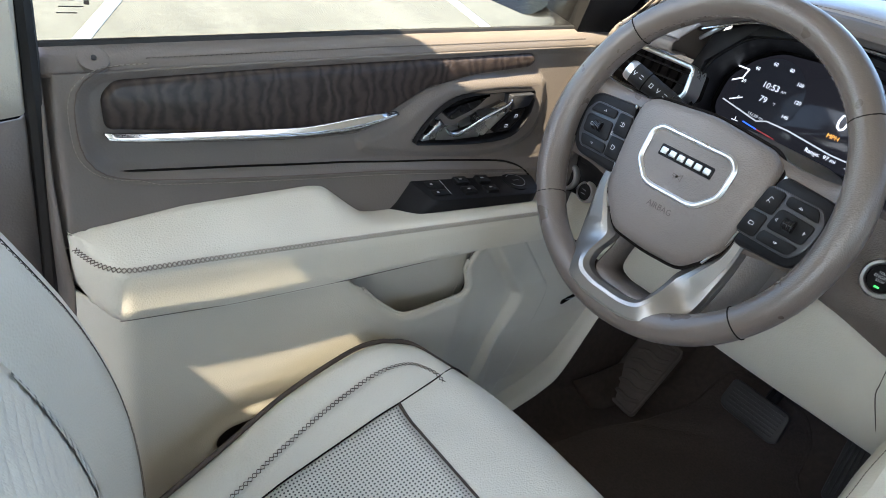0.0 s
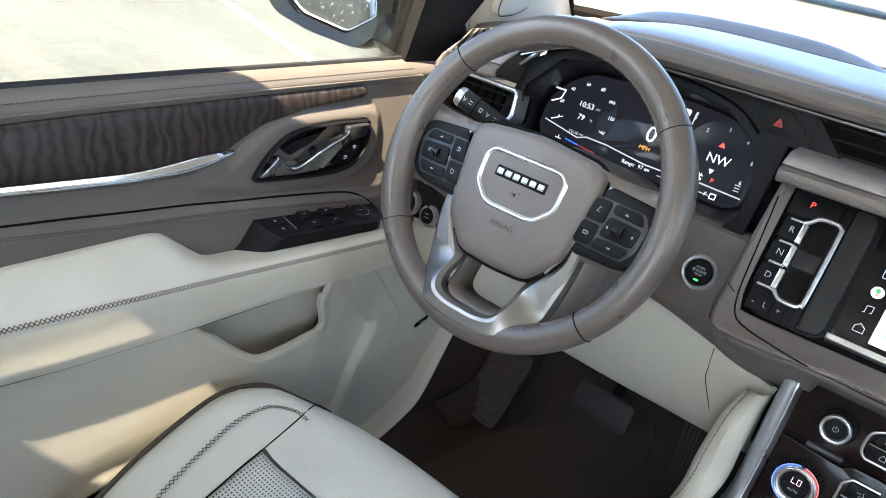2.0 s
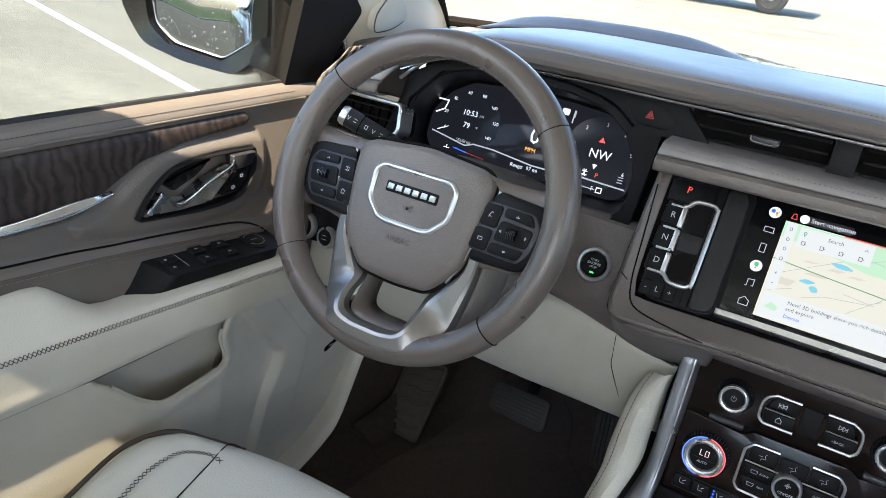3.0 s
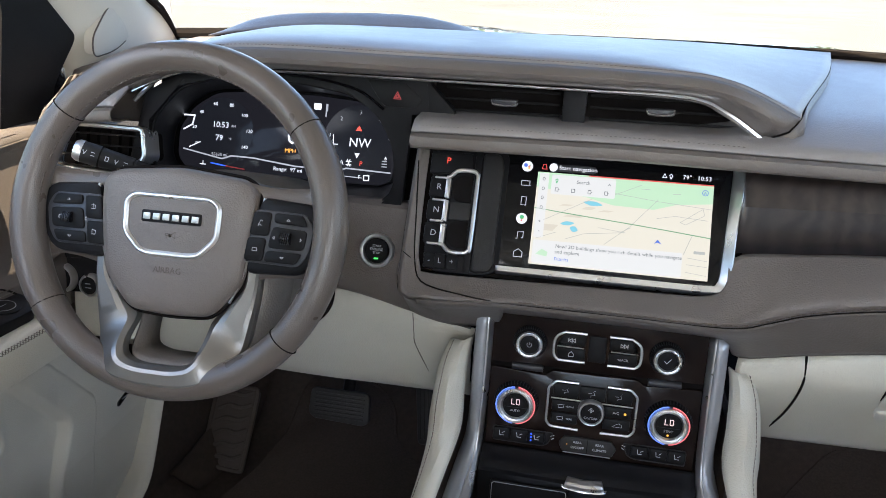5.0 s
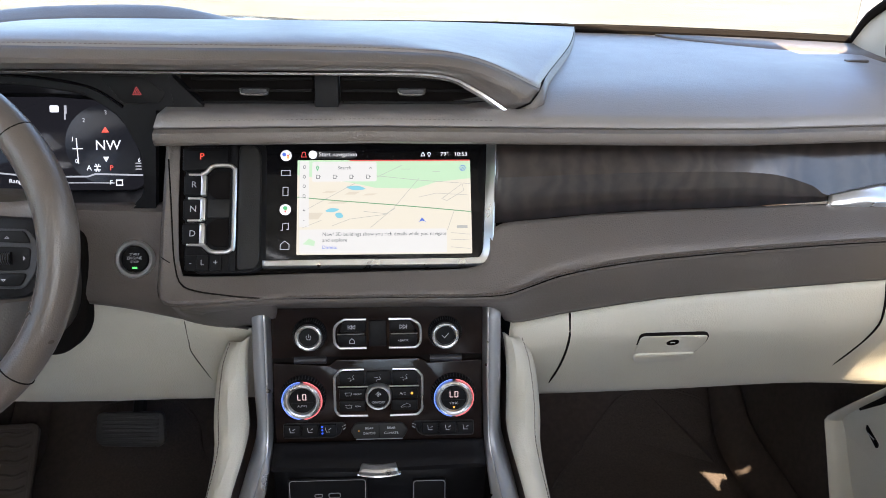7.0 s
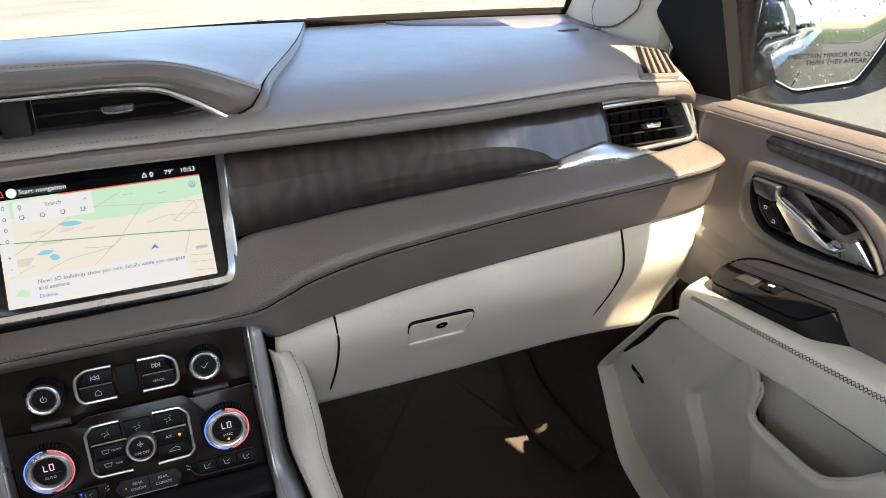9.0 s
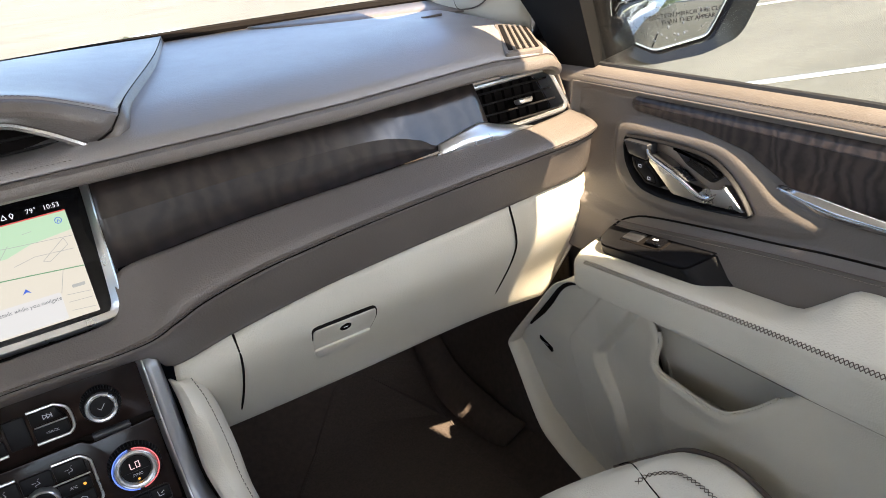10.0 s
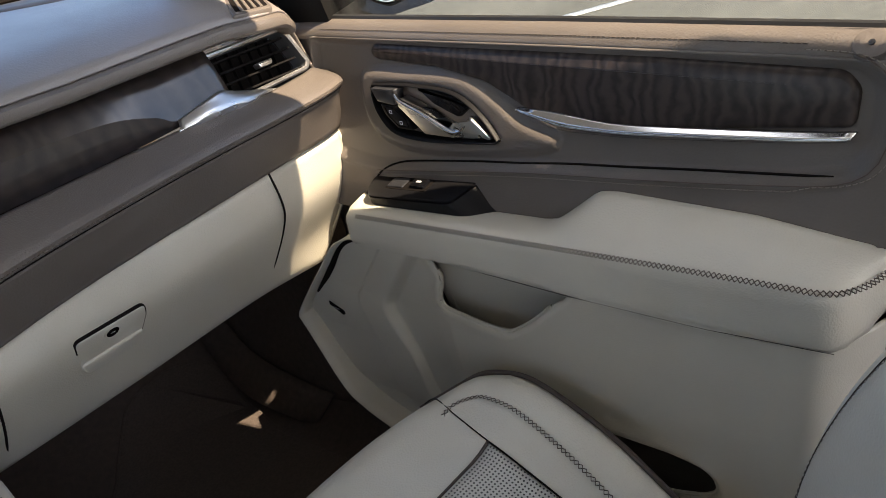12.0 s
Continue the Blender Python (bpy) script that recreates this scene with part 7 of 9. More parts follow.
    for s in (-1, 1):
        p = [(s * 0.018, 0.0315), (s * 0.047, 0.0312), (s * 0.0555, 0.022), (s * 0.0555, -0.024), (s * 0.050, -0.0308), (s * 0.014, -0.0315)]
        part("button_frame", tube([C.at(x, yc + y, 0.0035) for x, y in [p[0]] + fillet(p, 0.003, 3)[4:-4] + [p[-1]]], 0.0017, 8), M_RING, st, "chrome frame")
        part("bright_bar", tube([C.at(s * 0.013, yc + 0.0085, 0.0045), C.at(s * 0.0515, yc + 0.0085, 0.0045)], 0.001, 6), M_RING, st)
    for k, x in enumerate((-0.0335, 0.0, 0.0335)):
        b = part("air_button", plate(C, rrect(0.032, 0.0185, 0.0025, x, yc + 0.0195), 0.0, 0.0045, 0.0014), M_BTN, st)
        y = yc + 0.0195
        path_marks("air_symbol", C, [[(x + 0.001, y + 0.003), (x + 0.003, y - 0.001), (x - 0.002, y - 0.002), (x - 0.002, y - 0.004)], [(x - 0.005, y + 0.001), (x - 0.001, y + 0.001)], [(x + 0.002, y + 0.0045), (x + 0.003, y + 0.0045)]], 0.0005, 0.0049, M_MARK, b)
    for s in (-1, 1):
        for k in (0, 1):
            y = yc - 0.0015 - 0.0165 * k
            b = part("climate_button", plate(C, rrect(0.0335, 0.0145, 0.002, s * 0.033, y), 0.0, 0.0045, 0.0012), M_BTN, st)
            if s < 0:
                path_marks("defrost_symbol", C, [[(-0.042, y + 0.002), (-0.034, y + 0.002), (-0.035, y - 0.002), (-0.041, y - 0.002), (-0.042, y + 0.002)]], 0.0005, 0.0049, M_MARK, b)
                words("defrost_word", "FRONT" if k == 0 else "REAR", C, -0.0265, y, 0.0049, 0.0032, M_MARK, b)
            elif k == 0:
                words("ac_lettering", "A/C", C, 0.031, y, 0.0049, 0.0048, M_MARK, b)
                part("ac_light", plate(C, circle(0.0017, 12, 0.0425, y), 0.004, 0.005, 0), M_LIT_AMBER, b, "amber light")
            else:
                path_marks("recirculate_symbol", C, [[(0.028, y - 0.002), (0.04, y - 0.002), (0.04, y + 0.001), (0.036, y + 0.003), (0.032, y + 0.001), (0.028, y - 0.002)]], 0.0005, 0.0049, M_MARK, b)
    k = part("fan_knob", lathe(C, [(0.0168, 0.0), (0.0168, 0.011), (0.0160, 0.0140), (0.0150, 0.0148), (0.0138, 0.0146), (0.0126, 0.0115)], 40, 0, yc - 0.0035), M_RING, st, "chrome fan knob")
    part("fan_cap", lathe(C, [(0.013, 0.008), (0.0128, 0.0125), (0.0, 0.013)], 36, 0, yc - 0.0035), M_BTN, k)
    words("fan_lettering", "ON/OFF", C, 0, yc - 0.0095, 0.0134, 0.0046, M_MARK, k)
    path_marks("fan_symbol", C, [[(0.0032 * math.cos(a) * abs(math.cos(2 * a)), yc + 0.0015 + 0.0032 * math.sin(a) * abs(math.cos(2 * a))) for a in np.linspace(0, 2 * math.pi, 33)]], 0.0006, 0.0135, M_MARK, k)
    # seat and rear keys
    y = cv(0.4475)
    for s in (-1, 1):
        bed = fillet([(s * 0.122, y + 0.009), (s * 0.044, y + 0.009), (s * 0.050, y - 0.007), (s * 0.058, y - 0.011), (s * 0.122, y - 0.011)], 0.003, 3)
        tray = part("seat_key_tray", plate(C, bed, 0.0, 0.0025, 0.001), M_BLACK, st)
        part("tray_rim", tube([C.at(x, yy, 0.0026) for x, yy in bed] + [C.at(*bed[0], 0.0026)], 0.0007, 5), M_CHARCOAL, tray)
        for k in range(3):
            x = s * (0.111 - 0.0228 * k)
            b = part("seat_key", plate(C, rrect(0.0215, 0.0145, 0.002, x, y + 0.0005), 0.002, 0.0058, 0.0014), M_BTN, tray)
            path_marks("seat_symbol", C, [[(x - 0.003, y + 0.004), (x - 0.002, y - 0.002), (x + 0.003, y - 0.002)], [(x + 0.001, y + 0.001), (x + 0.004, y + 0.003)]], 0.0007, 0.0059, M_MARK, b)
            if s < 0 and k == 2:
                for j in range(3):
                    part("seat_light", plate(C, circle(0.0013, 10, x - 0.007, y - 0.004 + 0.0045 * j), 0.005, 0.006, 0), M_LIT_BLUE, b, "blue light")
        # Pale strokes that paint in the glare beside the seat keys.
        path_marks("glare_smear", C, [[(s * 0.043, y + 0.006), (s * 0.047, y + 0.004)], [(s * 0.043, y + 0.002), (s * 0.046, y)]], 0.0009, 0.003, M_MARK, st)
    rear = part("rear_key_bed", plate(C, fillet([(-0.03, y + 0.008), (0.03, y + 0.008), (0.037, y - 0.002), (0.031, y - 0.0135), (-0.031, y - 0.0135), (-0.037, y - 0.002)], 0.003, 3), 0.0, 0.005, 0.0015), M_CHARCOAL, st)
    part("bright_bar", tube([C.at(-0.03, y - 0.0135, 0.005), C.at(0.03, y - 0.0135, 0.005)], 0.0006, 6), M_RAIL, rear)
    path_marks("key_split", C, [[(0, y + 0.007), (0, y - 0.012)]], 0.0008, 0.0053, M_SEAM, rear)
    for t, x, yy in (("REAR", -0.0125, y + 0.0015), ("ON/OFF", -0.0125, y - 0.0055), ("REAR", 0.0155, y + 0.0015), ("CLIMATE", 0.0155, y - 0.0055)):
        words("rear_lettering", t, C, x, yy, 0.0054, 0.0046, M_MARK, rear)
    part("rear_light", plate(C, circle(0.001, 10, -0.026, y - 0.002), 0.0048, 0.0055, 0), M_LIT_AMBER, rear)


build_stack()


# ---------------------------------------------------------------- lower console
def build_console():
    co = thing("center_console", (0, -0.15, 0.03), "centre console with silver rails and cream padded flanks", "center console")
    part("upper_cover", between([[(-0.135, -0.002, 0.432), (0, -0.002, 0.432), (0.135, -0.002, 0.432)], [(-0.135, -0.012, 0.425), (0, -0.014, 0.426), (0.135, -0.012, 0.425)],
                                 [(-0.135, -0.027, 0.420), (0, -0.031, 0.421), (0.135, -0.027, 0.420)], [(-0.135, -0.030, 0.411), (0, -0.035, 0.412), (0.135, -0.030, 0.411)], [(-0.135, 0.0, 0.402), (0, 0.0, 0.402), (0.135, 0.0, 0.402)]], 16, 16), M_BLACK, co, "satin black bin door", thick=0.003)
    hb = part("bin_handle", between([[(-0.021, -0.033, 0.4205), (0, -0.037, 0.4215), (0.021, -0.033, 0.4205)], [(-0.023, -0.041, 0.4190), (0, -0.045, 0.4200), (0.023, -0.041, 0.4190)],
                                [(-0.0245, -0.0435, 0.4150), (0, -0.0475, 0.4155), (0.0245, -0.0435, 0.4150)], [(-0.023, -0.034, 0.4095), (0, -0.038, 0.4095), (0.023, -0.034, 0.4095)]], 14, 10), M_RING, co, "bright chrome bin handle", thick=0.003, angle=15)
    part("handle_lip", tube([(-0.0265, -0.0415, 0.4140), (-0.024, -0.0450, 0.4125), (0, -0.0490, 0.4128), (0.024, -0.0450, 0.4125), (0.0265, -0.0415, 0.4140)], 0.0016, 8, n=20), M_CHROME, hb)
    part("bin_line", tube([(-0.125, -0.031, 0.4155), (0, -0.036, 0.4165), (0.125, -0.031, 0.4155)], 0.0013, 6, n=16), M_RAIL, co)
    part("tray_back", between([[(-0.14, 0.01, 0.40), (0.14, 0.01, 0.40)], [(-0.14, 0.01, 0.25), (0.14, 0.01, 0.25)]], 6, 4), M_BLACK, co, thick=0.004)
    part("tray_floor", between([[(-0.14, 0.02, 0.30), (0.14, 0.02, 0.30)], [(-0.14, -0.2, 0.31), (0.14, -0.2, 0.31)], [(-0.14, -0.45, 0.33), (0.14, -0.45, 0.33)]], 6, 8), M_BLACK_SOFT, co, "black tray", thick=0.004)
    fp = Frame((0, 0.004, 0.335), (1, 0, 0), (0, 0.1, 1))
    part("port_panel", plate(fp, rrect(0.105, 0.05, 0.004, -0.07, 0.01), 0.0, 0.004, 0.0015), M_BTN, co)
    part("port_panel_edge", tube([fp.at(x, y, 0.0042) for x, y in rrect(0.100, 0.045, 0.004, -0.07, 0.01)], 0.0006, 5, closed=True), M_SYMBOL, co)
    for x, w, h in ((-0.082, 0.010, 0.0042), (-0.061, 0.0150, 0.0068)):
        port = part("usb_port", plate(fp, rrect(w, h, h * 0.35, x, 0.010), 0.003, 0.0048, 0.0005), M_SEAM, co, "usb port")
        part("port_rim", tube([fp.at(px, py, 0.0048) for px, py in rrect(w, h, h * 0.35, x, 0.010)], 0.0006, 5, closed=True), M_SYMBOL, port)
    part("socket_edge", tube([fp.at(x, y, 0.0042) for x, y in rrect(0.042, 0.047, 0.004, 0.065, 0.005)], 0.0006, 5, closed=True), M_SYMBOL, co)
    part("socket_cover", plate(fp, rrect(0.045, 0.05, 0.004, 0.065, 0.005), 0.0, 0.004, 0.0015), M_BTN, co)
    for s in (-1, 1):
        a = mx([(0.1335, 0.036, 0.610), (0.134, 0.018, 0.52), (0.1365, 0.002, 0.438), (0.137, -0.03, 0.415), (0.139, -0.10, 0.392), (0.142, -0.30, 0.372), (0.145, -0.5, 0.37)], s)
        b = mx([(0.139, 0.022, 0.612), (0.1395, 0.006, 0.521), (0.142, -0.008, 0.440), (0.145, -0.035, 0.419), (0.152, -0.105, 0.396), (0.158, -0.30, 0.377), (0.16, -0.5, 0.375)], s)
        c = mx([(0.152, 0.025, 0.610), (0.153, 0.010, 0.52), (0.153, 0.0, 0.436), (0.160, -0.03, 0.414), (0.168, -0.10, 0.390), (0.172, -0.30, 0.370), (0.175, -0.5, 0.368)], s)
        d = mx([(0.155, 0.06, 0.605), (0.158, 0.045, 0.515), (0.160, 0.03, 0.432), (0.168, 0.0, 0.40), (0.176, -0.09, 0.375), (0.18, -0.30, 0.355), (0.18, -0.5, 0.35)], s)
        part("rail_face", between([a, b], 40, 5), M_RING, co, "bright silver rail edge", thick=0.003)
        part("rail_side", between([b, c, d], 40, 8), M_RAIL, co, "silver-grey metallic rail flank", thick=0.003)
        top = mx([(0.160, 0.034, 0.568), (0.163, 0.020, 0.545), (0.164, 0.005, 0.50), (0.165, -0.006, 0.45), (0.178, -0.06, 0.405), (0.188, -0.15, 0.375), (0.195, -0.35, 0.352)], s)
        crest = mx([(0.170, 0.022, 0.566), (0.178, 0.004, 0.540), (0.184, -0.014, 0.49), (0.187, -0.026, 0.44), (0.196, -0.082, 0.398), (0.206, -0.17, 0.366), (0.215, -0.35, 0.345)], s)
        out = mx([(0.190, 0.045, 0.552), (0.200, 0.022, 0.525), (0.206, 0.002, 0.47), (0.208, -0.012, 0.42), (0.216, -0.07, 0.37), (0.224, -0.16, 0.33), (0.23, -0.35, 0.31)], s)
        low = mx([(0.19, 0.07, 0.50), (0.20, 0.05, 0.46), (0.206, 0.04, 0.40), (0.208, 0.02, 0.34), (0.214, -0.05, 0.28), (0.22, -0.15, 0.25), (0.225, -0.35, 0.23)], s)
        part("flank_pad", between([top, crest, out, low], 40, 16), M_CREAM, co, "cream leather flank pad", thick=0.003)
        stitches("flank_stitching", [(p[0] + s * 0.012, p[1] - 0.001, p[2] + 0.001) for p in crest], (s * 0.5, -1, 0.5), M_THREAD_DARK, co, r=0.0005)
        wall = mx([(0.195, 0.09, 0.46), (0.20, -0.1, 0.30), (0.21, -0.45, 0.28)], s)
        wall2 = mx([(0.20, 0.10, 0.03), (0.20, -0.1, 0.03), (0.21, -0.45, 0.03)], s)
        part("tunnel_side", between([wall, wall2], 12, 5), M_CARPET, co, "dark carpeted side", thick=0.004)
        part("tunnel_front", between([mx([(0.19, 0.08, 0.455), (0.19, 0.3, 0.45), (0.19, 0.62, 0.42)], s), mx([(0.21, 0.08, 0.03), (0.21, 0.3, 0.03), (0.21, 0.62, 0.05)], s)], 10, 5), M_CARPET, co, "dark carpeted side", thick=0.004)


build_console()

# ---------------------------------------------------------------- front doors
INSET = fillet([(-0.668, 0.690), (-0.668, 0.745), (-0.645, 0.763), (-0.45, 0.768), (-0.02, 0.778), (0.06, 0.78), (0.06, 0.62), (-0.05, 0.605), (-0.12, 0.612), (-0.30, 0.630), (-0.45, 0.640), (-0.60, 0.652), (-0.65, 0.662)], 0.02, 4)
BEZEL_TOP = cat([(-0.270, 0.6625), (-0.256, 0.680), (-0.236, 0.698), (-0.211, 0.7125), (-0.184, 0.719), (-0.144, 0.7213), (-0.113, 0.722), (-0.063, 0.7205)], 22)
BEZEL_END = cat([(-0.0605, 0.717), (-0.061, 0.704), (-0.069, 0.683), (-0.090, 0.662), (-0.115, 0.6545), (-0.157, 0.6525), (-0.218, 0.6555), (-0.266, 0.6595)], 26)
BEZEL = [tuple(p) for p in BEZEL_TOP] + [tuple(p) for p in BEZEL_END]
SCOOP = shrink(BEZEL, 0.001)
SWOOSH = [tuple(p) for p in cat([(-0.347, 0.668), (-0.298, 0.684), (-0.267, 0.7046), (-0.2345, 0.7233), (-0.199, 0.733), (-0.119, 0.7345), (-0.045, 0.733), (-0.035, 0.70), (-0.05, 0.66), (-0.09, 0.641), (-0.16, 0.636), (-0.26, 0.645), (-0.33, 0.655)], 60, closed=True)]
POCKET = [tuple(p) for p in cat([(-0.402, 0.535), (-0.389, 0.517), (-0.376, 0.508), (-0.346, 0.4785), (-0.322, 0.459), (-0.307, 0.449), (-0.291, 0.4435), (-0.265, 0.4415), (-0.200, 0.4425), (-0.184, 0.4445), (-0.178, 0.451), (-0.181, 0.466), (-0.190, 0.487), (-0.188, 0.500), (-0.172, 0.535)], 70)]
BOTTOM_BIN = fillet([(-0.556, 0.302), (-0.553, 0.325), (-0.540, 0.337), (-0.506, 0.342), (-0.43, 0.338), (-0.34, 0.331), (-0.22, 0.325), (-0.18, 0.24), (-0.40, 0.235), (-0.50, 0.262), (-0.54, 0.282)], 0.012, 4)
SPEAKER = fillet([(-0.10, 0.525), (-0.086, 0.513), (-0.04, 0.462), (0.009, 0.405), (0.010, 0.385), (-0.008, 0.249), (-0.045, 0.14), (0.05, 0.10), (0.30, 0.20), (0.30, 0.56), (-0.03, 0.56)], 0.012, 4)
RIDGE = fillet([(-0.155, 0.53), (-0.135, 0.505), (-0.047, 0.405), (-0.047, 0.385), (-0.085, 0.28), (-0.125, 0.12), (0.3, 0.10), (0.3, 0.56), (-0.1, 0.58)], 0.008, 4)


def sill_z(y):
    return np.interp(y, [-0.70, -0.35, 0.06], [0.766, 0.776, 0.785])


def arm_top(y):
    return np.interp(y, [-0.70, -0.62, -0.572, -0.425, -0.405, -0.352, -0.334, -0.03, 0.02], [0.606, 0.616, 0.622, 0.625, 0.622, 0.581, 0.577, 0.563, 0.555])


def arm_edge(y):
    return np.interp(y, [-0.70, -0.55, -0.38, -0.08, 0.0], [0.600, 0.594, 0.586, 0.570, 0.562])


def arm_seam(y):
    return np.interp(y, [-0.70, -0.66, -0.55, -0.40, -0.20, -0.06, 0.0], [0.547, 0.542, 0.534, 0.531, 0.533, 0.527, 0.525])


def snapped(ys, zs, outline, reach):
    """Moves grid points that lie close to an outline onto it."""
    d = inside(ys, zs, outline)
    h = 0.0004
    gy = (inside(ys + h, zs, outline) - inside(ys - h, zs, outline)) / (2 * h)
    gz = (inside(ys, zs + h, outline) - inside(ys, zs - h, outline)) / (2 * h)
    near = np.abs(d) < reach
    return np.where(near, ys - d * gy, ys), np.where(near, zs - d * gz, zs)


def cut_relief(name, ys, zs, fx, s, mat, parent, holes, label, angle):
    bm = bmesh.new()
    vs = [[bm.verts.new((s * fx[i, j], ys[i, j], zs[i, j])) for j in range(ys.shape[1])] for i in range(ys.shape[0])]
    my = (ys[:-1, :-1] + ys[1:, 1:] + ys[1:, :-1] + ys[:-1, 1:]) / 4
    mz = (zs[:-1, :-1] + zs[1:, 1:] + zs[1:, :-1] + zs[:-1, 1:]) / 4
    open_ = np.zeros(my.shape, bool)
    for o in holes:
        open_ |= inside(my, mz, o) > 0
    for i in range(my.shape[0]):
        for j in range(my.shape[1]):
            if not open_[i, j]:
                bm.faces.new((vs[i][j], vs[i + 1][j], vs[i + 1][j + 1], vs[i][j + 1]))
    bmesh.ops.delete(bm, geom=[v for v in bm.verts if not v.link_faces], context="VERTS")
    return part(name, bm, mat, parent, label, angle=angle, thick=0.004)


def relief(name, ys, zs, fx, s, mat, parent, label="", angle=70):
    rows = []
    for i in range(ys.shape[0]):
        rows.append([(s * fx[i, j], ys[i, j], zs[i, j]) for j in range(ys.shape[1])])
    return part(name, sheet(rows), mat, parent, label, angle=angle, thick=0.003)


def pod(fr, foot, top, h0, h1):
    """A moulded box whose rear flank slopes, with an eased upper edge."""
    bm = bmesh.new()
    rows = [[fr.at(x, y, h0) for x, y in foot], [fr.at(x, y, h1 - 0.003) for x, y in top], [fr.at(x, y, h1 - 0.0008) for x, y in shrink(top, 0.001)], [fr.at(x, y, h1) for x, y in shrink(top, 0.0035)]]
    sheet(rows, bm, loop_v=True)
    bm.verts.ensure_lookup_table()
    bm.faces.new(bm.verts[-len(top):])
    return bm


def build_door(s, which):
    door = thing("car_door", (s * 0.80, -0.3, 0.12), "closed car door in brown and cream with wood inlay", "car door", group="front doors")
    # upper panel, leaning slightly outwards to the sill
    n, m = 330, 110
    yy = np.linspace(-0.695, 0.135, n)[:, None] * np.ones((1, m))
    u = np.linspace(0, 1, m)[None, :] * np.ones((n, 1))
    ztop = sill_z(yy) - 0.006
    zlow = arm_top(yy) - 0.02
    zz = ztop * (1 - u) + zlow * u
    x = 0.797 - 0.028 * np.clip((0.77 - zz) / 0.16, 0, 1.2)
    d = inside(yy, zz, INSET)
    x = x + 0.0075 * ease(d, 0.010) - 0.0045 * ease(-np.abs(d - 0.002) + 0.006, 0.010)
    ds = inside(yy, zz, SCOOP)
    x = x - 0.0075 * ease(inside(yy, zz, SWOOSH), 0.016) + 0.012 * ease(ds, 0.006)
    x = x + 0.024 * ease(yy - 0.085, 0.09)
    x = np.where(yy < -0.685, x + 0.02 * ((-0.685 - yy) / 0.01), x)
    relief("upper_panel", yy, zz, x, s, M_BROWN, door, "brown grained upper panel")
    # sill roll along the window
    rows = []
    for y in np.linspace(-0.697, 0.125, 64):
        z = sill_z(min(y, 0.06))
        rows.append([(s * a, y, b) for a, b in cat([(0.835, z + 0.010), (0.822, z + 0.0125), (0.808, z + 0.0075), (0.7995, z - 0.003), (0.7985, z - 0.009)], 10)])
    part("window_sill", sheet(rows), M_BROWN, door, "soft brown window sill", thick=0.003)
    part("sill_seam", tube([(s * 0.8005, y, sill_z(y) - 0.0045) for y in np.linspace(-0.60, 0.045, 40)], 0.0010, 6), M_SEAM, door)
    pts = [(s * 0.8018, y, sill_z(y) + 0.0036) for y in np.linspace(-0.60, 0.04, 30)]
    stitches("sill_stitching", pts, (-s, 0, 0.8), M_THREAD_DARK, door, r=0.0006)
    px = lambda y, z: 0.797 - 0.028 * min(1.2, max(0, (0.77 - z) / 0.16))
    loop = [(s * (px(y, z) - 0.0045), y, z) for y, z in cat([(-0.60, 0.7705), (-0.642, 0.766), (-0.668, 0.746), (-0.672, 0.71), (-0.665, 0.678), (-0.64, 0.659), (-0.58, 0.650), (-0.45, 0.639), (-0.30, 0.6285), (-0.12, 0.610), (-0.055, 0.604)], 60)]
    stitches("inset_stitching", [(p[0] - s * 0.0005, p[1] - (0.006 if p[1] < -0.6 else 0), p[2] - (0.005 if p[1] > -0.6 else 0)) for p in loop], (-s, 0, 0), M_THREAD_LIGHT, door, r=0.0005)
    # Dark tube that paints in the shade of the crease; the panel has no overhang.
    crease = [(0.7802, -0.640, 0.6625), (0.7802, -0.563, 0.657), (0.7800, -0.503, 0.653), (0.7792, -0.430, 0.6475), (0.7786, -0.361, 0.643), (0.7770, -0.297, 0.637), (0.7762, -0.228, 0.6315), (0.7740, -0.123, 0.6210), (0.7710, -0.088, 0.6145), (0.7652, -0.066, 0.605), (0.7640, -0.052, 0.594)]
    part("crease_shade_line", tube([(s * x, y, z) for x, y, z in crease], 0.0014, 6, n=50), M_SEAM, door, "dark line painted in as crease shade over the armrest")
    part("inset_seam", tube(loop, 0.0006, 6), M_THREAD_BROWN, door)
    # glass and run
    rows = []
    for y in np.linspace(-0.705, 0.036, 6):
        rows.append([(s * a, y, b) for a, b in ((0.827, 0.775), (0.823, 0.85), (0.805, 0.95), (0.77, 1.08), (0.718, 1.222))])
    g = part("window_pane", sheet(rows), M_GLASS_SIDE, door, "tinted window glass", thick=0.003)
    g.visible_shadow = False
    part("glass_seal", tube([(s * 0.8235, y, sill_z(y) + 0.0135) for y in np.linspace(-0.70, 0.045, 16)], 0.0048, 8), M_RUBBER, door, "black glass seal")
    part("glass_run", tube([(s * 0.820, 0.034, 0.79), (s * 0.812, 0.036, 0.88), (s * 0.79, 0.03, 0.98), (s * 0.755, -0.02, 1.08)], 0.0045, 8, n=16), M_BLACK_SOFT, door)
    # etched marks in the glass corner
    ef = Frame((s * 0.8235, -0.665, 0.815), (0, -s, 0), (0, 0, 1))
    for k in range(5):
        bar("etched_mark", ef, s * 0.0 + (0.004 if k % 2 else 0), 0.02 - 0.006 * k, 0.022 - 0.004 * (k % 3), 0.0011, 0.002, M_THREAD_DARK, g, thick=0.0003)
    for k in range(2):
        bar("etched_badge", ef, s * -0.018, 0.018 - 0.012 * k, 0.005, 0.004, 0.002, M_THREAD_DARK, g, thick=0.0003)
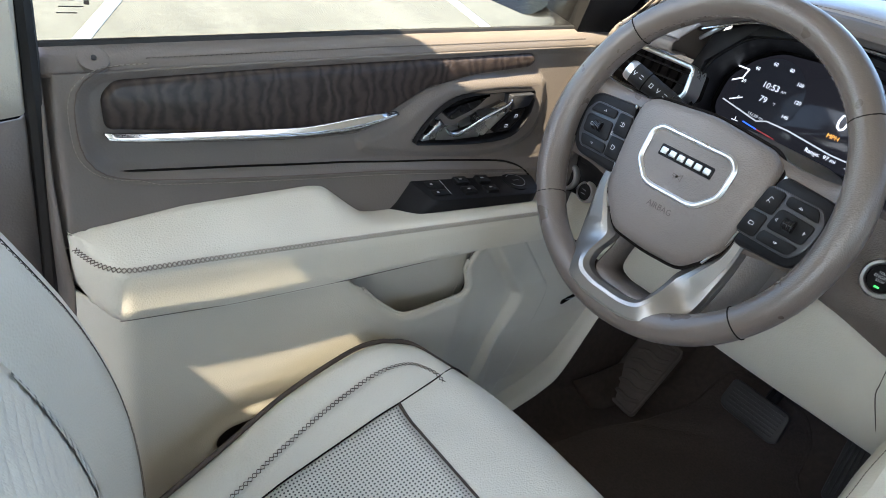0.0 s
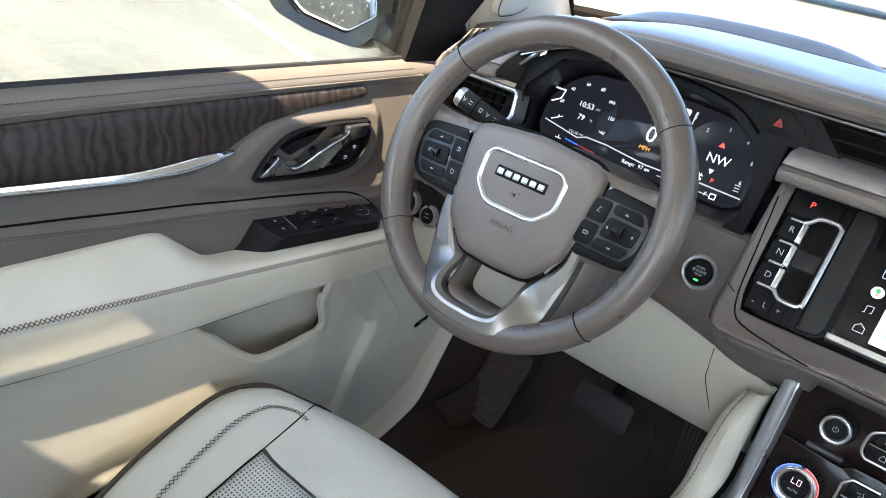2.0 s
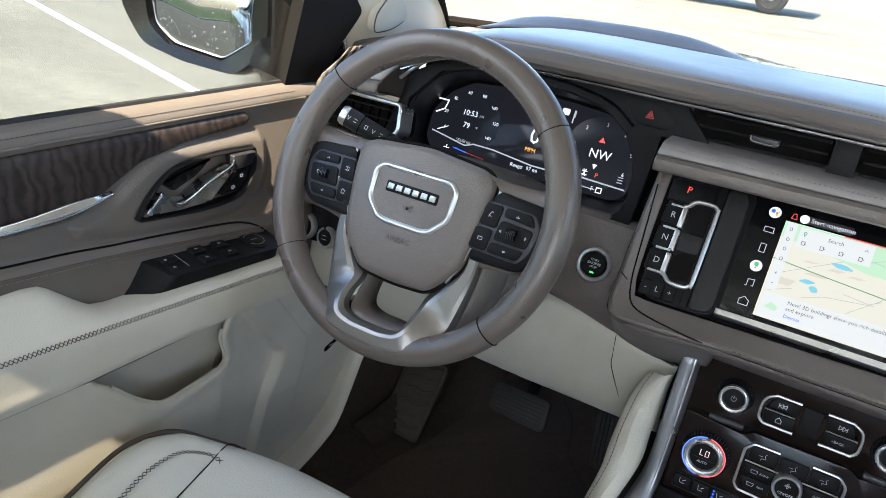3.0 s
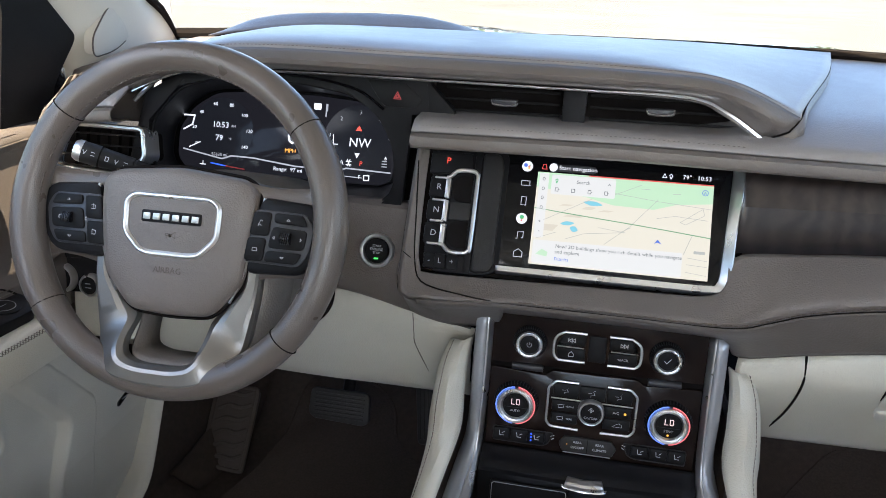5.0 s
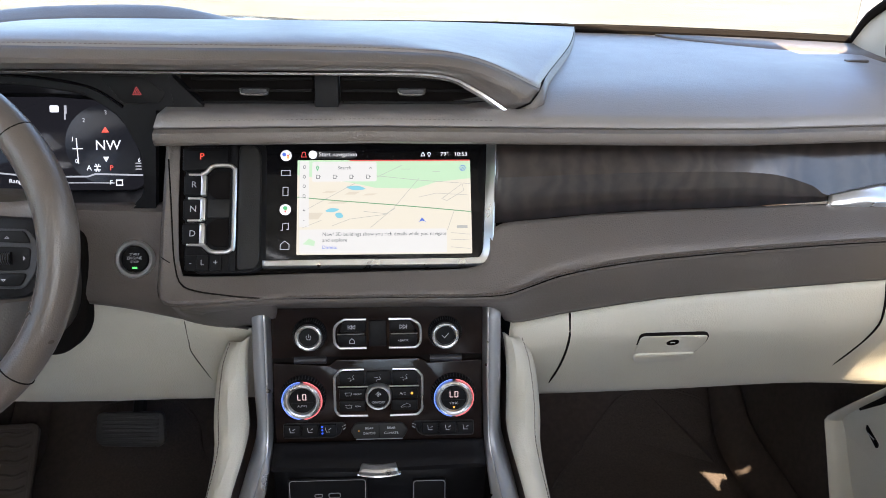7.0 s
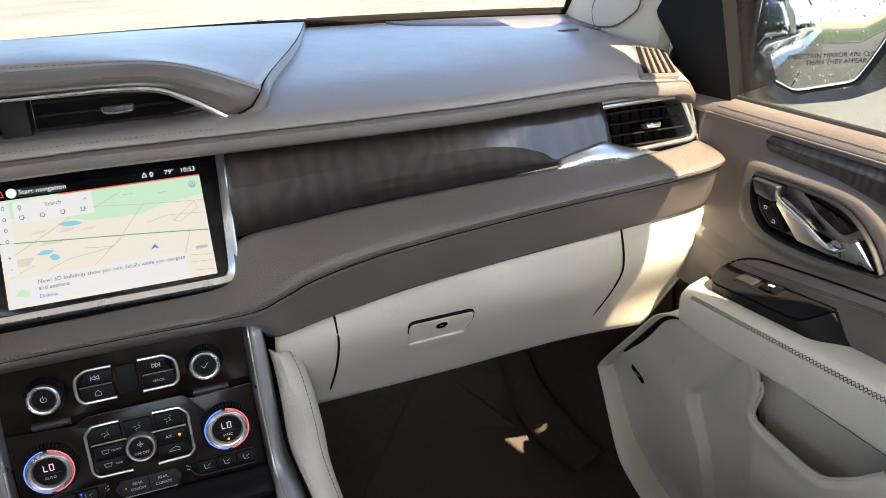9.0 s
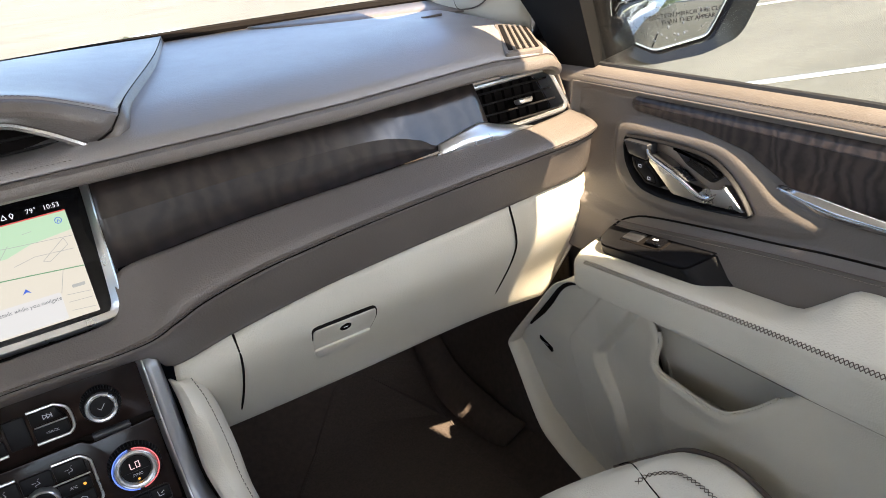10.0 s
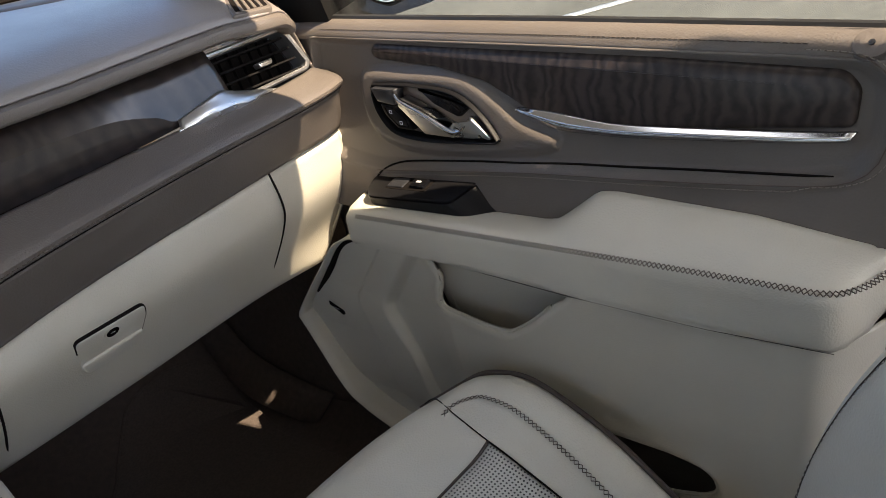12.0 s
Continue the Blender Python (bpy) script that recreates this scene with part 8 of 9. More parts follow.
    # lock button
    lf = Frame((s * 0.8045, -0.648, sill_z(-0.648) + 0.004), (0, -s, 0), (s * 0.8, 0, 0.6))
    part("lock_collar", lathe(lf, [(0.0155, -0.004), (0.0145, 0.0025), (0.011, 0.0038), (0.004, 0.002), (0.0, 0.002)], 28), M_BROWN, door)
    part("lock_pin", lathe(lf, [(0.0026, 0.0), (0.0026, 0.004), (0, 0.0046)], 12), M_SLATE, door)
    # wood inlay
    wood = [(-0.644, 0.705), (-0.646, 0.738), (-0.632, 0.752), (-0.46, 0.7595), (-0.13, 0.768), (-0.066, 0.770), (-0.056, 0.760), (-0.066, 0.750), (-0.173, 0.742), (-0.247, 0.728), (-0.288, 0.709), (-0.31, 0.697), (-0.34, 0.690), (-0.45, 0.688)]
    out = fillet(wood, 0.008, 4)
    bm = bmesh.new()
    rings = []
    for ins_d, lift in ((0.0, -0.006), (0.0, 0.0005), (0.0022, 0.0035), (0.006, 0.0048)):
        rings.append([(s * (px(y, z) + 0.0045 - lift), y, z) for y, z in shrink(out, ins_d)])
    sheet(rings, bm, loop_v=True)
    bm.verts.ensure_lookup_table()
    k = len(rings[0])
    bm.faces.new(bm.verts[-k:])
    part("wood_inlay", bm, M_WOOD, door, "dark figured open-pore wood inlay", angle=50)
    # chrome spear under the wood
    a = [(-0.648, 0.705, 0.0), (-0.60, 0.7015, 0), (-0.45, 0.6955, 0), (-0.40, 0.697, 0), (-0.345, 0.703, 0), (-0.30, 0.7045, 0)]
    b = [(-0.645, 0.701, 1), (-0.60, 0.6965, 1), (-0.45, 0.6895, 1), (-0.40, 0.6895, 1), (-0.355, 0.692, 1), (-0.30, 0.7035, 1)]
    c = [(-0.64, 0.6965, 0), (-0.60, 0.692, 0), (-0.45, 0.683, 0), (-0.40, 0.6825, 0), (-0.355, 0.684, 0), (-0.318, 0.6955, 0)]
    conv = lambda pts: [(s * (px(y, z) - 0.005 - 0.0065 * h), y, z) for y, z, h in pts]
    part("chrome_spear", between([conv(a), conv(b)], 40, 5), M_CHROME, door, "bright chrome spear", thick=0.002, angle=20)
    part("chrome_spear_edge", between([conv(b), conv(c)], 40, 5), M_CHROME, door, "bright chrome spear", thick=0.002, angle=20)
    # handle
    bez = bmesh.new()
    rows = []
    for ins_d, dx in ((-0.0005, 0.006), (-0.0005, -0.0055), (0.0008, -0.0068), (0.0020, -0.0062), (0.0036, 0.002), (0.0050, 0.016)):
        rows.append([(s * (px(y, z) + dx - 0.001), y, z) for y, z in shrink(BEZEL, ins_d)])
    sheet(rows, bez, loop_v=True)
    bez.verts.ensure_lookup_table()
    bez.faces.new(bez.verts[-len(BEZEL):])
    bezel = part("handle_bezel", bez, M_BLACK, door, "black handle bezel", angle=50)
    hf = Frame((s * 0.7785, 0, 0), (0, -s, 0), (0, 0, 1))
    lev = [(-0.116, 0.7065), (-0.160, 0.6915), (-0.196, 0.6725), (-0.213, 0.6705), (-0.223, 0.678), (-0.2325, 0.6895), (-0.2625, 0.6645), (-0.203, 0.6605), (-0.153, 0.6615), (-0.113, 0.697)]
    part("handle_cup", plate(hf, fillet([(-s * y, z) for y, z in ((-0.224, 0.698), (-0.205, 0.710), (-0.165, 0.7165), (-0.135, 0.717), (-0.16, 0.696), (-0.20, 0.680))], 0.006, 4), -0.022, -0.010, 0.004), M_GLOSS, bezel, "smooth black finger cup")
    part("handle_lever", plate(hf, fillet([(-s * y, z) for y, z in lev], 0.003, 4), -0.012, 0.0075, 0.003, dome=0.0012), M_LEVER, bezel, "satin chrome pull lever")
    edge = [hf.at(-s * y, z, h) for y, z, h in ((-0.112, 0.7115, 0.005), (-0.122, 0.7045, 0.0085), (-0.160, 0.690, 0.0095), (-0.192, 0.6735, 0.009), (-0.209, 0.6695, 0.008), (-0.222, 0.677, 0.006), (-0.233, 0.690, 0.003))]
    part("lever_edge", tube(edge, [0.0028, 0.0034, 0.0038, 0.0036, 0.0038, 0.003, 0.002], 10, n=30), M_CHROME, bezel, "polished edge of the lever")
    part("lever_root", plate(hf, fillet([(s * 0.112, 0.718), (s * 0.068, 0.7185), (s * 0.0765, 0.7005), (s * 0.108, 0.6965)], 0.003), -0.012, 0.006, 0.002), M_SLATE, bezel, "grey lever root")
    part("lock_rocker", plate(hf, fillet([(s * 0.108, 0.694), (s * 0.080, 0.698), (s * 0.084, 0.683), (s * 0.104, 0.6645), (s * 0.132, 0.6635), (s * 0.1255, 0.679)], 0.004), -0.012, 0.0045, 0.0015), M_BTN, bezel)
    ring = fillet([(s * 0.103, 0.692), (s * 0.0865, 0.695), (s * 0.090, 0.683), (s * 0.106, 0.6685), (s * 0.124, 0.668), (s * 0.121, 0.679)], 0.003)
    part("rocker_rim", tube([hf.at(a, b, 0.0045) for a, b in ring], 0.0006, 6, closed=True), M_SEAM, bezel)
    for y, z in ((-0.0965, 0.6875), (-0.112, 0.6735)):
        path_marks("lock_symbol", hf, [[(-s * y - 0.0022, z - 0.002), (-s * y + 0.0022, z - 0.002), (-s * y + 0.0022, z + 0.0015), (-s * y - 0.0022, z + 0.0015), (-s * y - 0.0022, z - 0.002)]], 0.0009, 0.005, M_LIT_DIM, bezel)
    # armrest
    ys = list(np.linspace(-0.69, -0.02, 70))
    rows = []
    for y in ys:
        e0 = max(0, (-0.655 - y) / 0.035)
        e1 = max(0, (y + 0.06) / 0.04)
        e = e0 ** 2.2 + e1 ** 2.2
        t, d0, m0 = float(arm_top(y)), float(arm_edge(y)), float(arm_seam(y))
        w = 1 - 0.9 * min(1, e) if e1 == 0 else 1 - 0.85 * min(1, e)
        xe = 0.775 - (0.775 - 0.688) * w
        xs = 0.775 - (0.775 - 0.688) * w
        prof = [(0.785, t - 0.03), (0.772, t - 0.006), (0.762, t + 0.000), ((0.762 + xe) / 2 + 0.004, (t + d0) / 2 + 0.004), (xe + 0.012, d0 + 0.004), (xe + 0.001, d0 - 0.004), (xe, d0 - 0.016), ((xe + xs) / 2 - 0.0005, (d0 + m0) / 2 - 0.006), (xs, m0 + 0.003), (xs + 0.012, m0 - 0.004), (0.785, m0 - 0.004)]
        rows.append([(s * a, y, b) for a, b in cat(prof, 30)])
    part("armrest", sheet(rows), M_CREAM, door, "padded cream leather armrest", angle=60)
    st = [(s * 0.6897, y, float(arm_edge(y)) + 0.0014) for y in np.linspace(-0.648, -0.075, 40)]
    st = [(s * 0.745, -0.690, 0.600), (s * 0.715, -0.679, 0.599), (s * 0.697, -0.664, float(arm_edge(-0.664)))] + st
    cross_stitches("armrest_stitching", st, (-s, 0, 0.9), M_THREAD_BROWN, door, pitch=0.0048, wide=0.0056, r=0.0005)
    part("armrest_seam", tube([(s * 0.6895, y, float(arm_seam(y)) - 0.0005) for y in np.linspace(-0.665, -0.06, 40)], 0.0004, 6), M_THREAD_DARK, door)
    # switch plate in the armrest
    sw = Frame((s * 0.748, -0.17, 0.5925), (0, s * 1.0, -s * 0.07), (-s * 1.0, 0, -0.2))
    # frame axes: along the door (x) and towards the cabin (y)
    back = 0.0 if s < 0 else 0.042
    top = [(-0.107 + back, -0.034), (-0.090 + back, 0.024), (0.095, 0.0265), (0.112, 0.015), (0.124, -0.012), (0.122, -0.034)]
    foot = [(-0.140 + back, -0.040), (-0.135 + back, 0.026), (0.097, 0.028), (0.115, 0.016), (0.127, -0.012), (0.125, -0.040)]
    top, foot = [[(s * a, b) for a, b in fillet(o, 0.012, 5)] for o in (top, foot)]
    if sw.n.z < 0:
        sw.n = -sw.n
    sp = part("switch_plate", pod(sw, foot, top, -0.035, 0.006), M_BLACK, door, "black window switch plate")
    fwd = s
    if s < 0:
        for k in range(2):
            for j in range(2):
                x, y = fwd * (-0.020 + 0.040 * k), -0.013 + 0.022 * j
                b = part("window_switch", plate(sw, rrect(0.024, 0.016, 0.003, x, y), 0.004, 0.0105, 0.003), M_BTN, sp)
                bar("switch_symbol", sw, x - fwd * 0.002, y, 0.005, 0.0022, 0.0105, M_SYMBOL, b, thick=0.0004)
        part("mirror_dial", lathe(sw, [(0.021, 0.004), (0.0205, 0.0075), (0.016, 0.0085), (0.0, 0.0085)], 30, fwd * 0.078, -0.004), M_BTN, sp)
        path_marks("mirror_symbols", sw, [[(fwd * 0.078 + 0.016 * math.cos(a), -0.004 + 0.014 * math.sin(a)) for a in np.linspace(0.6, 5.6, 14)], [(fwd * 0.072, -0.004), (fwd * 0.084, -0.004)]], 0.001, 0.0089, M_SYMBOL, sp)
        for k, y in enumerate((-0.010, 0.008)):
            b = part("memory_key", plate(sw, rrect(0.03, 0.012, 0.002, fwd * -0.068, y), 0.004, 0.0075, 0.001), M_BTN, sp)
            bar("key_symbol", sw, fwd * -0.074, y, 0.004, 0.003, 0.0075, M_SYMBOL, b, thick=0.0003)
        path_marks("key_line", sw, [[(fwd * -0.056, -0.016), (fwd * -0.056, 0.014)]], 0.001, 0.0082, M_SYMBOL, sp)
    else:
        part("switch_well", plate(sw, rrect(0.075, 0.026, 0.004, fwd * 0.045, -0.006), 0.004, 0.0066, 0.0005), M_SEAM, sp)
        b = part("window_switch", plate(sw, rrect(0.026, 0.018, 0.003, fwd * 0.025, -0.006), 0.005, 0.0115, 0.003), M_GLOSS, sp)
        bar("switch_symbol", sw, fwd * 0.025, -0.006, 0.009, 0.004, 0.0115, M_MARK, b, thick=0.0004)
        part("switch_lip", plate(sw, rrect(0.03, 0.02, 0.003, fwd * 0.065, -0.006), 0.0055, 0.0085, 0.002), M_SLATE, sp)
    # hollow behind the switch plate
    part("pull_cup", between([[(s * 0.775, -0.40, 0.60), (s * 0.775, -0.36, 0.565), (s * 0.775, -0.30, 0.562)], [(s * 0.745, -0.40, 0.59), (s * 0.742, -0.36, 0.560), (s * 0.742, -0.30, 0.556)]], 10, 4), M_BLACK_SOFT, door, thick=0.003)
    # lower panel with the map pocket and the speaker field
    n, m = 330, 160
    yy = np.linspace(-0.69, 0.155, n)[:, None] * np.ones((1, m))
    u = np.linspace(0, 1, m)[None, :] * np.ones((n, 1))
    z_hi = np.where(yy < -0.03, arm_seam(yy) - 0.003, np.interp(yy, [-0.03, 0.01, 0.06, 0.12, 0.15, 0.16], [0.522, 0.503, 0.45, 0.385, 0.350, 0.338]))
    z_lo = np.interp(yy, [-0.7, -0.1, 0.0, 0.05, 0.09, 0.13, 0.15, 0.16], [0.14, 0.14, 0.165, 0.182, 0.21, 0.28, 0.325, 0.333])
    zz = z_hi * (1 - u) + z_lo * u

    def face(y, z):
        x = 0.712 + 0.016 * np.clip((0.52 - z) / 0.1, 0, 1) - np.clip((-0.07 - y) / 0.12, 0, 1) * (0.011 + 0.018 * np.clip((0.52 - z) / 0.1, 0, 1)) + 0.035 * np.clip((0.40 - z) / 0.2, 0, 1) ** 1.5
        x = x + 0.014 * np.clip((y + 0.30) / 0.14, 0, 1) * np.clip((z - 0.22) / 0.1, 0, 1)
        x = x - 0.016 * ease(inside(y, z, RIDGE) + 0.004, 0.012) - 0.006 * ease(inside(y, z, RIDGE) + 0.03, 0.06)
        x = x + 0.004 * ease(inside(y, z, SPEAKER), 0.004)
        return x

    for o in (POCKET, BOTTOM_BIN):
        yy, zz = snapped(yy, zz, o, 0.0021)
    x = face(yy, zz)
    for o, rim in ((POCKET, 0.004), (BOTTOM_BIN, 0.003)):
        x = x + rim * ease(inside(yy, zz, o) + 0.002, 0.010) - 0.004 * ease(inside(yy, zz, o) + 0.014, 0.024)
    x = x + 0.06 * np.clip((-0.64 - yy) / 0.05, 0, 1) ** 2.2
    cut_relief("lower_panel", yy, zz, x, s, M_CREAM_PLASTIC, door, (POCKET, BOTTOM_BIN), "cream moulded lower panel with a map pocket", 50)
    for o, cut in ((POCKET, 0.505), (BOTTOM_BIN, 0.6)):
        lip = [p for p in o if p[1] < cut]
        k = max(range(len(lip)), key=lambda i: math.hypot(lip[i][0] - lip[i - 1][0], lip[i][1] - lip[i - 1][1]))
        lip = (lip[k:] + lip[:k]) if cut < 0.55 else lip
        line = [(s * (float(face(np.array([y]), np.array([z]))[0]) + 0.0002), y, z) for y, z in lip]
        part("pocket_lip", tube(line, 0.0032, 8, closed=cut > 0.55), M_CREAM_PLASTIC, door)
    part("pocket_back", between([[(s * 0.752, -0.40, 0.545), (s * 0.752, -0.28, 0.545), (s * 0.745, -0.20, 0.545), (s * 0.7285, -0.156, 0.545)], [(s * 0.760, -0.40, 0.47), (s * 0.762, -0.28, 0.46), (s * 0.752, -0.20, 0.47), (s * 0.737, -0.156, 0.47)], [(s * 0.770, -0.39, 0.38), (s * 0.772, -0.28, 0.37), (s * 0.768, -0.19, 0.37), (s * 0.765, -0.15, 0.37)]], 20, 12), M_CREAM_PLASTIC, door, "cream back of the map pocket", thick=0.003)
    part("pocket_end", between([[(s * 0.743, -0.164, 0.470), (s * 0.757, -0.168, 0.472)], [(s * 0.748, -0.164, 0.43), (s * 0.765, -0.166, 0.43)], [(s * 0.752, -0.166, 0.39), (s * 0.765, -0.166, 0.39)]], 8, 5), M_CREAM_PLASTIC, door, thick=0.003)
    part("pocket_floor", between([[(s * 0.750, -0.38, 0.395), (s * 0.750, -0.165, 0.395)], [(s * 0.772, -0.38, 0.385), (s * 0.772, -0.165, 0.385)]], 6, 4), M_CREAM_PLASTIC, door, thick=0.003)
    ledge = [(-0.045, 0.524), (-0.03, 0.5215), (0.01, 0.5025), (0.06, 0.4495), (0.12, 0.3845), (0.15, 0.3495), (0.158, 0.335), (0.145, 0.312), (0.09, 0.21), (0.05, 0.182), (0.0, 0.165), (-0.1, 0.14)]
    part("panel_flank", between([[(s * 0.699, y, z) for y, z in ledge], [(s * 0.735, y, z) for y, z in ledge], [(s * 0.81, y + 0.004, z + 0.012) for y, z in ledge]], 50, 6), M_CREAM_PLASTIC, door, thick=0.002)
    on_face = lambda y, z, lift=0.0: (s * (float(face(np.array([y]), np.array([z]))[0]) - lift), y, z)
    part("speaker_slot", tube([on_face(y, z) for y, z in cat([(-0.100, 0.521), (-0.05, 0.518), (-0.022, 0.513), (0.01, 0.492), (0.05, 0.450), (0.118, 0.382)], 30)], [0.002, 0.0032, 0.004, 0.0055, 0.0055, 0.003], 8, n=30), M_SEAM, door, "dark slot over the speaker")
    part("speaker_gap", tube([on_face(y, z, 0.0003) for y, z in cat([(-0.098, 0.522), (-0.086, 0.511), (-0.04, 0.461), (0.008, 0.407), (0.012, 0.390), (0.004, 0.33), (-0.008, 0.249), (-0.028, 0.19)], 40)], 0.0011, 6), M_SEAM, door)
    part("ridge_line", tube([on_face(y, z, -0.001) for y, z in cat([(-0.137, 0.508), (-0.092, 0.455), (-0.05, 0.405), (-0.049, 0.386), (-0.066, 0.335), (-0.086, 0.28), (-0.105, 0.2)], 40)], 0.0009, 6), M_SEAM, door)
    bf = Frame((s * float(face(np.array([0.080]), np.array([0.360]))[0]), 0.080, 0.360), (0, -s, -0.05), (0, -0.45 * 0, 1))
    part("speaker_badge", plate(bf, [(x0 * 1.0 + 0 * y0, y0 - s * 0.35 * x0) for x0, y0 in rrect(0.032, 0.0085, 0.002)], -0.006, 0.0045, 0.001), M_GLOSS, door, "small black speaker badge")
    bar("badge_bar", bf, 0, 0, 0.016, 0.0018, 0.0045, M_SYMBOL, door)
    part("bin_lining", between([[(s * 0.752, -0.57, 0.352), (s * 0.752, -0.15, 0.352)], [(s * 0.790, -0.57, 0.345), (s * 0.790, -0.15, 0.345)], [(s * 0.795, -0.57, 0.24), (s * 0.795, -0.15, 0.24)], [(s * 0.77, -0.57, 0.20), (s * 0.77, -0.15, 0.20)]], 10, 10), M_BROWN, door, "dark lining of the lower bin", thick=0.003)
    # shut face at the rear and the dark gap at the front
    part("rear_edge", between([[(s * 0.80, -0.697, sill_z(-0.69)), (s * 0.775, -0.697, 0.62), (s * 0.755, -0.69, 0.52), (s * 0.79, -0.68, 0.14)], [(s * 0.83, -0.702, 0.79), (s * 0.82, -0.702, 0.62), (s * 0.82, -0.70, 0.52), (s * 0.82, -0.69, 0.14)]], 12, 4), M_BROWN, door, thick=0.003)
    part("hinge_cover", between([[(s * 0.812, 0.11, 0.785), (s * 0.80, 0.11, 0.6), (s * 0.80, 0.12, 0.38), (s * 0.80, 0.06, 0.14)], [(s * 0.825, 0.22, 0.80), (s * 0.825, 0.22, 0.6), (s * 0.825, 0.24, 0.38), (s * 0.825, 0.24, 0.14)]], 12, 6), M_BROWN, door, "dark panel at the hinge", thick=0.004)
    part("door_core", between([[(s * 0.815, -0.69, 0.76), (s * 0.815, 0.2, 0.76)], [(s * 0.815, -0.69, 0.12), (s * 0.815, 0.2, 0.12)]], 6, 4), M_BROWN, door, thick=0.012)


build_door(-1, "left")
build_door(1, "right")

# ---------------------------------------------------------------- seats
def build_seat(s, which, fwd=0.0, cx=0.425, dz=0.0):
    seat = thing("front_seat", (s * 0.425, -0.5, 0.05), "cream leather bucket seat with perforated insert and brown piping", "car seat", group="front seats")

    def wide(y, side):
        """Half width of the cushion; it narrows to the rear on the door side."""
        if side < 0:
            return np.interp(y, [-0.75, -0.30, -0.26], [0.225, 0.235, 0.225])
        return np.interp(y, [-0.75, -0.637, -0.577, -0.51, -0.42, -0.34, -0.30, -0.26], [0.168, 0.197, 0.212, 0.229, 0.243, 0.244, 0.240, 0.230])

    def cz(x, y):
        """Height of the cushion; x measured from the seat's middle outwards."""
        a = abs(x) / wide(y, x)
        mid = np.interp(y, [-0.75, -0.65, -0.53, -0.40, -0.30, -0.262], [0.325, 0.352, 0.386, 0.416, 0.420, 0.412]) + dz
        bol = np.interp(y, [-0.75, -0.60, -0.52, -0.45, -0.36, -0.30, -0.268, -0.26], [0.012, 0.022, 0.031, 0.036, 0.033, 0.018, 0.004, 0.0])
        return mid + bol * np.clip((a - 0.50) / 0.34, 0, 1) ** 1.3

    def sect(y, drop=0.0):
        pts = []
        for k in np.linspace(-0.88, 0.88, 31):
            x = k * wide(y, k)
            pts.append((x, cz(x, y) - drop))
        left, right = [], []
        for sg, out in ((-1, left), (1, right)):
            w = wide(y, sg)
            edge = cz(sg * 0.88 * w, y) - drop
            for k, h in ((0.94, 0.003), (0.985, 0.016), (1.01, 0.04), (1.02, 0.08), (1.0, 0.14)):
                out.append((sg * k * w, edge - h))
        return left[::-1] + pts + right

    ylist = list(np.linspace(-0.74, -0.285, 26)) + [-0.27, -0.258, -0.248, -0.240, -0.237, -0.24]
    drops = [0.0] * 26 + [0.001, 0.005, 0.014, 0.032, 0.065, 0.11]
    rows = []
    for y, d in zip(ylist, drops):
        sec = sect(min(y, -0.262), d)
        rows.append([(s * (cx + a), y + 0.010 - 0.055 * (abs(a) / 0.24) ** 3 * max(0, (y + 0.4) / 0.16), b) for a, b in sec])
    part("cushion", sheet(rows), M_SEAT, seat, "cream leather cushion", angle=60)

    def on(x, y, lift=0.0008):
        return (s * (cx + x), y, float(cz(x, y)) + lift)

    # perforated insert: a thin panel over the middle of the cushion
    rows = []
    for y in np.linspace(-0.73, -0.387, 24):
        w = np.interp(y, [-0.73, -0.55, -0.387], [0.095, 0.126, 0.145])
        rows.append([(s * (cx + x), y, float(cz(x, y)) + 0.0012 - 0.0022 * (abs(x) / w) ** 8) for x in np.linspace(-w, w, 21)])
    part("insert", sheet(rows), M_PERF, seat, "perforated leather insert", thick=0.001)
    for sg in (-1, 1):
        edge = [on(sg * np.interp(y, [-0.73, -0.55, -0.387], [0.096, 0.127, 0.146]), y) for y in np.linspace(-0.73, -0.387, 14)]
        part("insert_piping", tube(edge, 0.0011, 6, n=40), M_SEAM, seat)
        front = [on(sg * 0.146, -0.387), on(sg * 0.158, -0.33), on(sg * 0.172, -0.285), (s * (cx + sg * 0.172), -0.260, 0.404 + dz)]
        part("front_seam", tube(front, 0.0008, 6, n=16), M_SEAM, seat)
        crest = [(s * (cx + sg * 0.168), -0.259, 0.402 + dz)]
        for y in (-0.278, -0.30, -0.34, -0.40, -0.46, -0.52, -0.58, -0.64, -0.72):
            k = np.interp(y, [-0.36, -0.30, -0.278], [0.955, 0.93, 0.86])
            w = k * wide(y, sg)
            crest.append((s * (cx + sg * w), y + 0.010 - 0.055 * (w / 0.24) ** 3 * max(0, (y + 0.4) / 0.16), float(cz(sg * 0.88 * wide(y, sg), y)) - 0.001))
        part("piping", tube(crest, 0.0032, 8, n=60), M_PIPING, seat, "brown leather piping")
        if sg > 0:
            line = [on(0.152, -0.315), on(0.168, -0.318)] + [on(np.interp(y, [-0.72, -0.42, -0.36, -0.335], [0.62, 0.76, 0.77, 0.755]) * wide(y, 1), y) for y in (-0.338, -0.36, -0.40, -0.46, -0.52, -0.58, -0.64, -0.70)]
            cross_stitches("bolster_stitching", line, (0, 0, 1), M_THREAD_DARK, seat, pitch=0.006, wide=0.006, r=0.0005)
    part("insert_front_piping", tube([on(x, -0.386) for x in np.linspace(-0.146, 0.146, 20)], 0.0022, 6), M_PIPING, seat, "brown leather piping")
    part("insert_cross_seam", tube([on(x, -0.545) for x in np.linspace(-0.10, 0.10, 14)], 0.0013, 6), M_SEAM, seat)
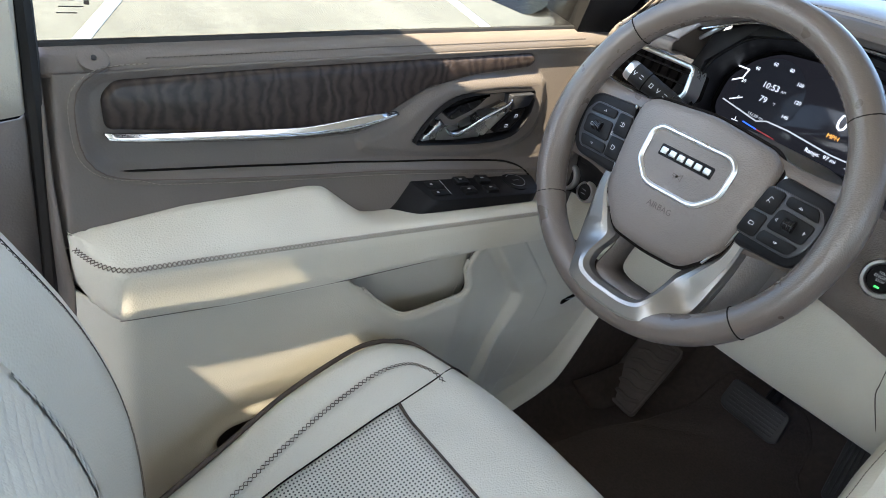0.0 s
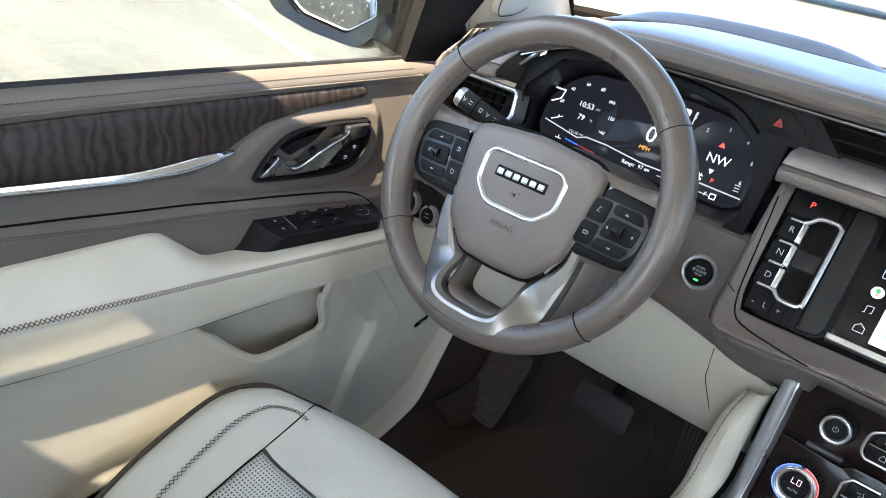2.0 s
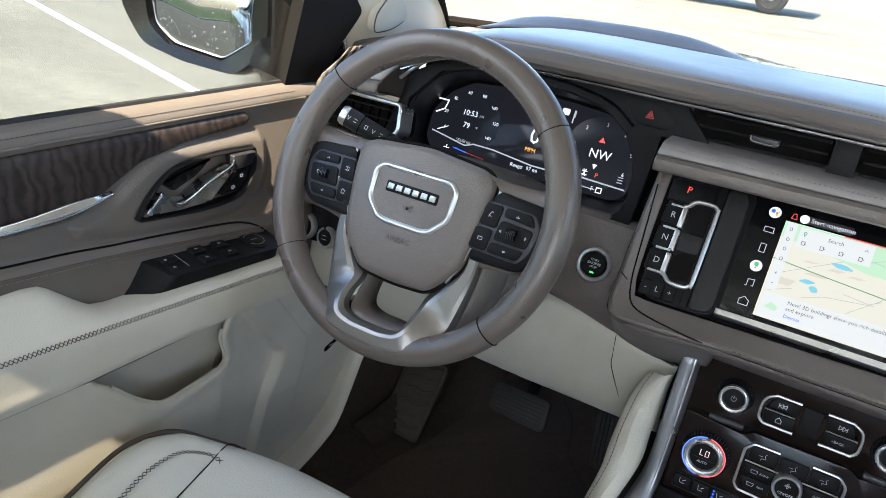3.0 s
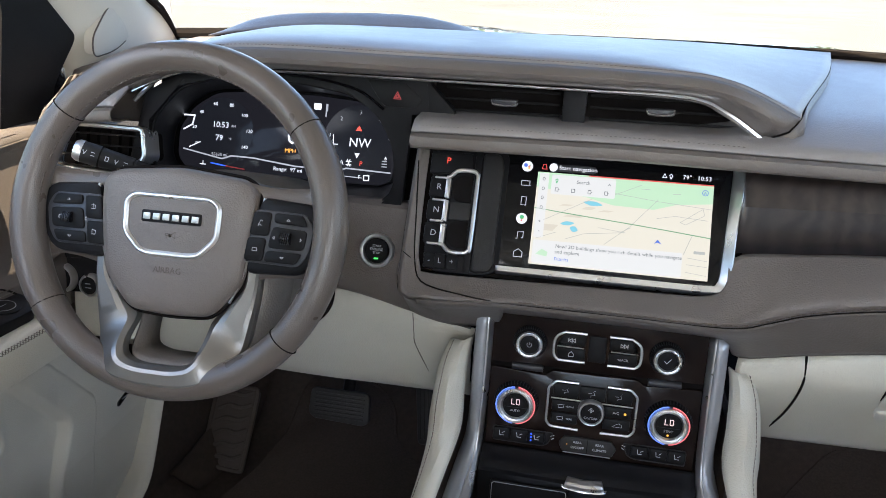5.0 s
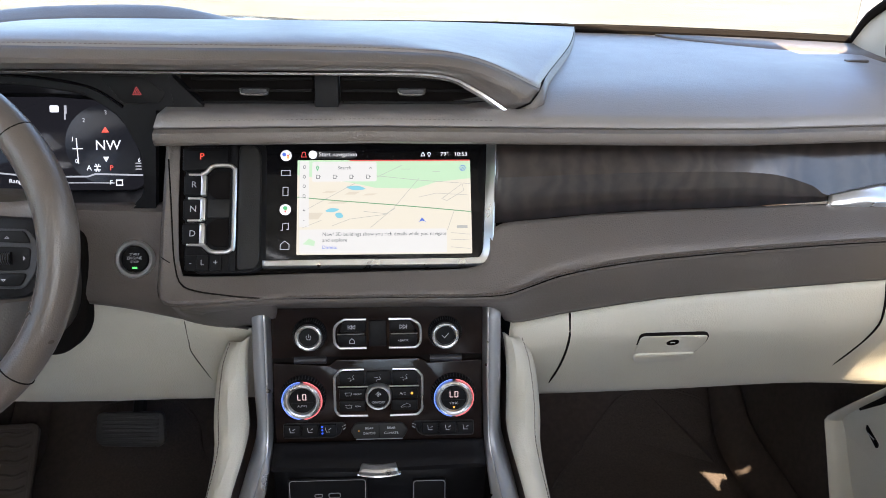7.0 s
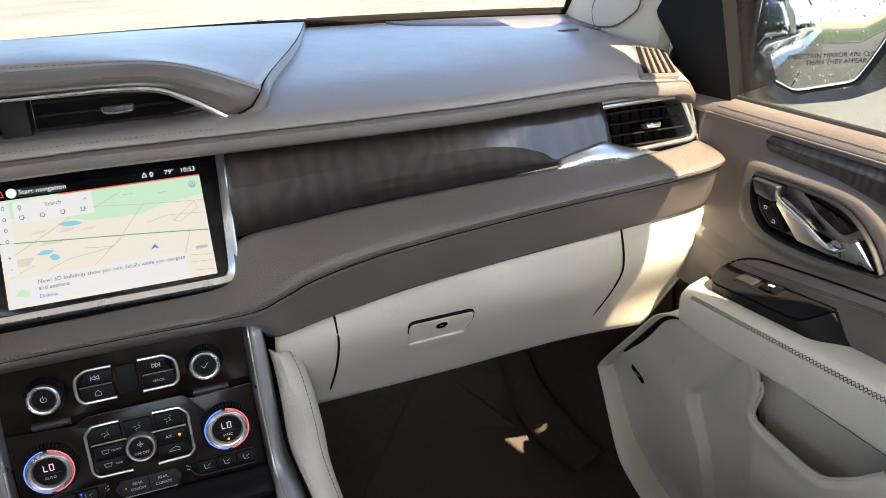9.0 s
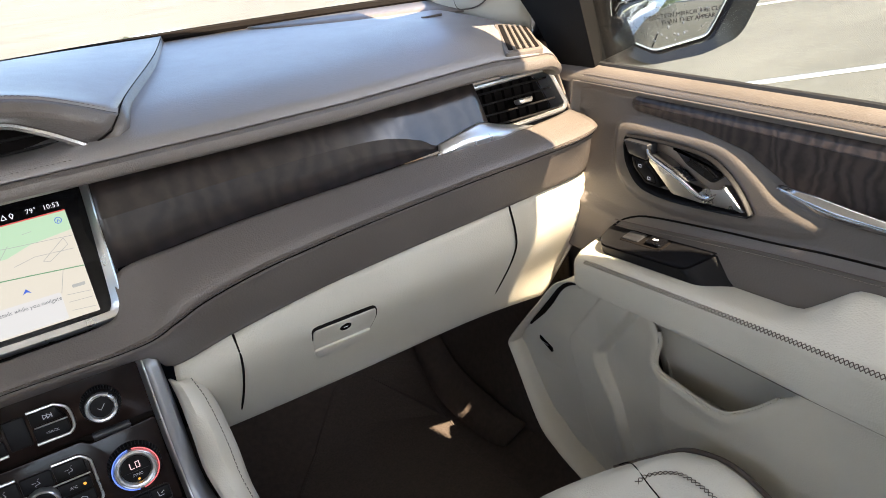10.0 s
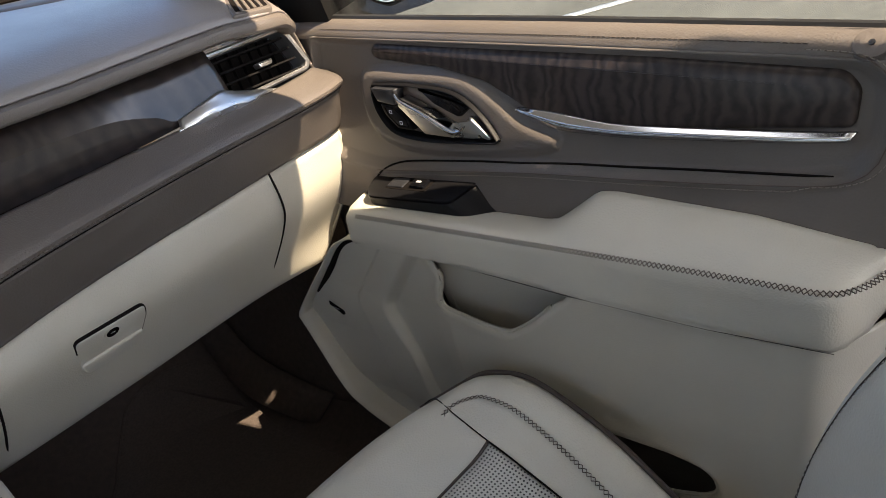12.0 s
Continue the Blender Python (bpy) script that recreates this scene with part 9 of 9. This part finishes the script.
    # front valance and base
    part("base", box_between((s * 0.425 - 0.20, -0.72, 0.06), (s * 0.425 + 0.20, -0.30, 0.30)), M_CARPET, seat, "dark seat base")
    part("side_shield", between([[(s * (cx + 0.19), -0.74, 0.275 + dz), (s * (cx + 0.222), -0.56, 0.325 + dz), (s * (cx + 0.238), -0.27, 0.32)], [(s * (cx + 0.245), -0.74, 0.25), (s * (cx + 0.252), -0.54, 0.285), (s * (cx + 0.245), -0.27, 0.27)],
                                  [(s * (cx + 0.245), -0.74, 0.14), (s * (cx + 0.248), -0.5, 0.14), (s * (cx + 0.235), -0.28, 0.18)]], 14, 8), M_CREAM_PLASTIC, seat, "cream plastic side shield", thick=0.003)
    # backrest
    spine = [(-0.668, 0.30), (-0.668, 0.38), (-0.675, 0.46), (-0.690, 0.53), (-0.715, 0.60), (-0.745, 0.66), (-0.775, 0.715), (-0.81, 0.80), (-0.86, 0.95), (-0.88, 1.02)]
    spine = cat([(y + fwd, z) for y, z in spine], 26)
    rows = []
    for i, (y, z) in enumerate(spine):
        w = np.interp(z, [0.3, 0.5, 0.75, 1.0], [0.225, 0.238, 0.235, 0.19])
        sec = [(-1.0, -0.16), (-1.03, -0.09), (-1.0, -0.035), (-0.94, -0.006), (-0.87, 0.0), (-0.8, -0.003), (-0.7, -0.016), (-0.6, -0.037), (-0.52, -0.052), (-0.2, -0.058), (0.2, -0.058), (0.52, -0.052), (0.6, -0.037), (0.7, -0.016), (0.8, -0.003), (0.87, 0.0), (0.94, -0.006), (1.0, -0.035), (1.03, -0.09), (1.0, -0.16)]
        rows.append([(s * (cx + a * w), y + b, z + b * 0.25) for a, b in cat(sec, 46)])
    part("backrest", sheet(rows), M_SEAT, seat, "cream leather backrest", angle=60)
    part("backrest_shell", sheet([[r[0], r[-1]] for r in rows]), M_BROWN, seat, thick=0.006)

    def back_line(a, lift, lo=0, hi=26):
        out = []
        for i in range(lo, hi):
            y, z = spine[i]
            w = np.interp(z, [0.3, 0.5, 0.75, 1.0], [0.225, 0.238, 0.235, 0.19])
            b = np.interp(a, [0, 0.2, 0.52, 0.60, 0.70, 0.80, 0.87, 0.94, 1.0], [-0.058, -0.058, -0.052, -0.037, -0.016, -0.003, 0.0, -0.006, -0.035])
            out.append((s * (cx + a * w), y + b + lift, z + b * 0.25 + lift * 0.3))
        return out

    stitches("backrest_stitching", back_line(0.80, 0.0015), (0, 1, 0.3), M_THREAD_DARK, seat, pitch=0.0075, r=0.0005)
    part("backrest_seam", tube(back_line(0.825, 0.0002), 0.0009, 6), M_SEAM, seat)
    part("backrest_piping", tube(back_line(0.955, 0.002), 0.0028, 6), M_PIPING, seat, "brown leather piping")
    # quilted rib panel in the backrest
    fine = cat(spine, 240)
    rows = []
    for k, (y, z) in enumerate(fine[45:225]):
        w = np.interp(z, [0.3, 0.5, 0.75, 1.0], [0.225, 0.238, 0.235, 0.19])
        puff = 0.0030 * abs(math.sin(math.pi * k / 4.5)) + 0.0015
        rows.append([(s * (cx + a * w), y + np.interp(abs(a), [0, 0.2, 0.52, 0.60], [-0.058, -0.058, -0.052, -0.037]) + puff * (1 - abs(a / 0.54) ** 10), z - 0.012) for a in np.linspace(-0.54, 0.54, 17)])
    part("rib_panel", sheet(rows), M_SEAT, seat, "ribbed cream leather panel", thick=0.001)
    for sg in (-1, 1):
        rows = []
        for k, (y, z) in enumerate(fine[20:110]):
            w = np.interp(z, [0.3, 0.5, 0.75, 1.0], [0.225, 0.238, 0.235, 0.19])
            u = k / 90
            rows.append([(s * (cx + sg * a * w), y + np.interp(a, [0, 0.2, 0.52, 0.60], [-0.058, -0.058, -0.052, -0.037]) + 0.0052, z - 0.011) for a in np.linspace(0.40 + 0.11 * u, 0.525, 5)])
        part("vent_strip", sheet(rows), M_PERF, seat, "perforated leather strip", thick=0.0008)
    return seat


build_seat(-1, "driver", 0.0)
build_seat(1, "passenger", -0.015).location += Vector((0, 0.03, -0.025))

# ---------------------------------------------------------------- floor, mats and pedals
def build_floor():
    rows = []
    for y in np.linspace(-2.45, 0.85, 60):
        row = []
        for x in np.linspace(-0.83, 0.83, 41):
            z = 0.03
            if y > 0.46:
                z += 0.62 * ((y - 0.46) / 0.39) ** 1.5
            a = abs(x)
            if a > 0.73:
                z += 0.10 * min(1, (a - 0.73) / 0.05) ** 1.5
            row.append((x, y, z))
        rows.append(row)
    tagged(part("floor", sheet(rows), M_CARPET, thick=0.01), "dark brown carpeted car floor", "floor", kind="structure")
    fw = between([[(-0.84, 0.80, 0.55), (0, 0.80, 0.55), (0.84, 0.80, 0.55)], [(-0.84, 0.60, 0.86), (0, 0.68, 0.86), (0.84, 0.60, 0.86)]], 10, 4)
    tagged(part("wall_front", fw, M_CARPET, thick=0.02), "dark carpeted bulkhead", "wall", kind="structure")
    for s in (1, -1):
        kick = between([mx([(0.79, 0.10, 0.56), (0.78, 0.4, 0.56), (0.78, 0.8, 0.6)], s), mx([(0.80, 0.10, 0.3), (0.785, 0.4, 0.3), (0.78, 0.8, 0.4)], s), mx([(0.76, 0.10, 0.04), (0.74, 0.4, 0.04), (0.72, 0.7, 0.15)], s)], 14, 8)
        tagged(part("trim", kick, M_CARPET, thick=0.004), "dark kick panel beside the footwell", "kick panel", kind="structure")
        side = between([mx([(0.72, 0.25, 0.045), (0.70, 0.30, 0.05), (0.685, 0.46, 0.08), (0.70, 0.62, 0.22)], s), mx([(0.755, 0.22, 0.10), (0.745, 0.30, 0.11), (0.74, 0.46, 0.14), (0.75, 0.62, 0.26)], s)], 14, 4)
        tagged(part("trim", side, M_CARPET, thick=0.01), "dark carpeted sill edge beside the footwell", "sill trim", kind="structure")


build_floor()


def build_mat(s, which):
    mat = thing("floor_mat", (s * 0.45, 0.2, 0.036), "dark brown carpet floor mat", "floor mat", group="floor mats")
    if s > 0:
        o = [(0.25, -0.25), (0.66, -0.25), (0.685, 0.10), (0.665, 0.30), (0.69, 0.46), (0.70, 0.555), (0.60, 0.575), (0.50, 0.565), (0.42, 0.50), (0.34, 0.40), (0.26, 0.24)]
    else:
        o = [(-0.25, -0.25), (-0.66, -0.25), (-0.69, 0.05), (-0.675, 0.22), (-0.645, 0.33), (-0.625, 0.50), (-0.615, 0.565), (-0.54, 0.575), (-0.44, 0.57), (-0.395, 0.54), (-0.385, 0.49), (-0.345, 0.46), (-0.30, 0.40), (-0.26, 0.2)]
    out = fillet(o, 0.03, 4)
    def lay(pts, h):
        return [(x, y, 0.03 + h + (0.62 * max(0, (y - 0.46) / 0.39) ** 1.5 if y > 0.46 else 0)) for x, y in pts]
    bm = bmesh.new()
    rings = [lay(out, 0.004), lay(out, 0.011), lay(shrink(out, 0.004), 0.014), lay(shrink(out, 0.012), 0.013)]
    rows = [[bm.verts.new(p) for p in r] for r in rings]
    k = len(out)
    for a, b in zip(rows[:-1], rows[1:]):
        for j in range(k):
            bm.faces.new((a[j], a[(j + 1) % k], b[(j + 1) % k], b[j]))
    face = bm.faces.new(rows[-1])
    bmesh.ops.triangulate(bm, faces=[face])
    part("mat_carpet", bm, M_MAT, mat)
    part("bound_edge", tube(lay(out, 0.010), 0.0035, 6, closed=True), M_MAT, mat, "bound edge")


build_mat(1, "passenger")
build_mat(-1, "driver")


def build_pedals():
    br = thing("brake_pedal", (-0.46, 0.36, 0.2), "wide ribbed black rubber brake pedal", "pedal")
    fr = Frame((-0.46, 0.35, 0.215), (1, 0, 0.0), (0, 0.45, 1))
    part("pedal_pad", plate(fr, fillet([(-0.06, 0.03), (0.058, 0.03), (0.062, -0.026), (0.05, -0.034), (-0.05, -0.030), (-0.062, -0.02)], 0.012), -0.012, 0.0, 0.005), M_PEDAL, br)
    for k in range(7):
        part("rib", plate(fr, rrect(0.10, 0.0035, 0.001, 0, -0.022 + 0.0075 * k), -0.001, 0.002, 0.001), M_PEDAL, br)
    part("pedal_arm", tube([fr.at(0.01, 0.01, -0.012), (-0.45, 0.46, 0.34), (-0.45, 0.52, 0.5)], 0.012, 8, n=10), M_BLACK, br)
    ac = thing("accelerator_pedal", (-0.285, 0.36, 0.15), "narrow ribbed black accelerator pedal", "pedal")
    fa = Frame((-0.285, 0.36, 0.215), (1, 0, 0.15), (0.12, 0.55, 1))
    part("pedal_pad", plate(fa, fillet([(-0.026, 0.075), (0.03, 0.075), (0.024, -0.055), (-0.022, -0.055)], 0.010), -0.012, 0.0, 0.004), M_PEDAL, ac)
    for k in range(5):
        part("rib", plate(fa, rrect(0.003, 0.11, 0.001, -0.016 + 0.008 * k, 0.01), -0.001, 0.003, 0.001), M_PEDAL, ac)
    part("pedal_arm", tube([fa.at(0.0, 0.05, -0.012), (-0.28, 0.48, 0.34), (-0.28, 0.54, 0.48)], 0.010, 8, n=10), M_BLACK, ac)
    dd = thing("foot_rest", (-0.70, 0.36, 0.04), "moulded dark foot rest with cross ribs", "foot rest")
    fd = Frame((-0.70, 0.36, 0.115), (1, 0.2, -0.1), (0.05, 0.85, 0.8))
    part("rest_pad", plate(fd, fillet([(-0.045, 0.09), (0.045, 0.09), (0.04, -0.085), (-0.045, -0.075)], 0.012), -0.02, 0.0, 0.005), M_REST, dd)
    for k in range(6):
        y = -0.058 + 0.026 * k
        part("rib", tube([fd.at(-0.033, y - 0.006, -0.001), fd.at(-0.012, y + 0.003, 0.0005), fd.at(0.012, y, 0.0005), fd.at(0.033, y + 0.008, -0.001)], 0.0050, 8, n=14), M_REST, dd)
    part("rest_rim", tube([fd.at(x, y, 0.0) for x, y in fillet([(-0.043, 0.088), (0.043, 0.088), (0.038, -0.083), (-0.043, -0.073)], 0.012)], 0.0045, 8, closed=True), M_REST, dd)


build_pedals()

# ---------------------------------------------------------------- a parked vehicle ahead
def build_parked_truck():
    v = thing("parked_truck", (-4.0, 21.0, ground_z(21.0)), "dark parked pickup truck seen through the windshield", "truck")
    g = ground_z(20.9)
    side = [(-3.2, 0.45), (-3.2, 1.0), (-2.9, 1.12), (-1.6, 1.18), (-1.1, 1.85), (0.6, 1.9), (0.95, 1.25), (3.0, 1.22), (3.05, 0.5), (2.4, 0.42), (1.2, 0.4), (-1.2, 0.4), (-2.6, 0.42)]
    fr = Frame((-4.95, 20.9, g), (1, 0.0, 0), (0, 0, 1))
    part("body", plate(fr, fillet(side, 0.12, 4), -0.95, 0.95, 0.08), M_PAINT, v)
    fw = Frame((-4.95, 19.94, g), (1, 0, 0), (0, 0, 1))
    for x0, x1 in ((-1.02, -0.2), (-0.1, 0.6)):
        part("side_window", plate(fw, fillet([(x0, 1.28), (x1, 1.28), (x1 - 0.05, 1.78), (x0 + 0.25, 1.78)], 0.05), -0.02, 0.0, 0.01), M_GLOSS, v)
    for x in (-2.1, 1.95):
        f2 = Frame((-4.95 + x, 20.0, g + 0.36), (1, 0, 0), (0, 0, 1))
        wh = part("tyre", lathe(f2, [(0.25, -0.25), (0.38, -0.24), (0.39, -0.1), (0.38, 0.03), (0.27, 0.05), (0.25, 0.02)], 32), M_RUBBER, v)
        part("rim", lathe(f2, [(0.25, 0.0), (0.24, 0.02), (0.12, 0.0), (0.06, 0.04), (0, 0.04)], 20), M_BRUSH, wh, "bright alloy rim")


build_parked_truck()

# ---------------------------------------------------------------- far trees beyond the lot
def build_far_trees():
    rnd = random.Random(11)
    bm = bmesh.new()
    for k in range(46):
        x, y = rnd.uniform(-70, 70), rnd.uniform(38, 60)
        if rnd.random() < 0.25:
            continue
        tall, wide = rnd.uniform(4.0, 8.5), rnd.uniform(1.8, 3.4)
        z0 = ground_z(y)
        tube([(x, y, z0), (x + 0.2, y, z0 + tall * 0.5)], [0.22, 0.12], 6, bm=bm)
        for j in range(150):
            a, r = rnd.uniform(0, 2 * math.pi), wide * rnd.random() ** 0.5
            h = tall * rnd.uniform(0.30, 1.0)
            r *= math.sin(math.pi * min(1, 0.15 + 0.8 * (h / tall - 0.25) / 0.75)) ** 0.6
            c = Vector((x + r * math.cos(a), y + r * math.sin(a), z0 + h))
            q = rnd.uniform(0.25, 0.5)
            v = [bm.verts.new(c + Vector((rnd.uniform(-q, q), rnd.uniform(-q, q), rnd.uniform(-q, q)))) for _ in range(4)]
            bm.faces.new(v[:3])
            bm.faces.new(v[1:])
    tagged(part("far_trees", bm, material("summer_foliage", (0.075, 0.095, 0.03), 0.7, vary=0.35, vary_scale=0.6), smooth=False), "far row of green trees beyond the parking lot", "trees", kind="stuff")


build_far_trees()
